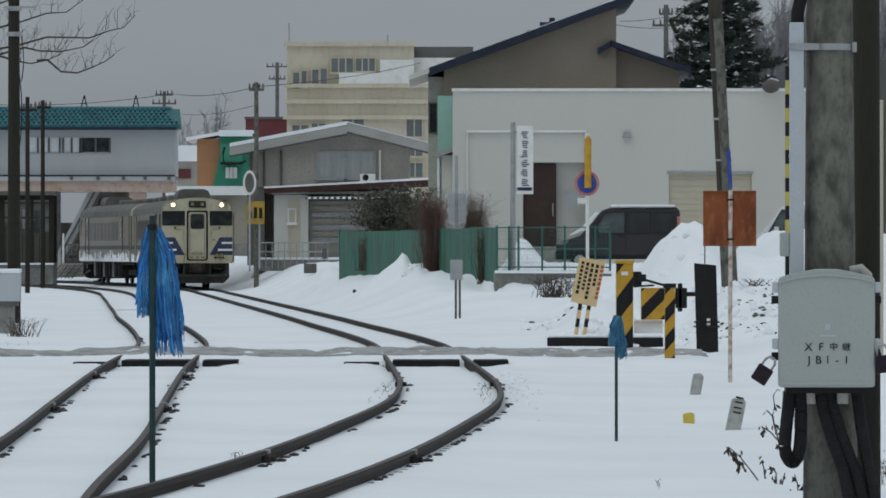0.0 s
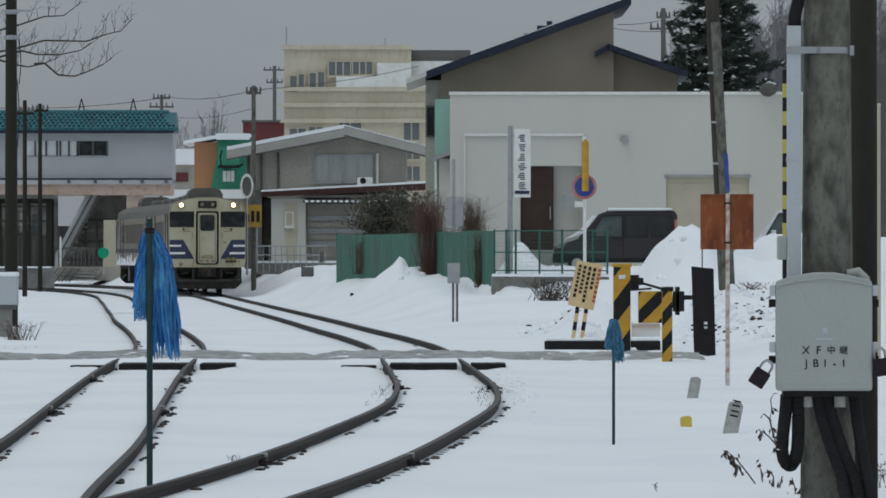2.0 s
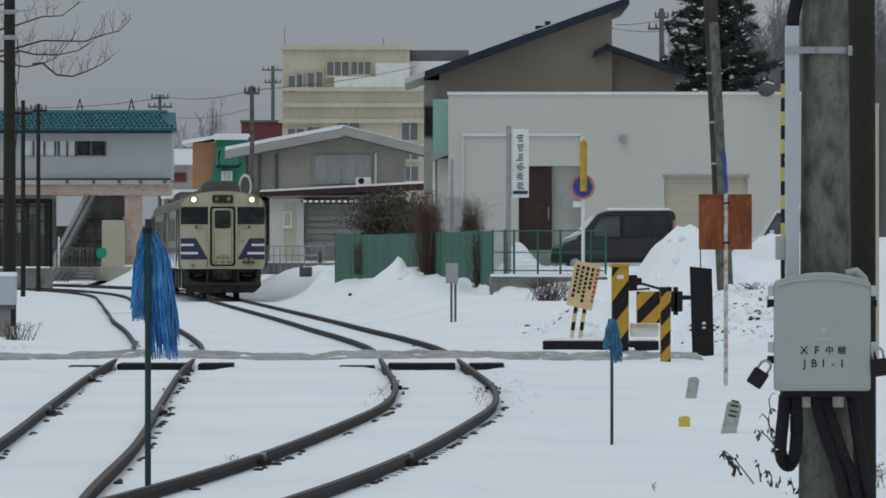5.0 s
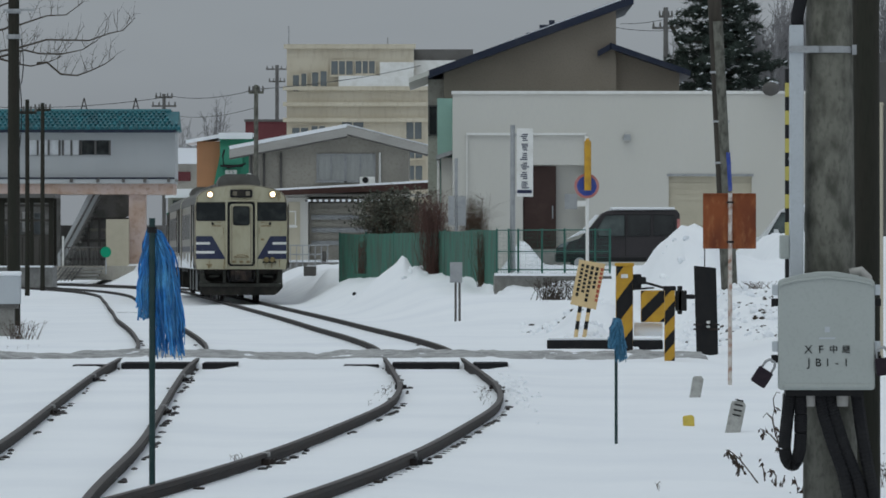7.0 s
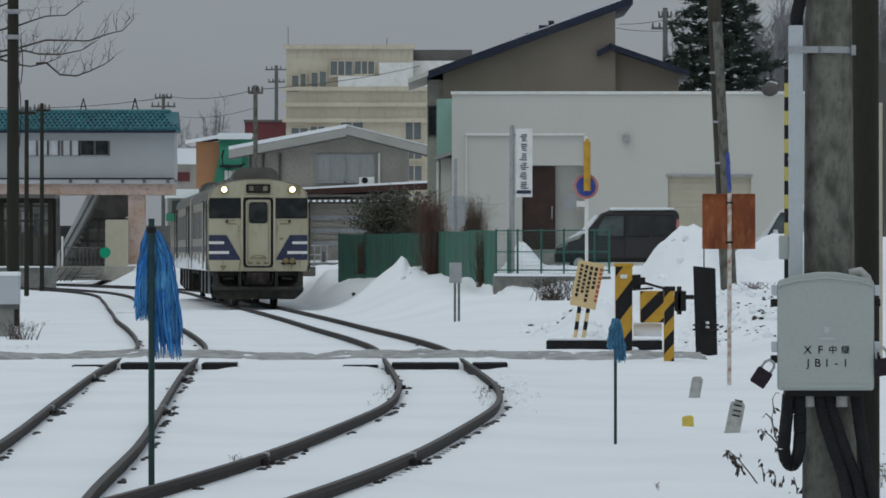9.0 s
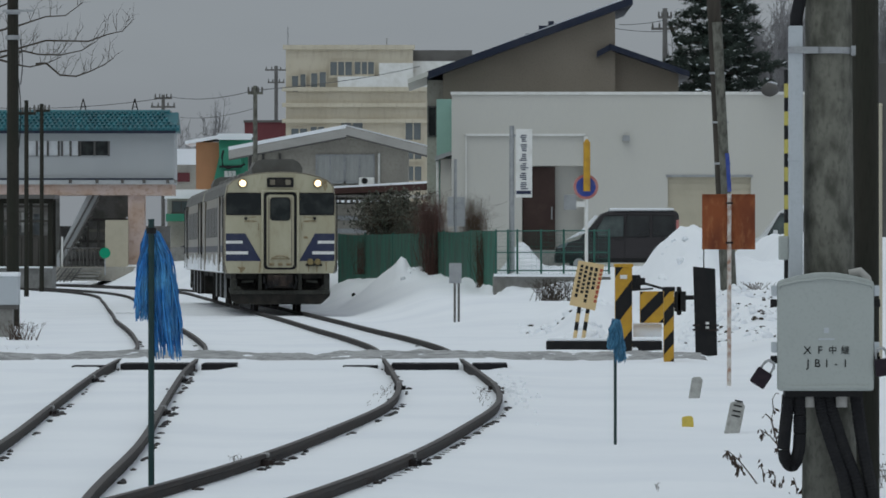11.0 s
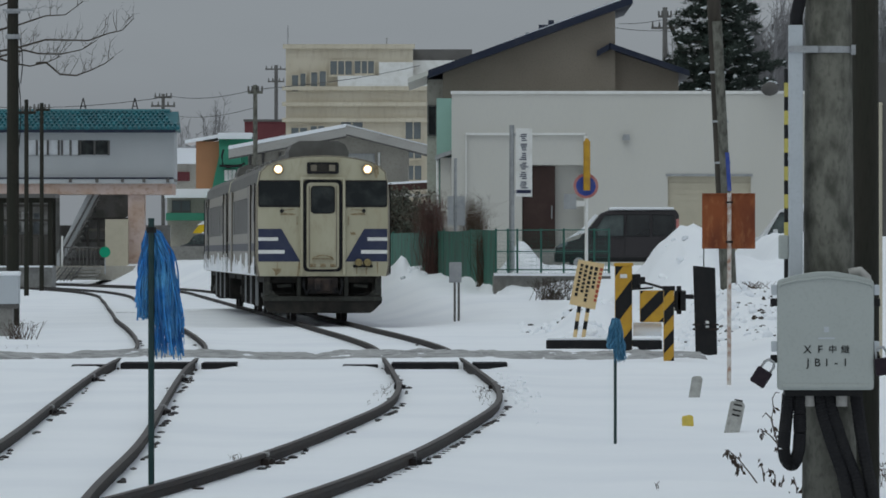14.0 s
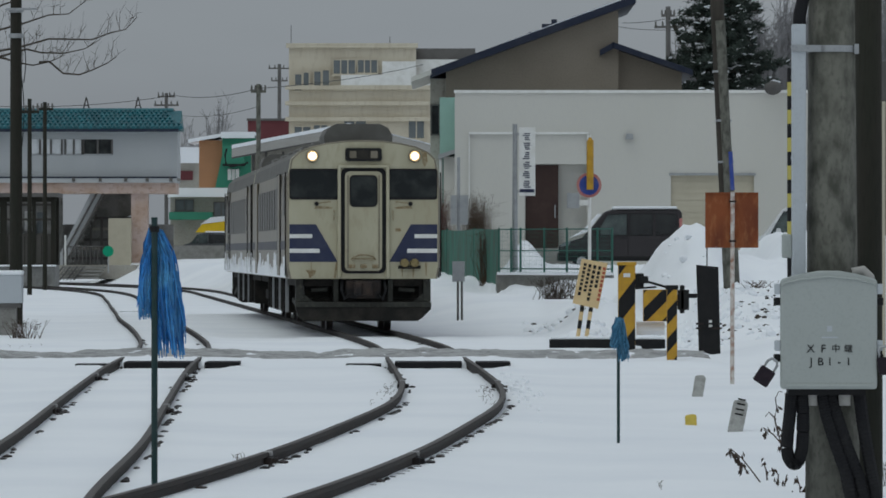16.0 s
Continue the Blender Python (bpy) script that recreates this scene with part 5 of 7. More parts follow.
def fence_net():
    """Old green sheet fence, sagging and stained, on steel posts."""
    f = thing("green_sheet_fence", -1.036, 170, 0.8, "faded green net fence with rusty patches beside a snowbank", "fence")
    ends = [(-3.366, 186.0), (-2.482, 181.0), (-1.567, 175.0), (-0.789, 169.0), (-0.062, 163.0), (0.658, 157.0), (1.27, 151.5)]
    tops = [2.222, 2.206, 2.203, 2.216, 2.225, 2.218, 2.226]
    for i, ((xa, ya), (xb, yb)) in enumerate(zip(ends, ends[1:])):
        bm = BM()
        n = 14
        lo, hi, lo2, hi2 = [], [], [], []
        for k in range(n + 1):
            t = k / n
            x, y = xa + (xb - xa) * t, ya + (yb - ya) * t
            dy = 0.05 * noise.noise((x * 3, i, 0)) + (0.035 if k % 2 else 0)
            z1 = tops[i] + (tops[i + 1] - tops[i]) * t + 0.03 * noise.noise((x * 2, 4, 1))
            z0 = 0.40 if i > 3 else 0.72
            for row, z, e in ((lo, z0, 0), (hi, z1, 0), (lo2, z0, 0.02), (hi2, z1, 0.02)):
                row.append(bm.verts.new((x, y + dy + e, z)))
        for k in range(n):
            bm.faces.new((lo[k], lo[k + 1], hi[k + 1], hi[k]))
            bm.faces.new((lo2[k + 1], lo2[k], hi2[k], hi2[k + 1]))
            bm.faces.new((hi[k], hi[k + 1], hi2[k + 1], hi2[k]))
            bm.faces.new((lo[k + 1], lo[k], lo2[k], lo2[k + 1]))
        part("fence_panel", bm, GREENMESH, f)
        part("post", tube(BM(), (xa, ya + 0.12, 0.4), (xa, ya + 0.12, tops[i] + 0.05), 0.03, seg=8), GREENPOST, f)


def fence_open():
    f = thing("green_wire_fence", 2.781, 149, 1.095, "open green wire fence on the concrete wall", "fence")
    post_u = [872, 893, 910, 952, 992, 1046, 1072]
    def spot(u):
        d = 150.2 - 3.0 * (u - 872) / 200
        return (u - 784) * d / 10500, d
    zt, zb = 2.202, 1.123
    for u in post_u:
        x, y = spot(u)
        part("post", tube(BM(), (x, y, zb - 0.1), (x, y, zt + 0.04), 0.026, seg=8), GREENPOST, f)
    (xa, ya), (xb, yb) = spot(872), spot(1072)
    for z in (zt, zb + 0.08, (zt + zb) / 2):
        part("rail", tube(BM(), (xa, ya, z), (xb, yb, z), 0.014, seg=6), GREENPOST, f)
    bm = BM()
    n = 66
    for i in range(n):
        t = i / n
        x, y = xa + (xb - xa) * t, ya + (yb - ya) * t
        box(bm, x - 0.002, x + 0.002, y - 0.002, y + 0.002, zb, zt)
    for k in range(11):
        z = zb + (zt - zb) * k / 11
        tube(bm, (xa, ya, z), (xb, yb, z), 0.002, seg=4)
    part("wire_mesh", bm, GREENPOST, f, "fine green wire mesh")["kind"] = "stuff"


def side_profile_car(name, label, u0, u1, outline, d, material, windows, width=1.48, z0=0.98, snow=True):
    """A car seen from its side: outline in fractions of its length and in heights."""
    x0, x1 = (u0 - 784) * d / 10500, (u1 - 784) * d / 10500
    L = x1 - x0
    car = thing(name, (x0 + x1) / 2, d, z0, label, "car")
    bm = BM()
    prism(bm, [(x0 + a * L, z0 + h) for a, h in outline], "y", d, d + width)
    edges = [e for e in bm.edges]
    bmesh.ops.bevel(bm, geom=edges, offset=0.05, segments=2, affect="EDGES", profile=0.6)
    body = part("body", bm, material, car, smooth=False)
    for k, win in enumerate(windows):
        glass = part("window", prism(BM(), [(x0 + a * L, z0 + h) for a, h in win], "y", d - 0.012, d + 0.02), VANGLASS if k == 0 else DARKGLASS, body, "dark side window")
        cx, cz = sum(a for a, _ in win) / len(win), sum(h for _, h in win) / len(win)
        rim = [(x0 + (cx + (a - cx) * 1.07) * L, z0 + cz + (h - cz) * 1.09) for a, h in win]
        part("window_rubber", prism(BM(), rim, "y", d - 0.006, d + 0.015), BLACK, glass)
    for a in (0.19, 0.80):
        bm = BM()
        tube(bm, (x0 + a * L, d - 0.03, z0 + 0.27), (x0 + a * L, d + 0.16, z0 + 0.27), 0.27, seg=20)
        wheel = part("wheel", bm, RUBBER, car, "black tyre")
        part("rim", tube(BM(), (x0 + a * L, d - 0.045, z0 + 0.27), (x0 + a * L, d, z0 + 0.27), 0.16, seg=14), GALV, wheel)
    part("door_seam", boxm(x0 + 0.56 * L, x0 + 0.565 * L, d - 0.008, d, z0 + 0.35, z0 + 1.5), BLACK, body)
    part("door_handle", boxm(x0 + 0.50 * L, x0 + 0.545 * L, d - 0.03, d, z0 + 0.95, z0 + 0.99), BLACK, body)
    part("mirror", boxm(x0 + 0.30 * L, x0 + 0.34 * L, d - 0.2, d, z0 + 1.0, z0 + 1.17, bevel=0.03), material, body)
    if snow:
        tops = max(h for _, h in outline)
        a = [p[0] for p in outline if p[1] > tops - 0.08]
        bm = boxm(x0 + (min(a) + 0.01) * L, x0 + (max(a) - 0.01) * L, d + 0.06, d + width - 0.06, z0 + tops - 0.03, z0 + tops + 0.07, bevel=0.04)
        part("roof_snow", bm, SNOW, car, "snow on the roof")
    return car


VAN = [(0.0, 0.30), (0.0, 0.72), (0.05, 0.82), (0.20, 0.98), (0.235, 1.04), (0.37, 1.70), (0.43, 1.78), (0.97, 1.80), (1.0, 1.68), (1.0, 0.30)]
HATCH = [(0.0, 0.28), (0.0, 0.75), (0.08, 0.86), (0.22, 0.95), (0.36, 1.42), (0.45, 1.50), (0.92, 1.48), (1.0, 0.98), (1.0, 0.28)]


def vehicles():
    van = side_profile_car("dark_van", "dark maroon boxy van parked with snow on its roof", 977, 1196, VAN, 170, VANPAINT,
                           [[(0.30, 1.05), (0.40, 1.62), (0.55, 1.64), (0.55, 1.05)], [(0.58, 1.05), (0.58, 1.64), (0.76, 1.64), (0.76, 1.05)], [(0.79, 1.05), (0.79, 1.64), (0.95, 1.62), (0.96, 1.08)]], z0=1.07)
    part("hood_snow", prism(BM(), [(3.45, 2.03), (3.95, 2.20), (4.36, 2.72), (4.27, 2.73), (3.88, 2.29)], "y", 170.1, 171.2), SNOW, van, "snow on the bonnet and windscreen")
    part("windscreen", prism(BM(), [(3.98, 2.13), (4.03, 2.11), (4.48, 2.70), (4.43, 2.74)], "y", 170.02, 171.4), VANGLASS, van, "slanting windscreen")
    part("headlamp", prism(BM(), [(3.18, 1.78), (3.42, 1.82), (3.50, 1.95), (3.24, 1.89)], "y", 169.985, 170.2), PALEGLASS, van, "pale headlamp")
    part("bumper", boxm(3.11, 3.65, 169.96, 171.4, 1.36, 1.62, bevel=0.05), BLACK, van)
    part("sill", boxm(3.8, 6.2, 169.97, 170.1, 1.38, 1.50, bevel=0.02), BLACK, van)
    part("roof_rail", boxm(4.8, 6.5, 169.985, 170.03, 2.82, 2.85), BLACK, van)
    part("tail_lamp", boxm(6.59, 6.67, 169.985, 170.2, 2.11, 2.60), SIGNRED, van)
    part("rear_reflector", boxm(6.50, 6.60, 169.98, 170.1, 2.02, 2.14, bevel=0.02), WHITE, van, "small pale rear lamp")
    side_profile_car("white_car", "white boxy car parked behind the snow heap", 1303, 1500, VAN, 166, CARWHITE, [[(0.26, 1.05), (0.37, 1.62), (0.55, 1.64), (0.55, 1.05)], [(0.58, 1.05), (0.58, 1.64), (0.76, 1.64), (0.76, 1.05)]], z0=1.12)
    side_profile_car("dark_car", "dark grey car parked by the low shop", 308, 402, HATCH, 322, CARGREY, [[(0.2, 0.92), (0.32, 1.36), (0.5, 1.38), (0.5, 0.92)], [(0.54, 0.92), (0.54, 1.38), (0.8, 1.36), (0.9, 0.95)]], z0=1.2)


# ---- signs and posts ----
def bars(parent, x0, x1, z0, z1, y, columns, rows, material, skew=0.0, seed=1):
    """Short bars standing for lettering too small to read."""
    rng = random.Random(seed)
    for c in range(columns):
        for r in range(rows):
            cw, ch = (x1 - x0) / columns, (z1 - z0) / rows
            a, b = x0 + cw * (c + 0.18), x0 + cw * (c + 0.82)
            lo = z0 + ch * (r + 0.2)
            hi = lo + ch * rng.uniform(0.35, 0.62)
            s0, s1 = skew * (lo - z0), skew * (hi - z0)
            bm = prism(BM(), [(a + s0, lo), (b + s0, lo), (b + s1, hi), (a + s1, hi)], "y", y - 0.006, y)
            part("lettering", bm, material, parent)


def tall_board_sign():
    d = 153
    s = thing("vertical_sign_board", 1.69, d, 0.9, "tall white sign board with dark lettering on a grey pole", "sign")
    part("pole", tube(BM(), (1.69, d, 0.75), (1.69, d, 4.928), 0.075, 0.06, seg=12), GALV, s, "grey steel pole")
    board = part("board", boxm(1.792, 2.215, d - 0.07, d + 0.03, 3.077, 4.84, bevel=0.01), WHITE, s, "white board")
    for u in (240, 342):
        z = 1.62 + (450 - u) * d / 10500
        part("bracket", boxm(1.661, 1.807, d - 0.03, d + 0.03, z - 0.03, z + 0.03), GALV, s)
    cx = 1.996
    rng = random.Random(12)
    for i in range(6):
        z = 4.70 - i * 0.245
        for k in range(4):
            c = -0.008 - 0.05 * k
            w, shift = rng.uniform(0.05, 0.105), rng.uniform(-0.02, 0.02)
            part("lettering", boxm(cx + shift - w, cx + shift + w, d - 0.076, d - 0.07, z + c - 0.027, z + c), BLUE, board)
    part("small_print", boxm(1.807, 2.186, d - 0.076, d - 0.07, 3.165, 3.252), BLUE, board)


def no_parking_sign():
    d = 142
    s = thing("no_parking_sign", 3.34, d, 0.8, "round red and blue road sign under a yellow tube marker", "road sign")
    part("pole", tube(BM(), (3.354, d, 0.6), (3.354, d, 4.433), 0.04, seg=12), WHITE, s, "white pole")
    z = 3.229
    disc = part("disc", tube(BM(), (3.34, d - 0.05, z), (3.34, d - 0.07, z), 0.30, seg=32), SIGNRED, s, "red-rimmed disc")
    part("blue_face", tube(BM(), (3.34, d - 0.06, z), (3.34, d - 0.078, z), 0.235, seg=32), SIGNBLUE, disc)
    part("yellow_tube", tube(BM(), (3.361, d - 0.17, 3.12), (3.361, d - 0.17, 4.298), 0.085, seg=14), YELLOW, s, "yellow plastic tube marker")
    part("tube_cap", tube(BM(), (3.361, d - 0.17, 4.298), (3.361, d - 0.17, 4.365), 0.06, 0.03, seg=14), YELLOW, s)
    part("small_plate", boxm(3.11, 3.327, d - 0.06, d - 0.04, 2.742, 2.878), WHITE, s)


def plate_posts():
    d = 132
    s = thing("marker_plate", 0.201, d, 0.2, "small grey plate on two steel legs in the snow", "marker")
    part("plate", boxm(0.063, 0.339, d - 0.06, d - 0.03, 0.966, 1.419, bevel=0.008), GALV, s, "grey plate")
    for u in (799, 806):
        x = (u - 784) * d / 10500
        part("leg", tube(BM(), (x, d, -0.1), (x, d, 1.394), 0.026, seg=8), GREYDARK, s)
    d = 162
    s = thing("grey_board_sign", 0.247, d, 0.9, "blank grey board on a pole behind the fence", "sign")
    part("board", boxm(0.031, 0.201, d - 0.08, d - 0.03, 2.376, 3.178), GALV, s)
    part("board", boxm(0.293, 0.509, d - 0.08, d - 0.03, 2.376, 3.178), GALV, s)
    part("pole", tube(BM(), (0.247, d, 0.8), (0.247, d, 4.212), 0.045, seg=10), GALV, s)


def striped_box(parent, name, x0, x1, y0, y1, z0, z1, pitch=0.24, lean=0.7, up=1):
    """A yellow box with black slanting stripes on its face."""
    b = part(name, boxm(x0, x1, y0, y1, z0, z1, bevel=0.008), YELLOW, parent, "yellow with black slanting stripes")
    w = x1 - x0
    z = z0 - pitch - w * lean

    def clip(poly, level, keep_above):
        out = []
        for (xa, za), (xb, zb) in zip(poly, poly[1:] + poly[:1]):
            ina, inb = (za >= level) == keep_above, (zb >= level) == keep_above
            if ina:
                out.append((xa, za))
            if ina != inb:
                t = (level - za) / (zb - za)
                out.append((xa + (xb - xa) * t, level))
        return out
    while z < z1 + pitch:
        pts = [(x0 + 0.002, z), (x1 - 0.002, z + up * w * lean), (x1 - 0.002, z + up * w * lean + pitch * 0.5), (x0 + 0.002, z + pitch * 0.5)]
        pts = clip(clip(pts, z0 + 0.003, True), z1 - 0.003, False) if pts else pts
        if len(pts) >= 3:
            part("stripe", prism(BM(), pts, "y", y0 - 0.004, y0 + 0.004), BLACK, b)
        z += pitch
    return b


def crossing_gate():
    d = 97
    g = thing("crossing_gate_machine", 2.901, d, 0.1, "yellow and black striped level crossing gate machine", "crossing gate")
    striped_box(g, "machine_post", 2.762, 3.039, d, d + 0.28, 0.0, 1.417, pitch=0.80, lean=1.3)
    part("post_cap", boxm(2.744, 3.058, d - 0.02, d + 0.3, 1.408, 1.463, bevel=0.01), YELLOW, g)
    part("name_plate", boxm(2.845, 2.956, d - 0.01, d, 1.214, 1.278), WHITE, g)
    striped_box(g, "arm_housing", 3.169, 3.714, d - 0.1, d + 0.22, 0.493, 1.01, pitch=0.50, lean=1.0)
    bm = BM()
    box(bm, 3.039, 3.178, d, d + 0.2, 1.029, 1.278, bevel=0.02)
    box(bm, 3.104, 3.252, d - 0.04, d + 0.18, 1.112, 1.232, bevel=0.02)
    part("drive_gear", bm, BLACK, g, "black drive mechanism")
    part("arm_link", tube(BM(), (3.178, d - 0.03, 1.158), (3.566, d - 0.03, 1.047), 0.02, seg=8), BLACK, g)
    part("arm_link", tube(BM(), (3.039, d - 0.05, 1.029), (3.381, d - 0.05, 1.056), 0.015, seg=8), BLACK, g)
    bm = BM()
    for u0, u1, v0, v1 in ((1188, 1208, 552, 516), (1192, 1200, 558, 508), (1207, 1222, 531, 523), (1184, 1192, 545, 525)):
        box(bm, (u0 - 784) * d / 10500, (u1 - 784) * d / 10500, d - 0.05, d + 0.15, 1.62 + (450 - v0) * d / 10500, 1.62 + (450 - v1) * d / 10500, bevel=0.015)
    part("counterweight", bm, BLACK, g, "black counterweight arm")
    part("barrel", tube(BM(), (3.067, d + 0.3, 0.373), (3.529, d + 0.3, 0.373), 0.11, seg=16), SNOW, g, "white barrel under snow")
    d = 84.3
    p = thing("striped_post", 3.163, d, 0.0, "yellow and black striped guard post by the road", "post")
    striped_box(p, "shaft", 3.091, 3.236, d, d + 0.15, -0.05, 1.098, pitch=0.40, lean=1.1)
    part("cap", boxm(3.075, 3.252, d - 0.01, d + 0.17, 1.09, 1.154, bevel=0.01), BLACK, p)
    d = 94
    b = thing("black_panel", 4.1, d, 0.1, "black rubber-edged panel standing in the snow", "panel")
    part("panel", prism(BM(), [(3.957, -0.1), (4.297, -0.1), (4.261, 1.387), (3.912, 1.423)], "y", d, d + 0.1), BLACK, b)
    for z in (0.402, 0.474):
        part("bolt", boxm(3.903, 4.315, d - 0.02, d, z, z + 0.03), DARKSTEEL, b)
    part("white_tag", boxm(4.109, 4.163, d - 0.008, d, 0.438, 0.546), WHITE, b)
    d = 100
    k = thing("dark_timber_beam", 2.657, d, 0.0, "dark timber beam with snow on top", "beam")
    part("beam", boxm(1.686, 3.638, d, d + 0.25, -0.05, 0.153, bevel=0.015), RUBBER, k)
    part("beam_snow", boxm(1.705, 3.619, d + 0.02, d + 0.24, 0.153, 0.201, bevel=0.02), SNOW, k)
    d = 103
    t = thing("tan_notice_board", 2.413, d, 0.1, "leaning tan notice board on striped legs", "sign")
    c0, c1, c2, c3 = (2.138, 0.737), (2.58, 0.639), (2.747, 1.434), (2.295, 1.512)
    board = part("board", prism(BM(), [c0, c1, c2, c3], "y", d - 0.05, d - 0.02), TAN, t, "tan board with faded writing")
    rng = random.Random(4)
    for col in range(5):
        u = 0.12 + col * 0.19
        v = 0.92
        stop = (0.25, 0.3, 0.1, 0.45, 0.2)[col]
        while v > stop:
            h = rng.uniform(0.05, 0.085)
            def at(a, b):
                return (c0[0] + (c1[0] - c0[0]) * a + (c3[0] - c0[0]) * b, c0[1] + (c1[1] - c0[1]) * a + (c3[1] - c0[1]) * b)
            part("lettering", prism(BM(), [at(u, v - h), at(u + 0.11, v - h), at(u + 0.11, v), at(u, v)], "y", d - 0.056, d - 0.05), REDINK if col == 4 else BLACK, board)
            v -= h + 0.03
    for u0, u1 in ((1020, 1009), (1036, 1024)):
        for i in range(5):
            a, b = i / 5, (i + 1) / 5
            xa, xb = (u0 + (u1 - u0) * a - 784) * d / 10500, (u0 + (u1 - u0) * b - 784) * d / 10500
            za, zb = 0.737 + (0.0 - 0.737) * a, 0.737 + (0.0 - 0.737) * b
            part("leg_band", tube(BM(), (xa, d, za), (xb, d, zb), 0.035, seg=8), BLACK if i % 2 == 0 else TAN, t)


def rusty_sign():
    d = 73
    s = thing("rusty_sign", 3.483, d, 0.2, "blank rusty sheet sign on a pale rusting pole", "sign")
    part("sheet", boxm(3.149, 3.803, d + 0.03, d + 0.05, 1.676, 2.357, bevel=0.004), RUST, s, "rusted sheet")
    part("sheet_edge", boxm(3.149, 3.803, d + 0.015, d + 0.03, 2.343, 2.357), RUST, s)
    part("pole", tube(BM(), (3.48, d, 0.0), (3.483, d, 2.364), 0.026, seg=10), mat("rusting_white_paint", (0.62, 0.58, 0.54), 0.7, second=(0.28, 0.12, 0.06), scale=12, amount=0.95), s, "white paint flaking to rust")
    for v in (360, 430):
        z = 1.62 + (450 - v) * d / 10500
        part("clamp", boxm(3.441, 3.525, d - 0.03, d + 0.03, z - 0.012, z + 0.012), DARKSTEEL, s)
    part("chain", tube(BM(), (3.17, d + 0.04, 1.446), (3.17, d + 0.04, 1.676), 0.008, seg=6), DARKSTEEL, s)


def ground_markers():
    def stone(u, v, w, h, d, lean, material, label, digits=False):
        x, z = (u - 784) * d / 10500, ground_z((u - 784) * d / 10500, d)
        s = thing("marker_stone", x, d, z - 0.06, label, "marker stone")
        W, H = w * d / 10500, h * d / 10500 + 0.08
        bm = prism(BM(), [(-W / 2, 0), (W / 2, 0), (W / 2, H * 0.9), (W * 0.2, H), (-W / 2, H * 0.93)], "y", -0.05, 0.05)
        bmesh.ops.bevel(bm, geom=list(bm.edges), offset=0.008, segments=1, affect="EDGES")
        bmesh.ops.translate(bm, vec=s.location, verts=bm.verts)
        part("stone", bm, material, s)
        if digits:
            rng = random.Random(2)
            for k in range(3):
                zz = z + H * (0.16 + 0.26 * k)
                for a, b, c, e in ((-0.28, 0.28, 0, 0.014), (-0.28, 0.28, 0.045, 0.058)):
                    if rng.random() < 0.9:
                        part("lettering", boxm(x + a * W, x + b * W, d - 0.056, d - 0.05, zz + c, zz + e), BLACK, s)
        s.rotation_euler = (radians(-8), radians(lean), 0)
    stone(1221, 690, 19, 36, 66.5, 10, PALESTONE, "grey concrete marker stone leaning in the snow")
    stone(1287, 735, 26, 55, 54.6, 12, PALESTONE, "grey concrete marker stone with dark figures, leaning", True)
    stone(1212, 745, 20, 15, 56.2, -2, mat("yellow_stone_paint", (0.62, 0.48, 0.10), 0.7, scale=20), "small yellow painted stone in the snow")


# ---- poles and wires ----
def leaning_pole():
    d = 113
    p = thing("leaning_utility_pole", 5.392, d, 0.7, "leaning weathered utility pole in a snow heap", "utility pole")
    foot, top = (5.402, d, 0.3), (5.058, d, 7.109)
    # Shaft brown has the left half's shade mixed into the colour.
    part("shaft", tube(BM(), foot, top, 0.15, 0.128, seg=16), POLEBROWN, p, "weathered shaft, darkened for the shade on its left half")
    part("guard_sleeve", tube(BM(), (5.316, d - 0.11, 2.75), (5.15, d - 0.11, 6.032), 0.095, seg=12), POLECON, p, "grey cable guard")
    part("blue_band", tube(BM(), (5.381, d - 0.17, 2.804), (5.338, d - 0.17, 3.536), 0.045, seg=10), SIGNBLUE, p, "faded blue band")
    part("lower_sleeve", tube(BM(), (5.381, d - 0.13, 0.87), (5.338, d - 0.13, 1.728), 0.15, seg=12), POLECON, p)
    for v in (130, 217, 290):
        t = (v + 60) / 580
        x = 5.058 + (5.392 - 5.058) * t
        z = 1.62 + (450 - v) * d / 10500
        part("band", tube(BM(), (x, d, z - 0.02), (x, d, z + 0.02), 0.162, seg=16), GALV, p)


def street_pole(u, top, d, radius, label, arms=(), base=None, material=DARKPOLE):
    x = (u - 784) * d / 10500
    zt = 1.62 + (450 - top) * d / 10500
    zb = (ground_z(x, d) if base is None else base) - 0.2
    p = thing("utility_pole", x, d, zb, label, "utility pole")
    part("shaft", tube(BM(), (x, d, zb), (x, d, zt), radius, radius * 0.8, seg=12), material, p)
    for dv, half in arms:
        z = zt - dv
        arm = part("cross_arm", boxm(x - half, x + half, d - 0.05, d + 0.05, z - 0.05, z + 0.05), material, p)
        for s in (-0.9, -0.4, 0.4, 0.9):
            part("insulator", tube(BM(), (x + s * half, d, z + 0.05), (x + s * half, d, z + 0.25), 0.05, 0.03, seg=8), GREYDARK, arm)
    return p


def wire(points, label, r=0.016):
    """A slack cable strung between poles."""
    bm = BM()
    path = []
    for (xa, ya, za), (xb, yb, zb) in zip(points, points[1:]):
        for k in range(8):
            t = k / 8
            path.append((xa + (xb - xa) * t, ya + (yb - ya) * t, za + (zb - za) * t - 0.35 * 4 * t * (1 - t) * abs(xb - xa) / 12))
    path.append(points[-1])
    sweep(bm, path, r, 5)
    return solid("overhead_wire", bm, BLACK, label, "cable")


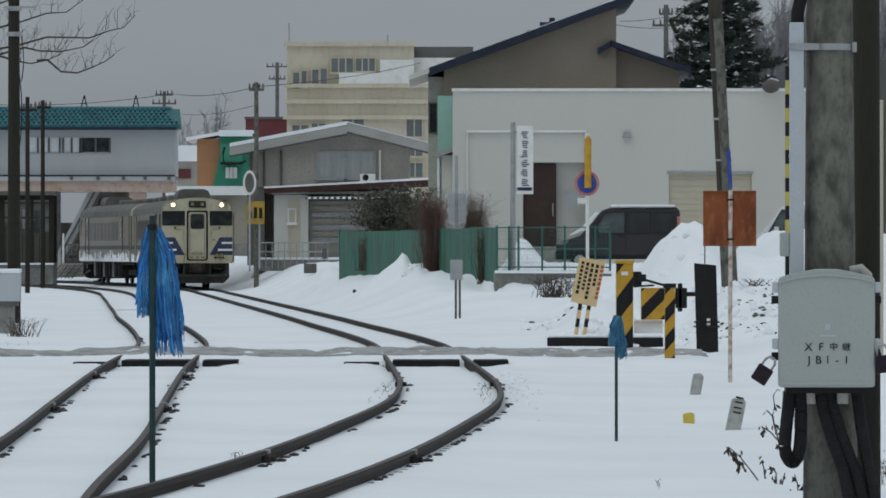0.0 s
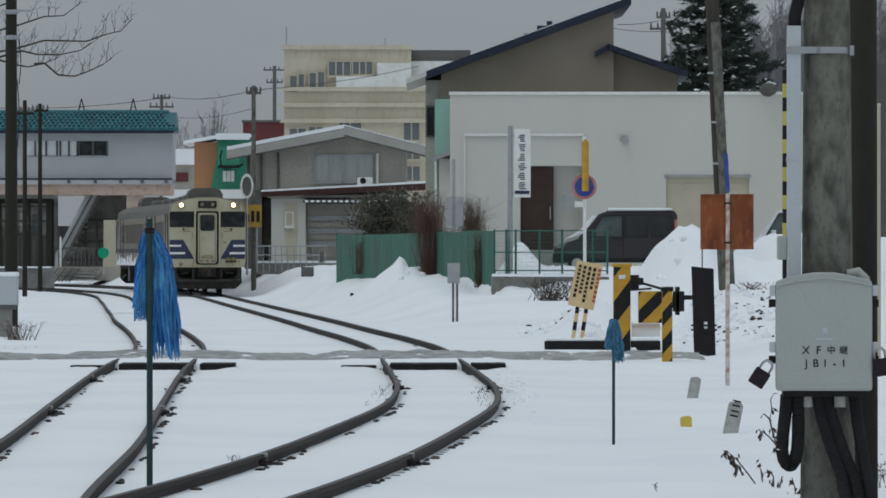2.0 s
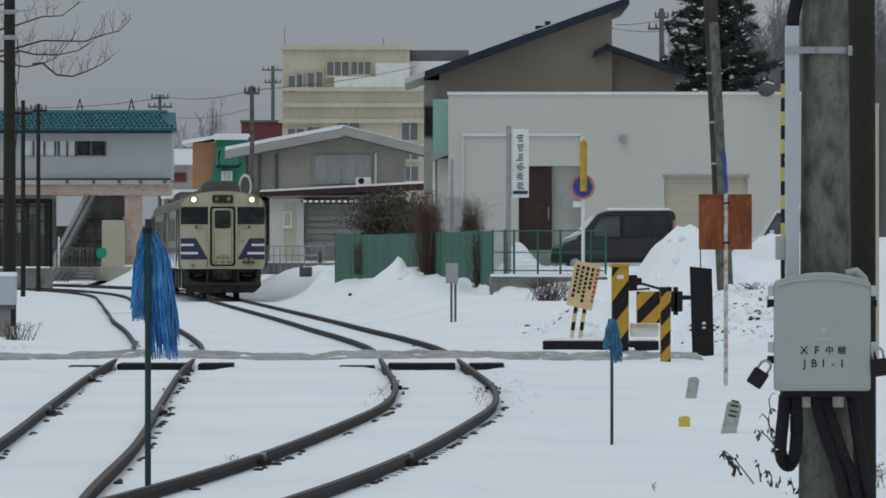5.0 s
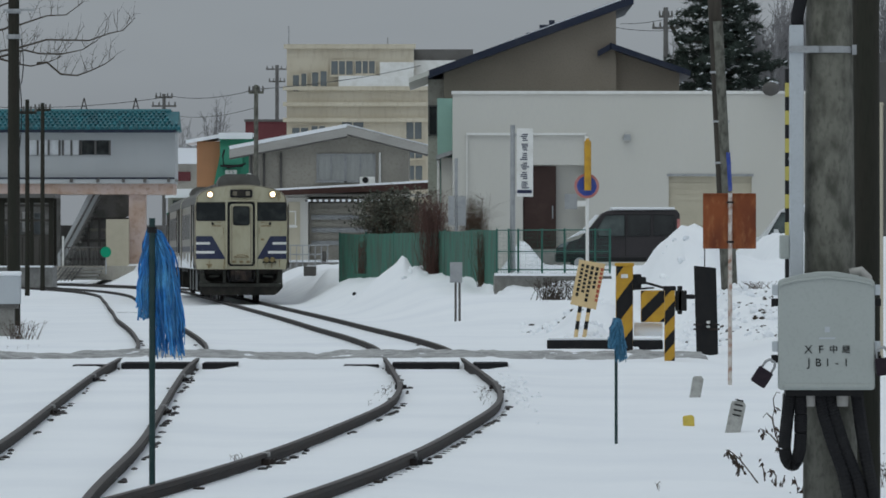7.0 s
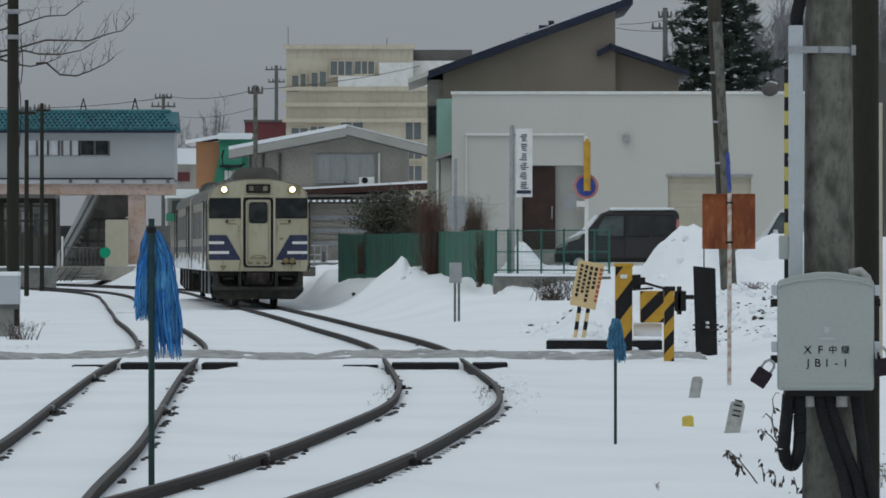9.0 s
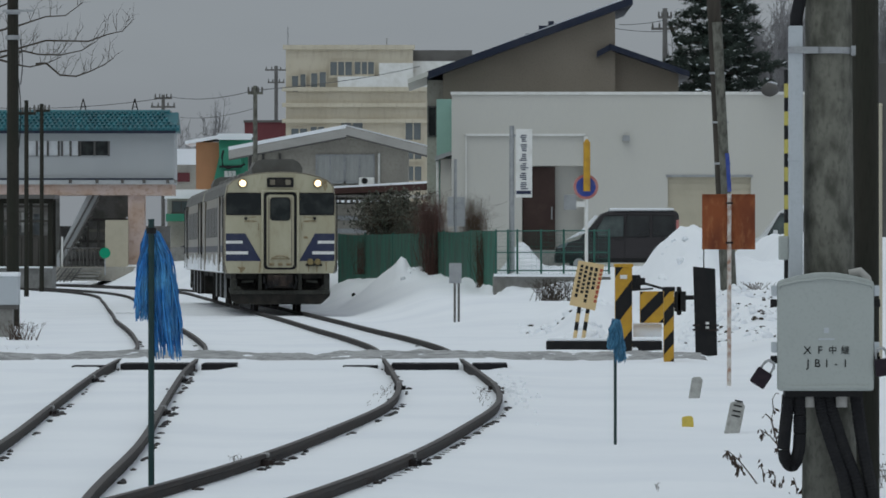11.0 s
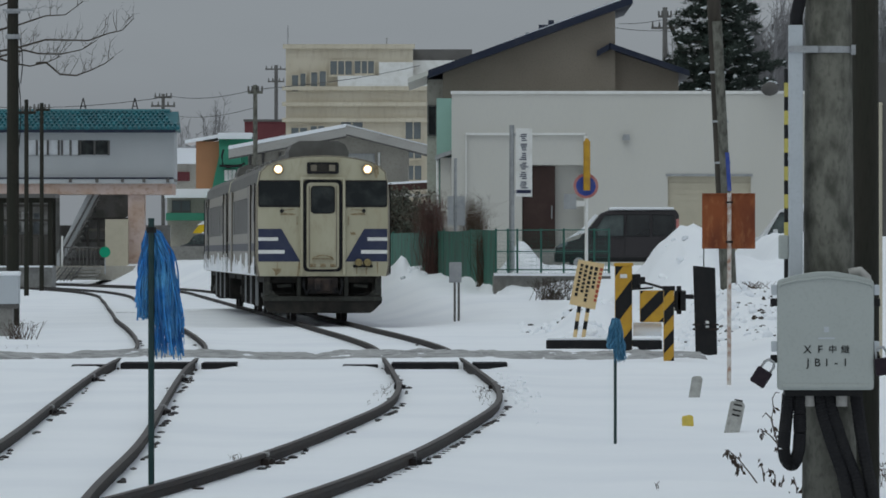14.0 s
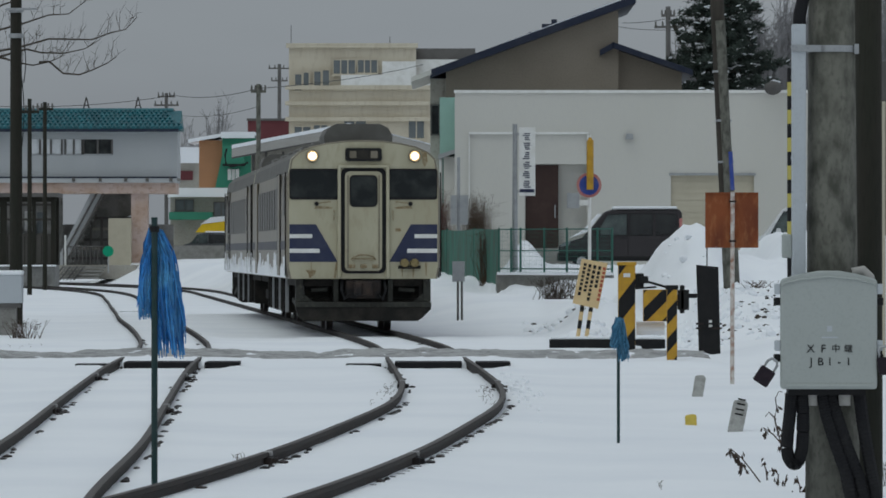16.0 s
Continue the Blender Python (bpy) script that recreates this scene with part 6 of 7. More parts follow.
def poles():
    street_pole(17, -60, 132, 0.15, "dark utility pole with a steel arm beside bare branches")
    p = bpy.data.objects["utility_pole"]
    part("steel_arm", boxm(-9.856, -9.165, 131.8, 131.86, 7.001, 7.051), GALV, p)
    for v in (22, 67):
        z = 1.62 + (450 - v) * 132 / 10500
        part("clamp", tube(BM(), (-9.642, 132, z - 0.05), (-9.642, 132, z + 0.05), 0.17, seg=12), GALV, p)
    for k, (u, v0, v1) in enumerate(((27, 140, 262), (30, 70, 150))):
        pts = [((u + 2 * math.sin(3 * q / 8) * 2 - 784) * 131.7 / 10500, 131.7, 1.62 + (450 - v0 - (v1 - v0) * q / 8) * 131.7 / 10500) for q in range(9)]
        part("hanging_cable", sweep(BM(), pts, 0.012, 5), BLACK, p)
    street_pole(41, 178, 225, 0.095, "thin dark pole with lamp heads by the side track", arms=((0.5, 0.35),))
    street_pole(68, 184, 252, 0.10, "thin dark pole with lamp heads by the side track", arms=((0.3, 0.35),))
    street_pole(446, 152, 236, 0.105, "grey utility pole by the house with a small transformer", arms=((0.3, 0.3),), material=POLECON)
    # Far poles are greyer than the nearer ones, haze painted into their colour.
    street_pole(483, 117, 430, 0.16, "far utility pole with cross arms", arms=((0.3, 0.8), (1.2, 0.6)), base=1.0, material=GREYDARK)
    street_pole(1171, 15, 260, 0.13, "far utility pole behind the brown house", arms=((0.4, 0.3), (0.9, 0.6)), base=1.0, material=GREYDARK)
    street_pole(283, 168, 340, 0.12, "far pole top with insulators behind the footbridge", arms=((0.2, 0.5), (0.7, 0.7), (1.2, 0.5)), base=1.0, material=GREYDARK)
    g = thing("pole_stay", 10.099, 258, 1.0, "slanting stay pole behind the brown house", "pole")
    part("stay", tube(BM(), (11.205, 258, 8.254), (9.681, 258, 11.694), 0.09, seg=8), DARKPOLE, g)
    part("foot", tube(BM(), (11.205, 258, 1.0), (11.205, 258, 8.254), 0.09, seg=8), DARKPOLE, g)
    wire([(-27.154, 330, 9.854), (-15.306, 330, 10.357), (-7.597, 236, 8.138), (-0.754, 330, 12.243)], "black overhead cable crossing the sky")
    wire([(-15.672, 340, 9.521), (-7.597, 236, 7.419)], "thin overhead cable between poles", 0.012)
    wire([(7.33, 260, 11.525), (9.583, 260, 11.376), (11.787, 260, 11.228)], "thin overhead cable behind the brown house", 0.012)
    wire([(7.577, 260, 11.673), (9.583, 260, 11.871)], "short overhead cable at a pole", 0.012)
    # yellow and black striped mast just visible beside the near pole
    d = 100
    s = thing("striped_signal_mast", 5.752, d, 1.3, "yellow and black striped crossing signal mast", "signal mast")
    for i in range(12):
        z0 = 1.906 + i * 0.235
        part("mast_band", tube(BM(), (5.752, d, z0), (5.752, d, z0 + 0.235), 0.06, seg=12), PALEYELLOW if i % 2 == 0 else BLACK, s)
    part("mast_foot", tube(BM(), (5.752, d, 0.6), (5.752, d, 1.906), 0.06, seg=12), BLACK, s)
    # dark board at the margin on its own post
    d = 75
    s = thing("dark_board", 5.629, d, 0.3, "dark grey board on a cream post", "sign")
    part("board", boxm(5.471, 5.971, d + 0.05, d + 0.1, 1.834, 4.034), GREYDARK, s)
    part("post", tube(BM(), (5.479, d, 0.0), (5.479, d, 3.491), 0.035, seg=10), SHUTTER, s, "cream post")
    part("post_top", tube(BM(), (5.479, d, 3.491), (5.479, d, 3.527), 0.045, 0.03, seg=10), SHUTTER, s)


# ---- the near pole with its relay box ----
def near_pole():
    d = 36.45
    p = thing("concrete_pole", 2.347, d, -0.3, "weathered concrete pole carrying a relay box and cables", "utility pole")
    part("shaft", tube(BM(), (2.354, d, -0.3), (2.347, d, 3.388), 0.172, 0.140, seg=40), POLECON, p, "stained grey concrete shaft", smooth=True)
    part("clamp_box", boxm(2.038, 2.097, d - 0.14, d - 0.04, 1.585, 1.731, bevel=0.01), GREYBOX, p, "small grey clamp box")
    duct = part("cable_duct", boxm(2.097, 2.181, d - 0.16, d - 0.06, 1.464, 3.017, bevel=0.008), PIPEGREY, p, "pale grey cable duct")
    part("duct_joint", boxm(2.094, 2.184, d - 0.165, d - 0.055, 2.192, 2.209), PIPEGREY, duct)
    bm = BM()
    sweep(bm, [(2.142, d - 0.10, 2.972), (2.146, d - 0.10, 3.076), (2.167, d - 0.11, 3.18), (2.177, d - 0.12, 3.319)], 0.04, 10)
    part("duct_cable", bm, RUBBER, p, "black cable entering the duct", smooth=True)
    for z in (2.868,):
        bm = BM()
        tube(bm, (2.347, d, z - 0.02), (2.347, d, z + 0.02), 0.150, seg=40)
        part("steel_band", bm, GALV, p, "bright steel strap")
        part("band_strap", boxm(2.09, 2.274, d - 0.172, d - 0.155, z - 0.02, z + 0.02), GALV, p)
        part("band_screw", boxm(2.482, 2.51, d - 0.08, d - 0.03, z - 0.03, z + 0.03), GALV, p)
    # relay box: back tub, lid with arched top, hinges and latches
    x0, x1, z0, z1 = 2.009, 2.595, 0.79, 1.497
    tub = part("box_tub", boxm(x0 + 0.01, x1 - 0.005, d - 0.40, d - 0.20, z0 + 0.01, z1 - 0.045, bevel=0.02), GREYBOX, p, "light grey relay box")
    bm = BM()
    mid = (x0 + x1) / 2
    prism(bm, [(x0 + 0.012, z0), (x1 - 0.012, z0), (x1, z0 + 0.012), (x1, z1 - 0.05), (x1 - 0.015, z1 - 0.036), (x1 - 0.12, z1 - 0.008), (mid + 0.06, z1 + 0.012), (mid - 0.06, z1 + 0.012),
               (x0 + 0.12, z1 - 0.008), (x0 + 0.015, z1 - 0.036), (x0, z1 - 0.05), (x0, z0 + 0.012)], "y", d - 0.46, d - 0.40)
    bmesh.ops.bevel(bm, geom=list(bm.edges), offset=0.012, segments=3, affect="EDGES", profile=0.6)
    lid = part("box_lid", bm, GREYBOX, tub, "light grey moulded lid", smooth=False)
    lip = [(x0 + 0.012, d - 0.462, z1 - 0.085), (x0 + 0.02, d - 0.462, z1 - 0.066), (x0 + 0.12, d - 0.463, z1 - 0.042), (mid, d - 0.463, z1 - 0.024),
           (x1 - 0.12, d - 0.463, z1 - 0.042), (x1 - 0.02, d - 0.462, z1 - 0.066), (x1 - 0.012, d - 0.462, z1 - 0.085)]
    part("lid_lip", sweep(BM(), lip, 0.007, 8), GREYBOX, lid, smooth=True)
    part("lid_skirt", boxm(x0 + 0.03, x1 - 0.03, d - 0.468, d - 0.455, z0 + 0.012, z0 + 0.034, bevel=0.006), GREYBOX, lid)
    part("back_plate", boxm(2.181, 2.455, d - 0.20, d - 0.12, z0 + 0.1, z1 - 0.1), GALV, tub)
    cap = BM()
    sweep(cap, [(2.455, d - 0.3, 1.497), (2.52, d - 0.3, 1.512), (2.562, d - 0.3, 1.47), (2.568, d - 0.3, 1.40)], 0.03, 10)
    part("top_conduit", cap, PALEBOARD, tub, "short grey conduit elbow", smooth=True)
    for x, s in ((x0, -1), (x1, 1)):
        for v in (515, 615):
            z = 1.62 + (450 - v) * 36 / 10500
            part("hinge", boxm(x, x + s * 0.035, d - 0.45, d - 0.38, z - 0.032, z + 0.032, bevel=0.008), PIPEGREY, tub)
        for v in (537, 637):
            z = 1.62 + (450 - v) * 36 / 10500
            part("latch", boxm(x, x + s * 0.04, d - 0.44, d - 0.39, z - 0.024, z + 0.024, bevel=0.006), BLACK, tub, "black latch")
    # faint moulded emblem on the lid
    part("moulding", boxm(2.256, 2.355, d - 0.463, d - 0.459, 1.099, 1.109), PIPEGREY, lid)
    part("moulding", boxm(2.29, 2.321, d - 0.463, d - 0.459, 1.14, 1.174), PIPEGREY, lid)

    def padlock(x, z, lean, name="padlock"):
        ob = new(name, mesh_of(name, boxm(-0.05, 0.05, -0.02, 0.02, -0.062, 0.045, bevel=0.012), LOCKBLACK))
        ob.location, ob.rotation_euler = (x, d - 0.47, z), (0, radians(lean), 0)
        tagged(ob, "old dark padlock hanging from a relay box latch", "padlock")
        bm = BM()
        sweep(bm, [(-0.032, 0, 0.03), (-0.032, 0, 0.085), (-0.018, 0, 0.108), (0.018, 0, 0.108), (0.032, 0, 0.085), (0.032, 0, 0.03)], 0.009, 8)
        sh = new("shackle", mesh_of("shackle", bm, GALV, smooth=True))
        sh.parent = ob
        ob.parent = None
        return ob
    padlock(1.913, 0.876, 33)
    padlock(2.647, 0.941, -8)
    # black cable loops below
    part("gland_plate", boxm(2.057, 2.53, d - 0.40, d - 0.22, 0.753, 0.79), BLACK, tub)
    loops = [
        [(1392, 700), (1389, 735), (1385, 770), (1383, 798), (1386, 814), (1392, 824), (1399, 826), (1405, 818), (1410, 800), (1412, 770), (1412, 735), (1411, 700)],
        [(1446, 700), (1454, 740), (1470, 790), (1488, 840), (1500, 900)],
        [(1462, 700), (1472, 740), (1492, 800), (1512, 850), (1524, 900)],
        [(1512, 700), (1520, 760), (1530, 820), (1540, 870), (1544, 900)],
    ]
    for k, path in enumerate(loops):
        pts = []
        for (ua, va), (ub, vb) in zip(path, path[1:]):
            for j in range(16):
                t = j / 16
                pts.append(((ua + (ub - ua) * t - 784) * 36 / 10500, d - 0.32 + 0.04 * k * (0.3), 1.62 + (450 - va - (vb - va) * t) * 36 / 10500))
        radii = [0.040 + (0.0016 if j % 2 else -0.0016) for j in range(len(pts))]
        part("corrugated_hose", sweep(BM(), pts, radii, 10), RUBBER, p, "black corrugated hose")
    for u in (1390, 1428, 1486):
        x = (u - 784) * 36 / 10500
        part("conduit_stub", tube(BM(), (x, d - 0.31, 0.687), (x, d - 0.31, 0.763), 0.036, seg=14), PALEBOARD, tub)
    # lettering on the lid
    letters = [(c, 1423 + 22.3 * i, 621, 0.068 if i < 2 else 0.054) for i, c in enumerate("XF中継")]
    letters += [(c, 1424 + 16.5 * i, 644, 0.068) for i, c in enumerate("JB1-1")]
    for text, u, v, size in letters:
        cu = bpy.data.curves.new("lettering", "FONT")
        cu.body, cu.size, cu.align_x, cu.align_y, cu.space_character, cu.extrude = text, size, "CENTER", "CENTER", 1.0, 0.0015
        tmp = bpy.data.objects.new("tmp", cu)
        me = bpy.data.meshes.new_from_object(tmp)
        bpy.data.objects.remove(tmp)
        me.materials.clear()
        me.materials.append(BLACK)
        ob = new("lettering", me)
        ob.parent = lid
        o = p.location
        ob.location = ((u - 784) * 36 / 10500 - o.x, d - 0.4625 - o.y, 1.62 + (450 - v) * 36 / 10500 - o.z)
        ob.rotation_euler = (radians(90), 0, 0)
        tagged(ob, "black stencilled lettering")
    dp = thing("dark_wooden_pole", 2.65, 37.3, -0.3, "dark stained pole standing close behind the concrete pole", "pole")
    part("shaft", tube(BM(), (2.65, 37.3, -0.3), (2.629, 37.3, 3.432), 0.075, 0.088, seg=24), DARKPOLE, dp, smooth=True)


# ---- streamer stakes ----
TUFTS = []


def streamer_stake(u, base, d, top, spread_l, spread_r, length, material, n, label, r, seed):
    x = (u - 784) * d / 10500
    zt = 1.62 + (450 - top) * d / 10500
    s = thing("streamer_stake", x, d, 0.0, label, "marker stake", group="streamer stakes")
    part("stake", tube(BM(), (x, d, -0.15), (x, d, zt), r, seg=10), mat("dark_green_stake", (0.02, 0.045, 0.045), 0.5, second=(0.05, 0.07, 0.07), scale=9), s, "dark green metal stake")
    rng = random.Random(seed)
    bm = BM()
    for i in range(n):
        side = rng.uniform(-1, 1)
        out = (spread_r if side > 0 else spread_l) * abs(side) ** 0.8
        L = length * rng.uniform(0.45, 1.0) ** 0.5 * ((0.70 if side < 0 else 1.0))
        w = rng.uniform(0.0028, 0.0065) * (1.0 if length > 0.6 else 0.8)
        ys = rng.uniform(-0.01, 0.12)
        z0 = (zt - 0.07 if length > 0.6 else zt - 0.005) - rng.uniform(0.0, 0.05 * length)
        prev = None
        wob, ph = rng.uniform(0.005, 0.022), rng.uniform(0, 6)
        for k in range(13):
            t = k / 12
            flare = out * (1 - (1 - min(1, t * 3.2)) ** 2) * (0.62 + 0.62 * t)
            px = x + flare + wob * math.sin(ph + t * 7)
            py = d + ys * min(1, t * 5) + wob * math.cos(ph + t * 5) + (0.025 if length > 0.6 else -0.07)
            pz = z0 + 0.035 * math.sin(min(1, t * 6) * math.pi) - L * t
            ww = w * (1.0 if t < 0.7 else 1.25 - 0.75 * (t - 0.4))
            a = rng.uniform(-0.6, 0.6)
            ring = [bm.verts.new((px - ww * math.cos(a), py - ww * math.sin(a), pz)), bm.verts.new((px + ww * math.cos(a), py + ww * math.sin(a), pz)),
                    bm.verts.new((px, py + 0.004, pz))]
            if prev:
                for q in range(3):
                    bm.faces.new((prev[q], prev[(q + 1) % 3], ring[(q + 1) % 3], ring[q]))
            prev = ring
    tuft = part("streamer_tuft", bm, material, s, "tuft of hanging plastic strips")
    tuft["kind"] = "stuff"
    TUFTS.append(tuft)
    part("tie", tube(BM(), (x, d, zt - 0.10), (x, d, zt - 0.06), r * 1.6, seg=10), BLACK, s)


# ---- plants ----
def twig_bush(name, label, u, d, width, height, z, material, n, seed, upright=0.5, leaf=None, thick=0.006, category="shrub", leaf_size=0.035):
    x = (u - 784) * d / 10500
    s = thing(name, x, d, z, label, category)
    rng = random.Random(seed)
    bm = BM()
    leaves = BM()
    for i in range(n):
        a = rng.uniform(0, 2 * math.pi)
        lean = rng.uniform(0, 1) * (1 - upright)
        base = (x + rng.gauss(0, width * 0.22), d + rng.gauss(0, width * 0.2), z - 0.05)
        h = height * rng.uniform(0.55, 1.0)
        tip = (base[0] + math.cos(a) * lean * h + rng.gauss(0, width * 0.16), base[1] + math.sin(a) * lean * h, z + h)
        mid = tuple((p + q) / 2 + rng.gauss(0, 0.05 * height) for p, q in zip(base, tip))
        sweep(bm, [base, mid, tip], [thick, thick * 0.7, thick * 0.3], 4)
        for k in range(4):
            t = rng.uniform(0.35, 0.95)
            p = Vector(mid).lerp(Vector(tip), t)
            q = p + Vector((rng.gauss(0, 0.16), rng.gauss(0, 0.1), rng.uniform(0.0, 0.2))) * height * 0.7
            sweep(bm, [p, q], [thick * 0.5, thick * 0.2], 3)
            if leaf:
                for _ in range(10 if leaf_size > 0.02 else 4):
                    c = p.lerp(q, rng.uniform(0, 1)) + Vector((rng.gauss(0, 0.05), rng.gauss(0, 0.05), rng.gauss(0, 0.05)))
                    e = Vector((rng.gauss(0, 1), rng.gauss(0, 1), rng.gauss(0, 1))).normalized()
                    f = e.orthogonal().normalized()
                    r = leaf_size * rng.uniform(0.6, 1.4)
                    vs = [leaves.verts.new(c + e * r), leaves.verts.new(c + f * r * 0.5), leaves.verts.new(c - e * r), leaves.verts.new(c - f * r * 0.5)]
                    leaves.faces.new(vs)
    part("twig_mass", bm, material, s)["kind"] = "stuff"
    if leaf:
        part("foliage", leaves, leaf, s)
    else:
        leaves.free()


def bare_tree():
    """Bare limbs reaching in over the side track; the trunk stands outside the view."""
    d = 150
    t = thing("bare_tree", -12.486, d, 0.0, "leafless dark tree with drooping limbs", "tree")
    part("trunk", sweep(BM(), [(-12.486, d, -0.2), (-12.457, d, 3.0), (-12.4, d, 7.191), (-12.2, d, 9.763)], [0.28, 0.22, 0.17, 0.10], 12), BARK, t, smooth=True)
    limbs = [
        [(-84, 70), (-20, 58), (25, 45), (75, 30), (110, 28), (140, 5)],
        [(-86, 100), (-30, 95), (25, 88), (75, 72), (150, 73), (185, 60), (210, 55), (231, 33)],
        [(-86, 115), (-10, 104), (35, 90), (60, 96), (100, 97), (140, 90), (165, 74)],
        [(-86, 90), (0, 108), (22, 115), (45, 118), (75, 112), (102, 100)],
        [(60, 114), (75, 112), (100, 133), (130, 136), (155, 127), (180, 115), (196, 104)],
        [(-80, 30), (-20, 15), (20, 2), (60, -20)],
    ]
    rng = random.Random(11)
    twigs = BM()
    for limb in limbs:
        pts = [Vector(((u - 784) * d / 10500, d + 0.4 * rng.uniform(-1, 1), 1.62 + (450 - v) * d / 10500)) for u, v in limb]
        n = len(pts)
        part("limb", sweep(BM(), pts, [0.028 * (1 - 0.85 * k / (n - 1)) + 0.005 for k in range(n)], 7), BARK, t, smooth=True)
        for a, b in zip(pts[1:], pts[2:]):
            for _ in range(3):
                p = a.lerp(b, rng.random())
                q = p + Vector((rng.uniform(-0.12, 0.3), rng.uniform(-0.3, 0.3), rng.uniform(0.1, 0.5)))
                r = q + Vector((rng.uniform(-0.1, 0.2), rng.uniform(-0.1, 0.1), rng.uniform(0.05, 0.35)))
                sweep(twigs, [p, q, r], [0.007, 0.0045, 0.002], 4)
                for _ in range(2):
                    m = p.lerp(q, rng.uniform(0.4, 1))
                    sweep(twigs, [m, m + Vector((rng.uniform(-0.2, 0.2), 0, rng.uniform(0.0, 0.25)))], [0.005, 0.002], 3)
    part("twig_mass", twigs, BARK, t)["kind"] = "stuff"


def conifer(u, d, top, base_v, half_px, seed, label):
    x = (u - 784) * d / 10500
    zt = 1.62 + (450 - top) * d / 10500
    t = thing("pine_tree", x, d, 1.0, label, "tree")
    part("trunk", tube(BM(), (x, d, 0.8), (x, d, zt), 0.30, 0.05, seg=12), BARK, t)
    rng = random.Random(seed)
    nv, nf = [], []
    boughs, snow = BM(), BM()
    H = zt - 2.0
    half = half_px * d / 10500
    z = 3.0
    while z < zt - 0.6:
        f = (z - 2.5) / (H - 0.8)
        whorl = half * (1.05 - 0.9 * f)
        turn = rng.uniform(0, 6.28)
        count = 9
        for b in range(count):
            a = turn + 2 * math.pi * b / count + rng.uniform(-0.3, 0.3)
            L = whorl * rng.uniform(0.6, 1.18)
            z0 = z + rng.uniform(-0.22, 0.22)
            way = Vector((math.cos(a), math.sin(a), 0))
            across = Vector((-way.y, way.x, 0))
            drop = rng.uniform(0.05, 0.22)

            def on_bough(q):
                return Vector((x, d, z0)) + way * L * q + Vector((0, 0, L * (0.16 * q - drop * 2.2 * q * (1 - 0.55 * q))))
            sweep(boughs, [on_bough(q) for q in (0, 0.35, 0.7, 1.0)], [0.05, 0.04, 0.025, 0.01], 4)
            for _ in range(int(30 * L) + 10):
                q = rng.uniform(0.22, 1.0) ** 0.8
                wide = 0.34 * L * (1.1 - q)
                c = on_bough(q) + across * rng.uniform(-wide, wide) + Vector((0, 0, rng.gauss(0.02, 0.10)))
                for _ in range(9):
                    e = Vector((rng.gauss(0, 1), rng.gauss(0, 1), rng.gauss(0.5, 0.6))).normalized()
                    g = e.orthogonal().normalized()
                    r = rng.uniform(0.12, 0.28)
                    k = len(nv)
                    nv += [c + g * 0.022, c + e * r, c - g * 0.022]
                    nf.append((k, k + 1, k + 2))
                if rng.random() < 0.06:
                    m = Matrix.Translation(c + Vector((0, 0, 0.09))) @ Matrix.Rotation(rng.uniform(-0.5, 0.5), 4, "Y") @ Matrix.Diagonal((rng.uniform(0.06, 0.17), 0.12, rng.uniform(0.02, 0.045), 1))
                    bmesh.ops.create_icosphere(snow, subdivisions=1, radius=1, matrix=m)
        z += rng.uniform(0.34, 0.52)
    part("bough", boughs, BARK, t, "dark boughs in whorls")["kind"] = "stuff"
    needle_mesh = bpy.data.meshes.new("crown")
    needle_mesh.from_pydata([v - t.location for v in nv], [], nf)
    needle_mesh.materials.append(PINE)
    crown = new("crown", needle_mesh)
    crown.parent = t
    tagged(crown, "dark green needle crown in layered boughs")
    part("crown_snow", snow, SNOW, crown, "patches of snow on the boughs")["kind"] = "stuff"


def bare_copse():
    """Grey leafless trees far behind the white building and the footbridge."""
    for u, d, top, spread_px, seed in ((1365, 280, 12, 55, 1), (1420, 285, -10, 60, 2), (1560, 280, -30, 60, 3), (372, 420, 180, 22, 4), (330, 420, 215, 26, 5), (1205, 270, 90, 26, 6)):
        x = (u - 784) * d / 10500
        zt = 1.62 + (450 - top) * d / 10500
        t = thing("bare_tree", x, d, 1.0, "grey leafless tree behind the buildings", "tree")
        part("trunk", tube(BM(), (x, d, 0.8), (x, d, 1 + (zt - 1) * 0.55), 0.16, 0.08, seg=8), BARK, t)
        rng = random.Random(seed)
        bm = BM()
        w = spread_px * d / 10500
        for i in range(300 if d < 300 else 40):
            s = rng.uniform(0.2, 0.6)
            p = Vector((x, d, 1 + (zt - 1) * s))
            a = rng.uniform(0, 6.28)
            q = p + Vector((math.cos(a) * w * rng.uniform(0.3, 0.8), math.sin(a) * w * 0.6, (zt - 1) * rng.uniform(0.08, 0.25)))
            r = q + Vector((math.cos(a) * w * 0.25, 0, (zt - p.z) * rng.uniform(0.2, 0.6)))
            sweep(bm, [p, q, r], [0.045, 0.028, 0.012], 4)
            for _ in range(9):
                m = q.lerp(r, rng.random())
                sweep(bm, [m, m + Vector((rng.uniform(-0.6, 0.6), 0, rng.uniform(0.1, 0.9)))], [0.018, 0.008], 3)
        part("crown", bm, FARTWIG, t, "fine grey twigs")


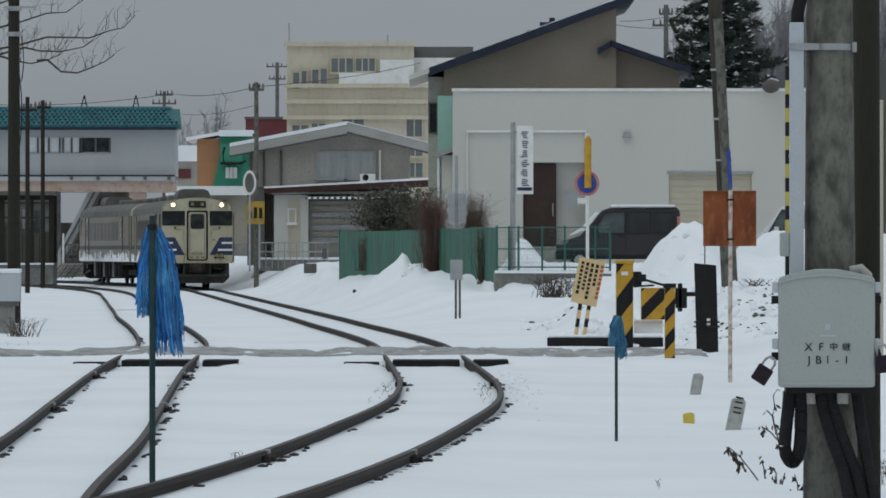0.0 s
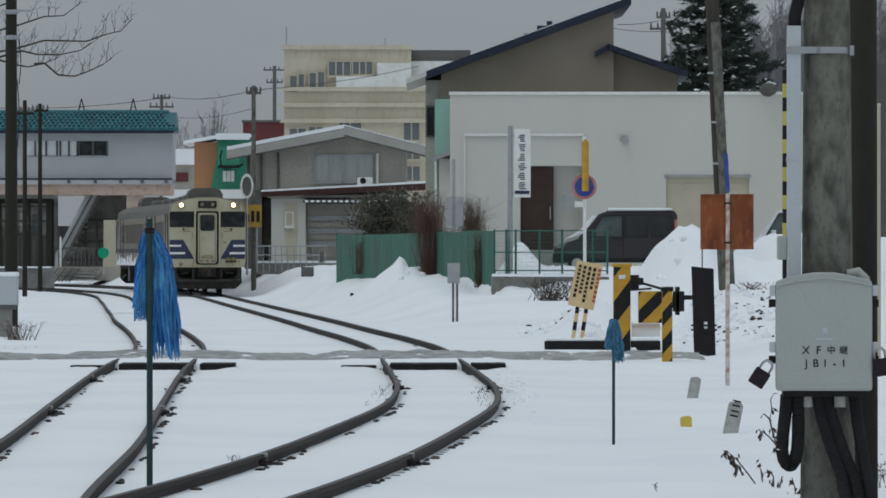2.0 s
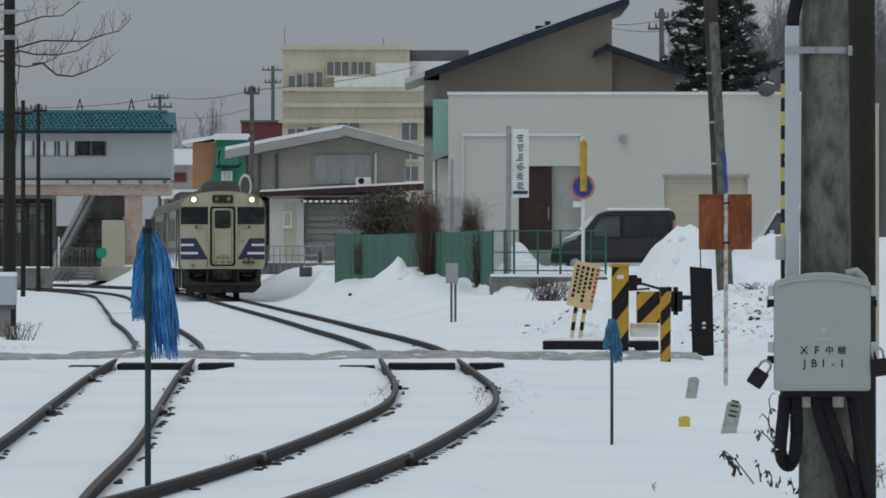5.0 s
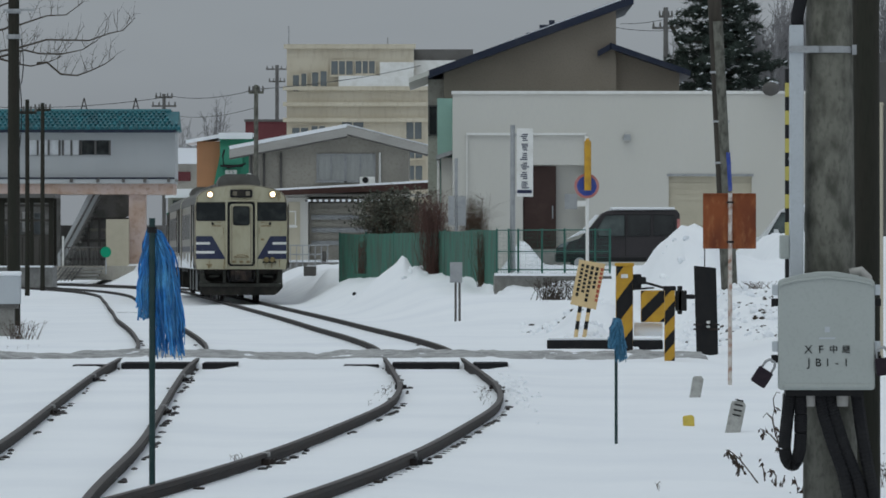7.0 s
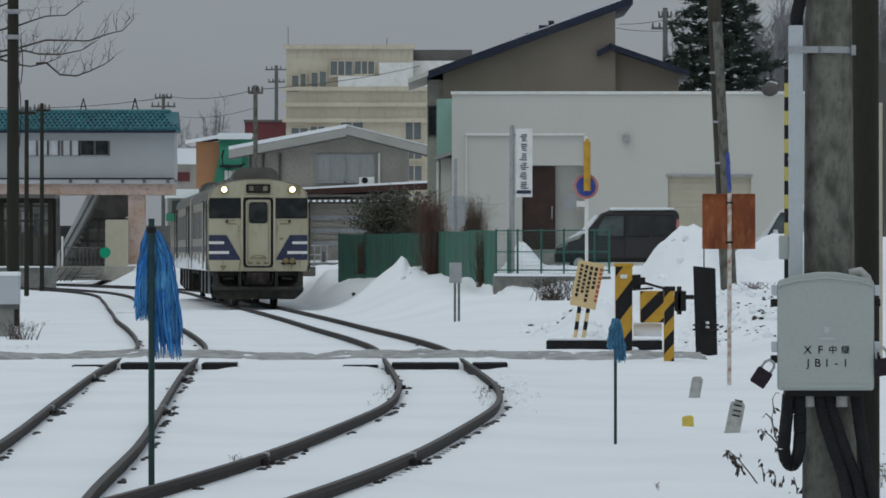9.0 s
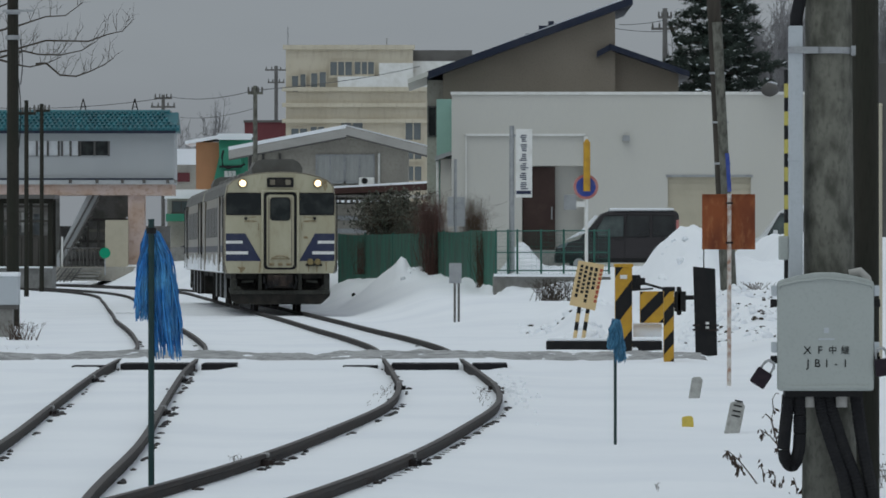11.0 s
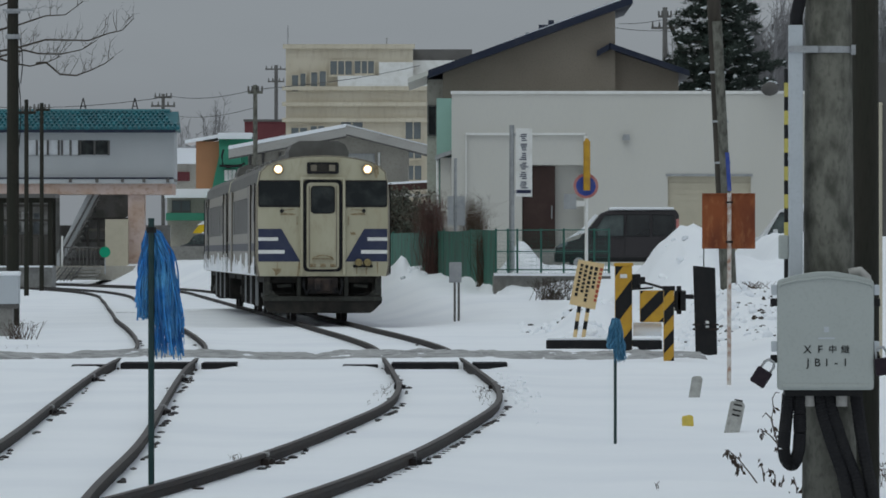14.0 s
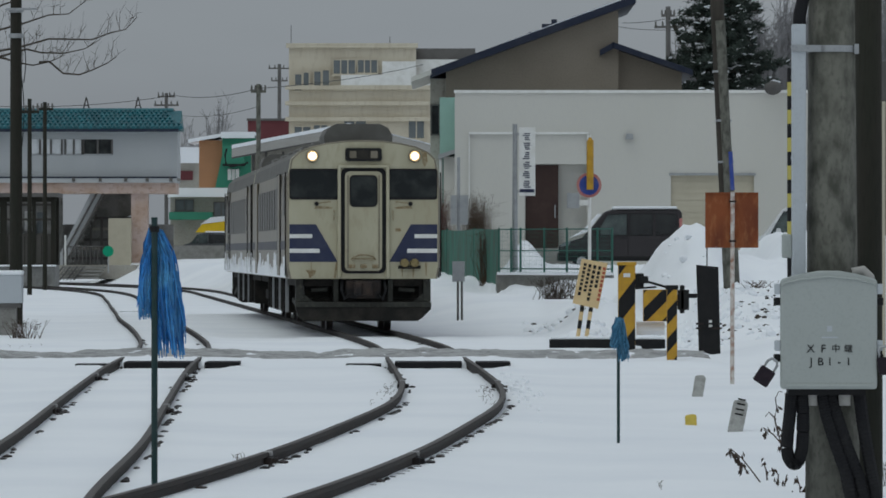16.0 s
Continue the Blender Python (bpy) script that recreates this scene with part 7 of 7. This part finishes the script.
def left_side():
    d = 116
    b = thing("grey_cabinet", -8.772, d, 0.0, "pale grey trackside cabinet on a pedestal with snow on top", "cabinet")
    part("body", boxm(-9.324, -8.363, d, d + 0.5, 0.626, 1.178, bevel=0.015), PIPEGREY, b)
    part("pedestal", boxm(-9.269, -8.485, d + 0.05, d + 0.45, -0.1, 0.626), CONCRETE, b, "concrete pedestal")
    part("ledge", boxm(-9.302, -8.407, d + 0.02, d + 0.48, 0.537, 0.637), GREYDARK, b)
    part("cabinet_snow", boxm(-9.335, -8.352, d - 0.02, d + 0.52, 1.178, 1.266, bevel=0.03), SNOW, b, "snow on the lid")
    d = 268
    s = thing("dark_shelter", -18.99, d, 0.3, "dark weathered platform shelter with small panes", "shelter")
    part("base_wall", boxm(-21.542, -17.816, d - 0.1, d + 3.0, 0.0, 1.05), SHELTERGREY, s, "grimy grey platform base")
    part("base_snow", boxm(-21.5, -17.75, d - 0.35, d - 0.1, 0.98, 1.06, bevel=0.03), SNOW, s, "snow along the platform edge")
    part("front_wall", boxm(-21.542, -17.93, d, d + 0.12, 1.05, 2.35), SHELTERBROWN, s, "dark weathered boards")
    for i in range(14):
        x = -21.5 + i * 0.255
        part("board_joint", boxm(x, x + 0.03, d - 0.012, d, 1.06, 2.34), DARKPOLE, s)
    for x, w in ((-21.4, 0.3), (-20.3, 0.3), (-19.55, 0.16), (-18.85, 0.16), (-18.35, 0.12), (-18.0, 0.22)):
        part("post", boxm(x, x + w, d - 0.03, d + 0.17, 1.05, 4.0), DARKPOLE, s)
    for z in (2.35, 3.05, 3.72):
        part("window_bar", boxm(-21.542, -17.93, d + 0.02, d + 0.10, z, z + 0.11), SHELTERBROWN, s)
    part("lintel", boxm(-21.542, -17.765, d, d + 0.2, 3.9, 4.121), DARKPOLE, s)
    part("roof", boxm(-21.644, -17.662, d - 0.5, d + 3, 4.121, 4.30), GREYDARK, s)
    part("roof_post", boxm(-17.98, -17.82, d + 2.6, d + 2.8, 1.05, 4.121), DARKPOLE, s)
    part("bench_back", boxm(-20.9, -18.3, d + 1.6, d + 1.7, 1.05, 2.95), SHELTERGREY, s, "grey bench back inside")
    # Pale sheets painted for the brightness that shows through the openings.
    part("bright_patch", boxm(-19.3, -18.95, d + 1.5, d + 1.58, 2.6, 3.5), WHITE, s, "pale sheet standing in for brightness seen through the openings")
    part("bright_patch", boxm(-18.75, -18.45, d + 1.5, d + 1.58, 2.5, 3.45), PALEGLASS, s)
    d = 236
    y = thing("yellow_notice", -7.597, d - 0.3, 1.0, "yellow notice board on the pole by the house", "sign")
    board = part("board", boxm(-7.979, -7.26, d - 0.42, d - 0.36, 2.676, 3.575), DULLYELLOW, y)
    bars(board, -7.934, -7.305, 2.744, 3.508, d - 0.42, 3, 1, BLACK)
    part("post", tube(BM(), (-7.462, d - 0.3, 0.9), (-7.462, d - 0.3, 3.575), 0.04, seg=8), GALV, y)
    # grey pipe railing before the house
    d = 240
    r = thing("pipe_railing", -6.491, d, 1.1, "grey pipe railing in front of the house", "railing")
    for i in range(12):
        x = -7.589 + i * 0.25
        part("post", tube(BM(), (x, d, 0.9), (x, d, 1.94), 0.022, seg=6), GALV, r)
    for v in (436, 452):
        z = 1.62 + (450 - v) * d / 10500
        part("rail", tube(BM(), (-7.634, d, z), (-4.777, d, z), 0.025, seg=6), GALV, r)
    part("kerb", boxm(-7.634, -4.206, d + 0.2, d + 0.5, 0.8, 1.254), CONCRETE, r)
    part("kerb_snow", boxm(-7.634, -4.206, d + 0.18, d + 0.52, 1.254, 1.346), SNOW, r)
    for u0, u1, v0, v1 in ((530, 552, 478, 473), (563, 570, 453, 446)):
        dd = 215
        bm = boxm((u0 - 784) * dd / 10500, (u1 - 784) * dd / 10500, dd, dd + 0.5, 1.62 + (450 - v0) * dd / 10500 - 0.25, 1.62 + (450 - v1) * dd / 10500, bevel=0.02)
        solid("dark_block", bm, GREYDARK, "small dark block half buried in snow", "block")
    # a lone dark stone on the snow
    bm = BM()
    bmesh.ops.create_icosphere(bm, subdivisions=2, radius=0.06, matrix=Matrix.Translation((-2.69, 172, ground_z(-2.69, 172) + 0.03)))
    solid("stone", bm, BLACK, "small dark stone lying on the snow", "stone")
    bm = BM()
    box(bm, -8.899, -8.381, 160, 160.05, 0.0, 0.03)
    solid("iron_bar", bm, DARKSTEEL, "thin dark bar lying between the rails", "bar")


retaining_wall()
fence_net()
fence_open()
vehicles()
tall_board_sign()
no_parking_sign()
plate_posts()
crossing_gate()
rusty_sign()
ground_markers()
leaning_pole()
poles()
near_pole()
streamer_stake(262, 868, 40.7, 388, -0.085, 0.165, 0.87, TASSEL, 460, "stake with long bright blue plastic streamers, standing by the rails", 0.022, 5)
streamer_stake(1083, 785, 50.8, 567, -0.048, 0.062, 0.35, TASSELDULL, 320, "short stake with dull blue plastic streamers in the snow", 0.014, 8)
bare_tree()
conifer(1268, 232, -170, 160, 165, 21, "dark pine with snow on its boughs behind the white building")
bare_copse()
left_side()
twig_bush("evergreen_shrub", "dark evergreen shrub behind the green fence", 690, 181, 1.15, 2.6, 1.0, TWIG, 130, 1, 0.55, HEDGE, leaf_size=0.05)
twig_bush("evergreen_shrub", "dark evergreen shrub behind the green fence", 668, 187, 0.9, 2.4, 1.0, TWIG, 85, 2, 0.55, HEDGE, leaf_size=0.05)
twig_bush("red_twig_shrub", "reddish bare shrub growing through the fence", 757, 164.5, 0.55, 2.5, 0.9, TWIGRED, 190, 3, 0.88)
twig_bush("red_twig_shrub", "reddish bare shrub behind the fence", 768, 172, 0.5, 2.3, 1.0, TWIGRED, 80, 4, 0.85)
twig_bush("bare_shrub", "brown bare shrub beside the white wall", 832, 170, 0.5, 2.3, 1.0, TWIG, 230, 5, 0.8)
twig_bush("bare_shrub", "brown bare shrub behind the green fence", 722, 178, 0.8, 2.1, 1.0, TWIG, 60, 6, 0.7, HEDGE)
twig_bush("red_twig_shrub", "reddish dead creeper hanging on the fence", 632, 181, 0.35, 1.1, 1.05, TWIGRED, 45, 14, 0.85)
twig_bush("red_twig_shrub", "reddish dead creeper hanging on the fence", 846, 154.3, 0.32, 1.5, 0.8, TWIG, 60, 15, 0.85)
twig_bush("brushwood", "low grey brushwood poking from the snow", 974, 128, 0.95, 0.46, 0.66, BARK, 110, 7, 0.15, thick=0.008)


def dry_stalk(label, d, stems, leaves, seed):
    """A withered weed: thin bent stems, and shrivelled leaves that hang from them; (x, z) in metres."""
    rng = random.Random(seed)
    x0, z0 = stems[0][0]
    w = thing("dry_weed", x0, d, z0, label, "weed")
    for stem in stems:
        path = [(x, d + rng.uniform(-0.02, 0.02), z) for x, z in stem]
        part("stem", sweep(BM(), path, [0.006 - 0.004 * k / len(path) for k in range(len(path))], 5), DRY, w)
    for x, z, n in leaves:
        for _ in range(n):
            c = Vector((x + rng.gauss(0, 0.012), d + rng.gauss(0, 0.012), z + rng.gauss(0, 0.014)))
            down = Vector((rng.gauss(0, 0.5), rng.gauss(0, 0.5), -1)).normalized()
            side = down.orthogonal().normalized()
            L, b = rng.uniform(0.03, 0.06), rng.uniform(0.009, 0.016)
            bm = BM()
            ring = [bm.verts.new(v) for v in (c, c + down * L * 0.5 + side * b, c + down * L, c + down * L * 0.5 - side * b)]
            ridge = bm.verts.new(c + down * L * 0.5 + down.cross(side) * b)
            for i in range(4):
                bm.faces.new((ring[i], ring[(i + 1) % 4], ridge))
            bm.faces.new(ring)
            part("leaf", bm, DRY, w)


dry_stalk("withered brown weed bowed over the snow", 41.2, [[(2.19, -0.02), (2.11, 0.09), (2.03, 0.19), (1.96, 0.25), (1.935, 0.255)], [(2.20, -0.03), (2.185, -0.01)]],
          [(1.945, 0.25, 4), (1.965, 0.235, 5), (1.985, 0.21, 4), (2.005, 0.185, 6), (2.02, 0.165, 6), (2.045, 0.13, 7), (2.03, 0.22, 3)], 8)
dry_stalk("tall thin withered weed with hanging leaves", 41.6, [[(2.335, 0.20), (2.318, 0.30), (2.285, 0.42), (2.275, 0.47)], [(2.30, 0.36), (2.28, 0.46), (2.295, 0.53), (2.285, 0.60), (2.31, 0.645), (2.335, 0.64)],
          [(2.325, 0.28), (2.27, 0.345), (2.20, 0.39)], [(2.29, 0.45), (2.24, 0.50), (2.215, 0.47)]],
          [(2.205, 0.385, 4), (2.225, 0.36, 4), (2.31, 0.40, 4), (2.325, 0.34, 4), (2.33, 0.27, 4), (2.29, 0.55, 2)], 9)
dry_stalk("small withered weeds beside the pole foot", 40.6, [[(2.175, 0.06), (2.165, 0.14), (2.15, 0.175)], [(2.25, 0.03), (2.25, 0.10), (2.22, 0.135), (2.19, 0.12)], [(2.29, 0.02), (2.31, 0.10)]],
          [(2.155, 0.17, 3), (2.165, 0.12, 2), (2.215, 0.13, 4), (2.245, 0.08, 3), (2.30, 0.08, 2)], 10)
dry_stalk("reddish withered stems at the foot of the pole", 39.8, [[(2.36, -0.08), (2.35, 0.05), (2.33, 0.12)], [(2.39, -0.08), (2.385, 0.04), (2.41, 0.12)], [(2.34, -0.10), (2.30, 0.02)]],
          [(2.33, 0.10, 4), (2.355, 0.04, 3), (2.40, 0.10, 4), (2.385, 0.02, 4), (2.345, -0.03, 4), (2.375, -0.06, 4)], 11)
twig_bush("dry_weed", "dry grass tuft by the grey cabinet", 30, 113, 0.5, 0.35, 0.0, DRY, 60, 12, 0.3, None, 0.006, "weed")
twig_bush("dry_weed", "dry dark weeds on the snow heap", 1330, 112, 0.7, 0.10, 1.0, DRY, 30, 13, 0.1, None, 0.006, "weed")
twig_bush("bare_shrub", "brown bare shrub leaning over the fence", 748, 170, 0.5, 2.3, 0.95, TWIG, 80, 16, 0.8)
twig_bush("dry_weed", "dry weeds beside the near pole", 1560, 41, 0.25, 0.20, 0.0, DRY, 6, 18, 0.3, DRY, 0.003, "weed", 0.012)


def grass_tips():
    """Short dead grass tips standing out of the snow along the near rails."""
    rng = random.Random(27)
    bm = BM()
    for cx, cy, sx, sy, n in ((-1.0, 53.0, 0.04, 0.3, 8), (-1.62, 45.5, 0.04, 0.3, 8), (0.42, 66, 0.05, 3.0, 30), (-0.72, 68, 0.06, 2.5, 24), (1.45, 40.2, 0.02, 0.1, 3), (-8.5, 100, 0.8, 0.8, 40)):
        for _ in range(n):
            x, y = rng.gauss(cx, sx), rng.gauss(cy, sy)
            z = ground_z(x, y)
            h = rng.uniform(0.02, 0.06)
            sweep(bm, [(x, y, z - 0.02), (x + rng.gauss(0, 0.015), y, z + h * 0.6), (x + rng.gauss(0, 0.03), y, z + h)], [0.003, 0.0025, 0.001], 4)
    solid("grass_tips", bm, DRY, "short dead grass tips standing out of the snow", "grass", kind="stuff")


grass_tips()


def earth_clods():
    """Dark earth and brash showing through the trampled snow by the crossing."""
    rng = random.Random(9)
    bm = BM()
    for cx, cy, sx, sy, n in ((5.75, 107, 0.5, 1.6, 60), (5.2, 104, 0.5, 1.2, 24), (2.45, 122, 0.35, 3.0, 60), (2.1, 101.5, 0.15, 0.6, 5), (6.1, 113, 0.5, 2.0, 30)):
        for _ in range(n):
            x, y = rng.gauss(cx, sx), rng.gauss(cy, sy)
            r = rng.uniform(0.015, 0.055)
            m = Matrix.Translation((x, y, ground_z(x, y) + r * 0.1)) @ Matrix.Rotation(rng.uniform(0, 6), 4, "Z") @ Matrix.Diagonal((r * 1.5, r, r * 0.6, 1))
            bmesh.ops.create_icosphere(bm, subdivisions=1, radius=1, matrix=m)
    solid("earth_clods", bm, CLOD, "dark earth clods showing through trampled snow", "earth", kind="stuff")


earth_clods()


def snow_clods():
    """Lumps of ploughed snow on the heaps round the crossing gate."""
    rng = random.Random(19)
    bm = BM()
    for cx, cy, sx, sy, n in ((2.55, 105, 0.3, 1.5, 60), (3.6, 104, 0.5, 2.5, 70), (5.2, 106, 0.7, 3.0, 120), (4.4, 118, 0.5, 4.0, 50), (6.2, 112, 0.6, 4.0, 80), (2.5, 121, 0.4, 3.0, 70), (-1.0, 164, 0.15, 1.0, 14), (0.82, 69, 0.09, 5.0, 70)):
        for _ in range(n):
            x, y = rng.gauss(cx, sx), rng.gauss(cy, sy)
            r = rng.choice((0.03, 0.04, 0.05, 0.06, 0.085)) * rng.uniform(0.8, 1.2) * (1.0 if cy > 80 else 0.4)
            m = Matrix.Translation((x, y, ground_z(x, y) + r * 0.15)) @ Euler((rng.uniform(0, 1), rng.uniform(0, 1), rng.uniform(0, 6))).to_matrix().to_4x4() @ Matrix.Diagonal((r * 1.3, r * 1.1, r * 0.8, 1))
            made = bmesh.ops.create_icosphere(bm, subdivisions=2, radius=1, matrix=m)["verts"]
            for v in made:
                v.co += Vector((rng.uniform(-1, 1), rng.uniform(-1, 1), rng.uniform(-1, 1))) * r * 0.10
    solid("snow_clods", bm, SNOW, "lumps of ploughed snow on the heaps", "snow", kind="stuff")


snow_clods()


def motions():
    walk(lead_car, car_rows(0.0))
    walk(rear_car, car_rows(CAR_PITCH, math.pi))
    # the streamers turn a little in the breeze
    for k, tuft in enumerate(TUFTS):
        walk(tuft, [(t, pose(0, 0, 0, 0, 0, 4.5 * math.sin(1.7 * t + k) + 2.5 * math.sin(0.73 * t + 2 * k))) for t in (i * 0.5 for i in range(33))])


motions()
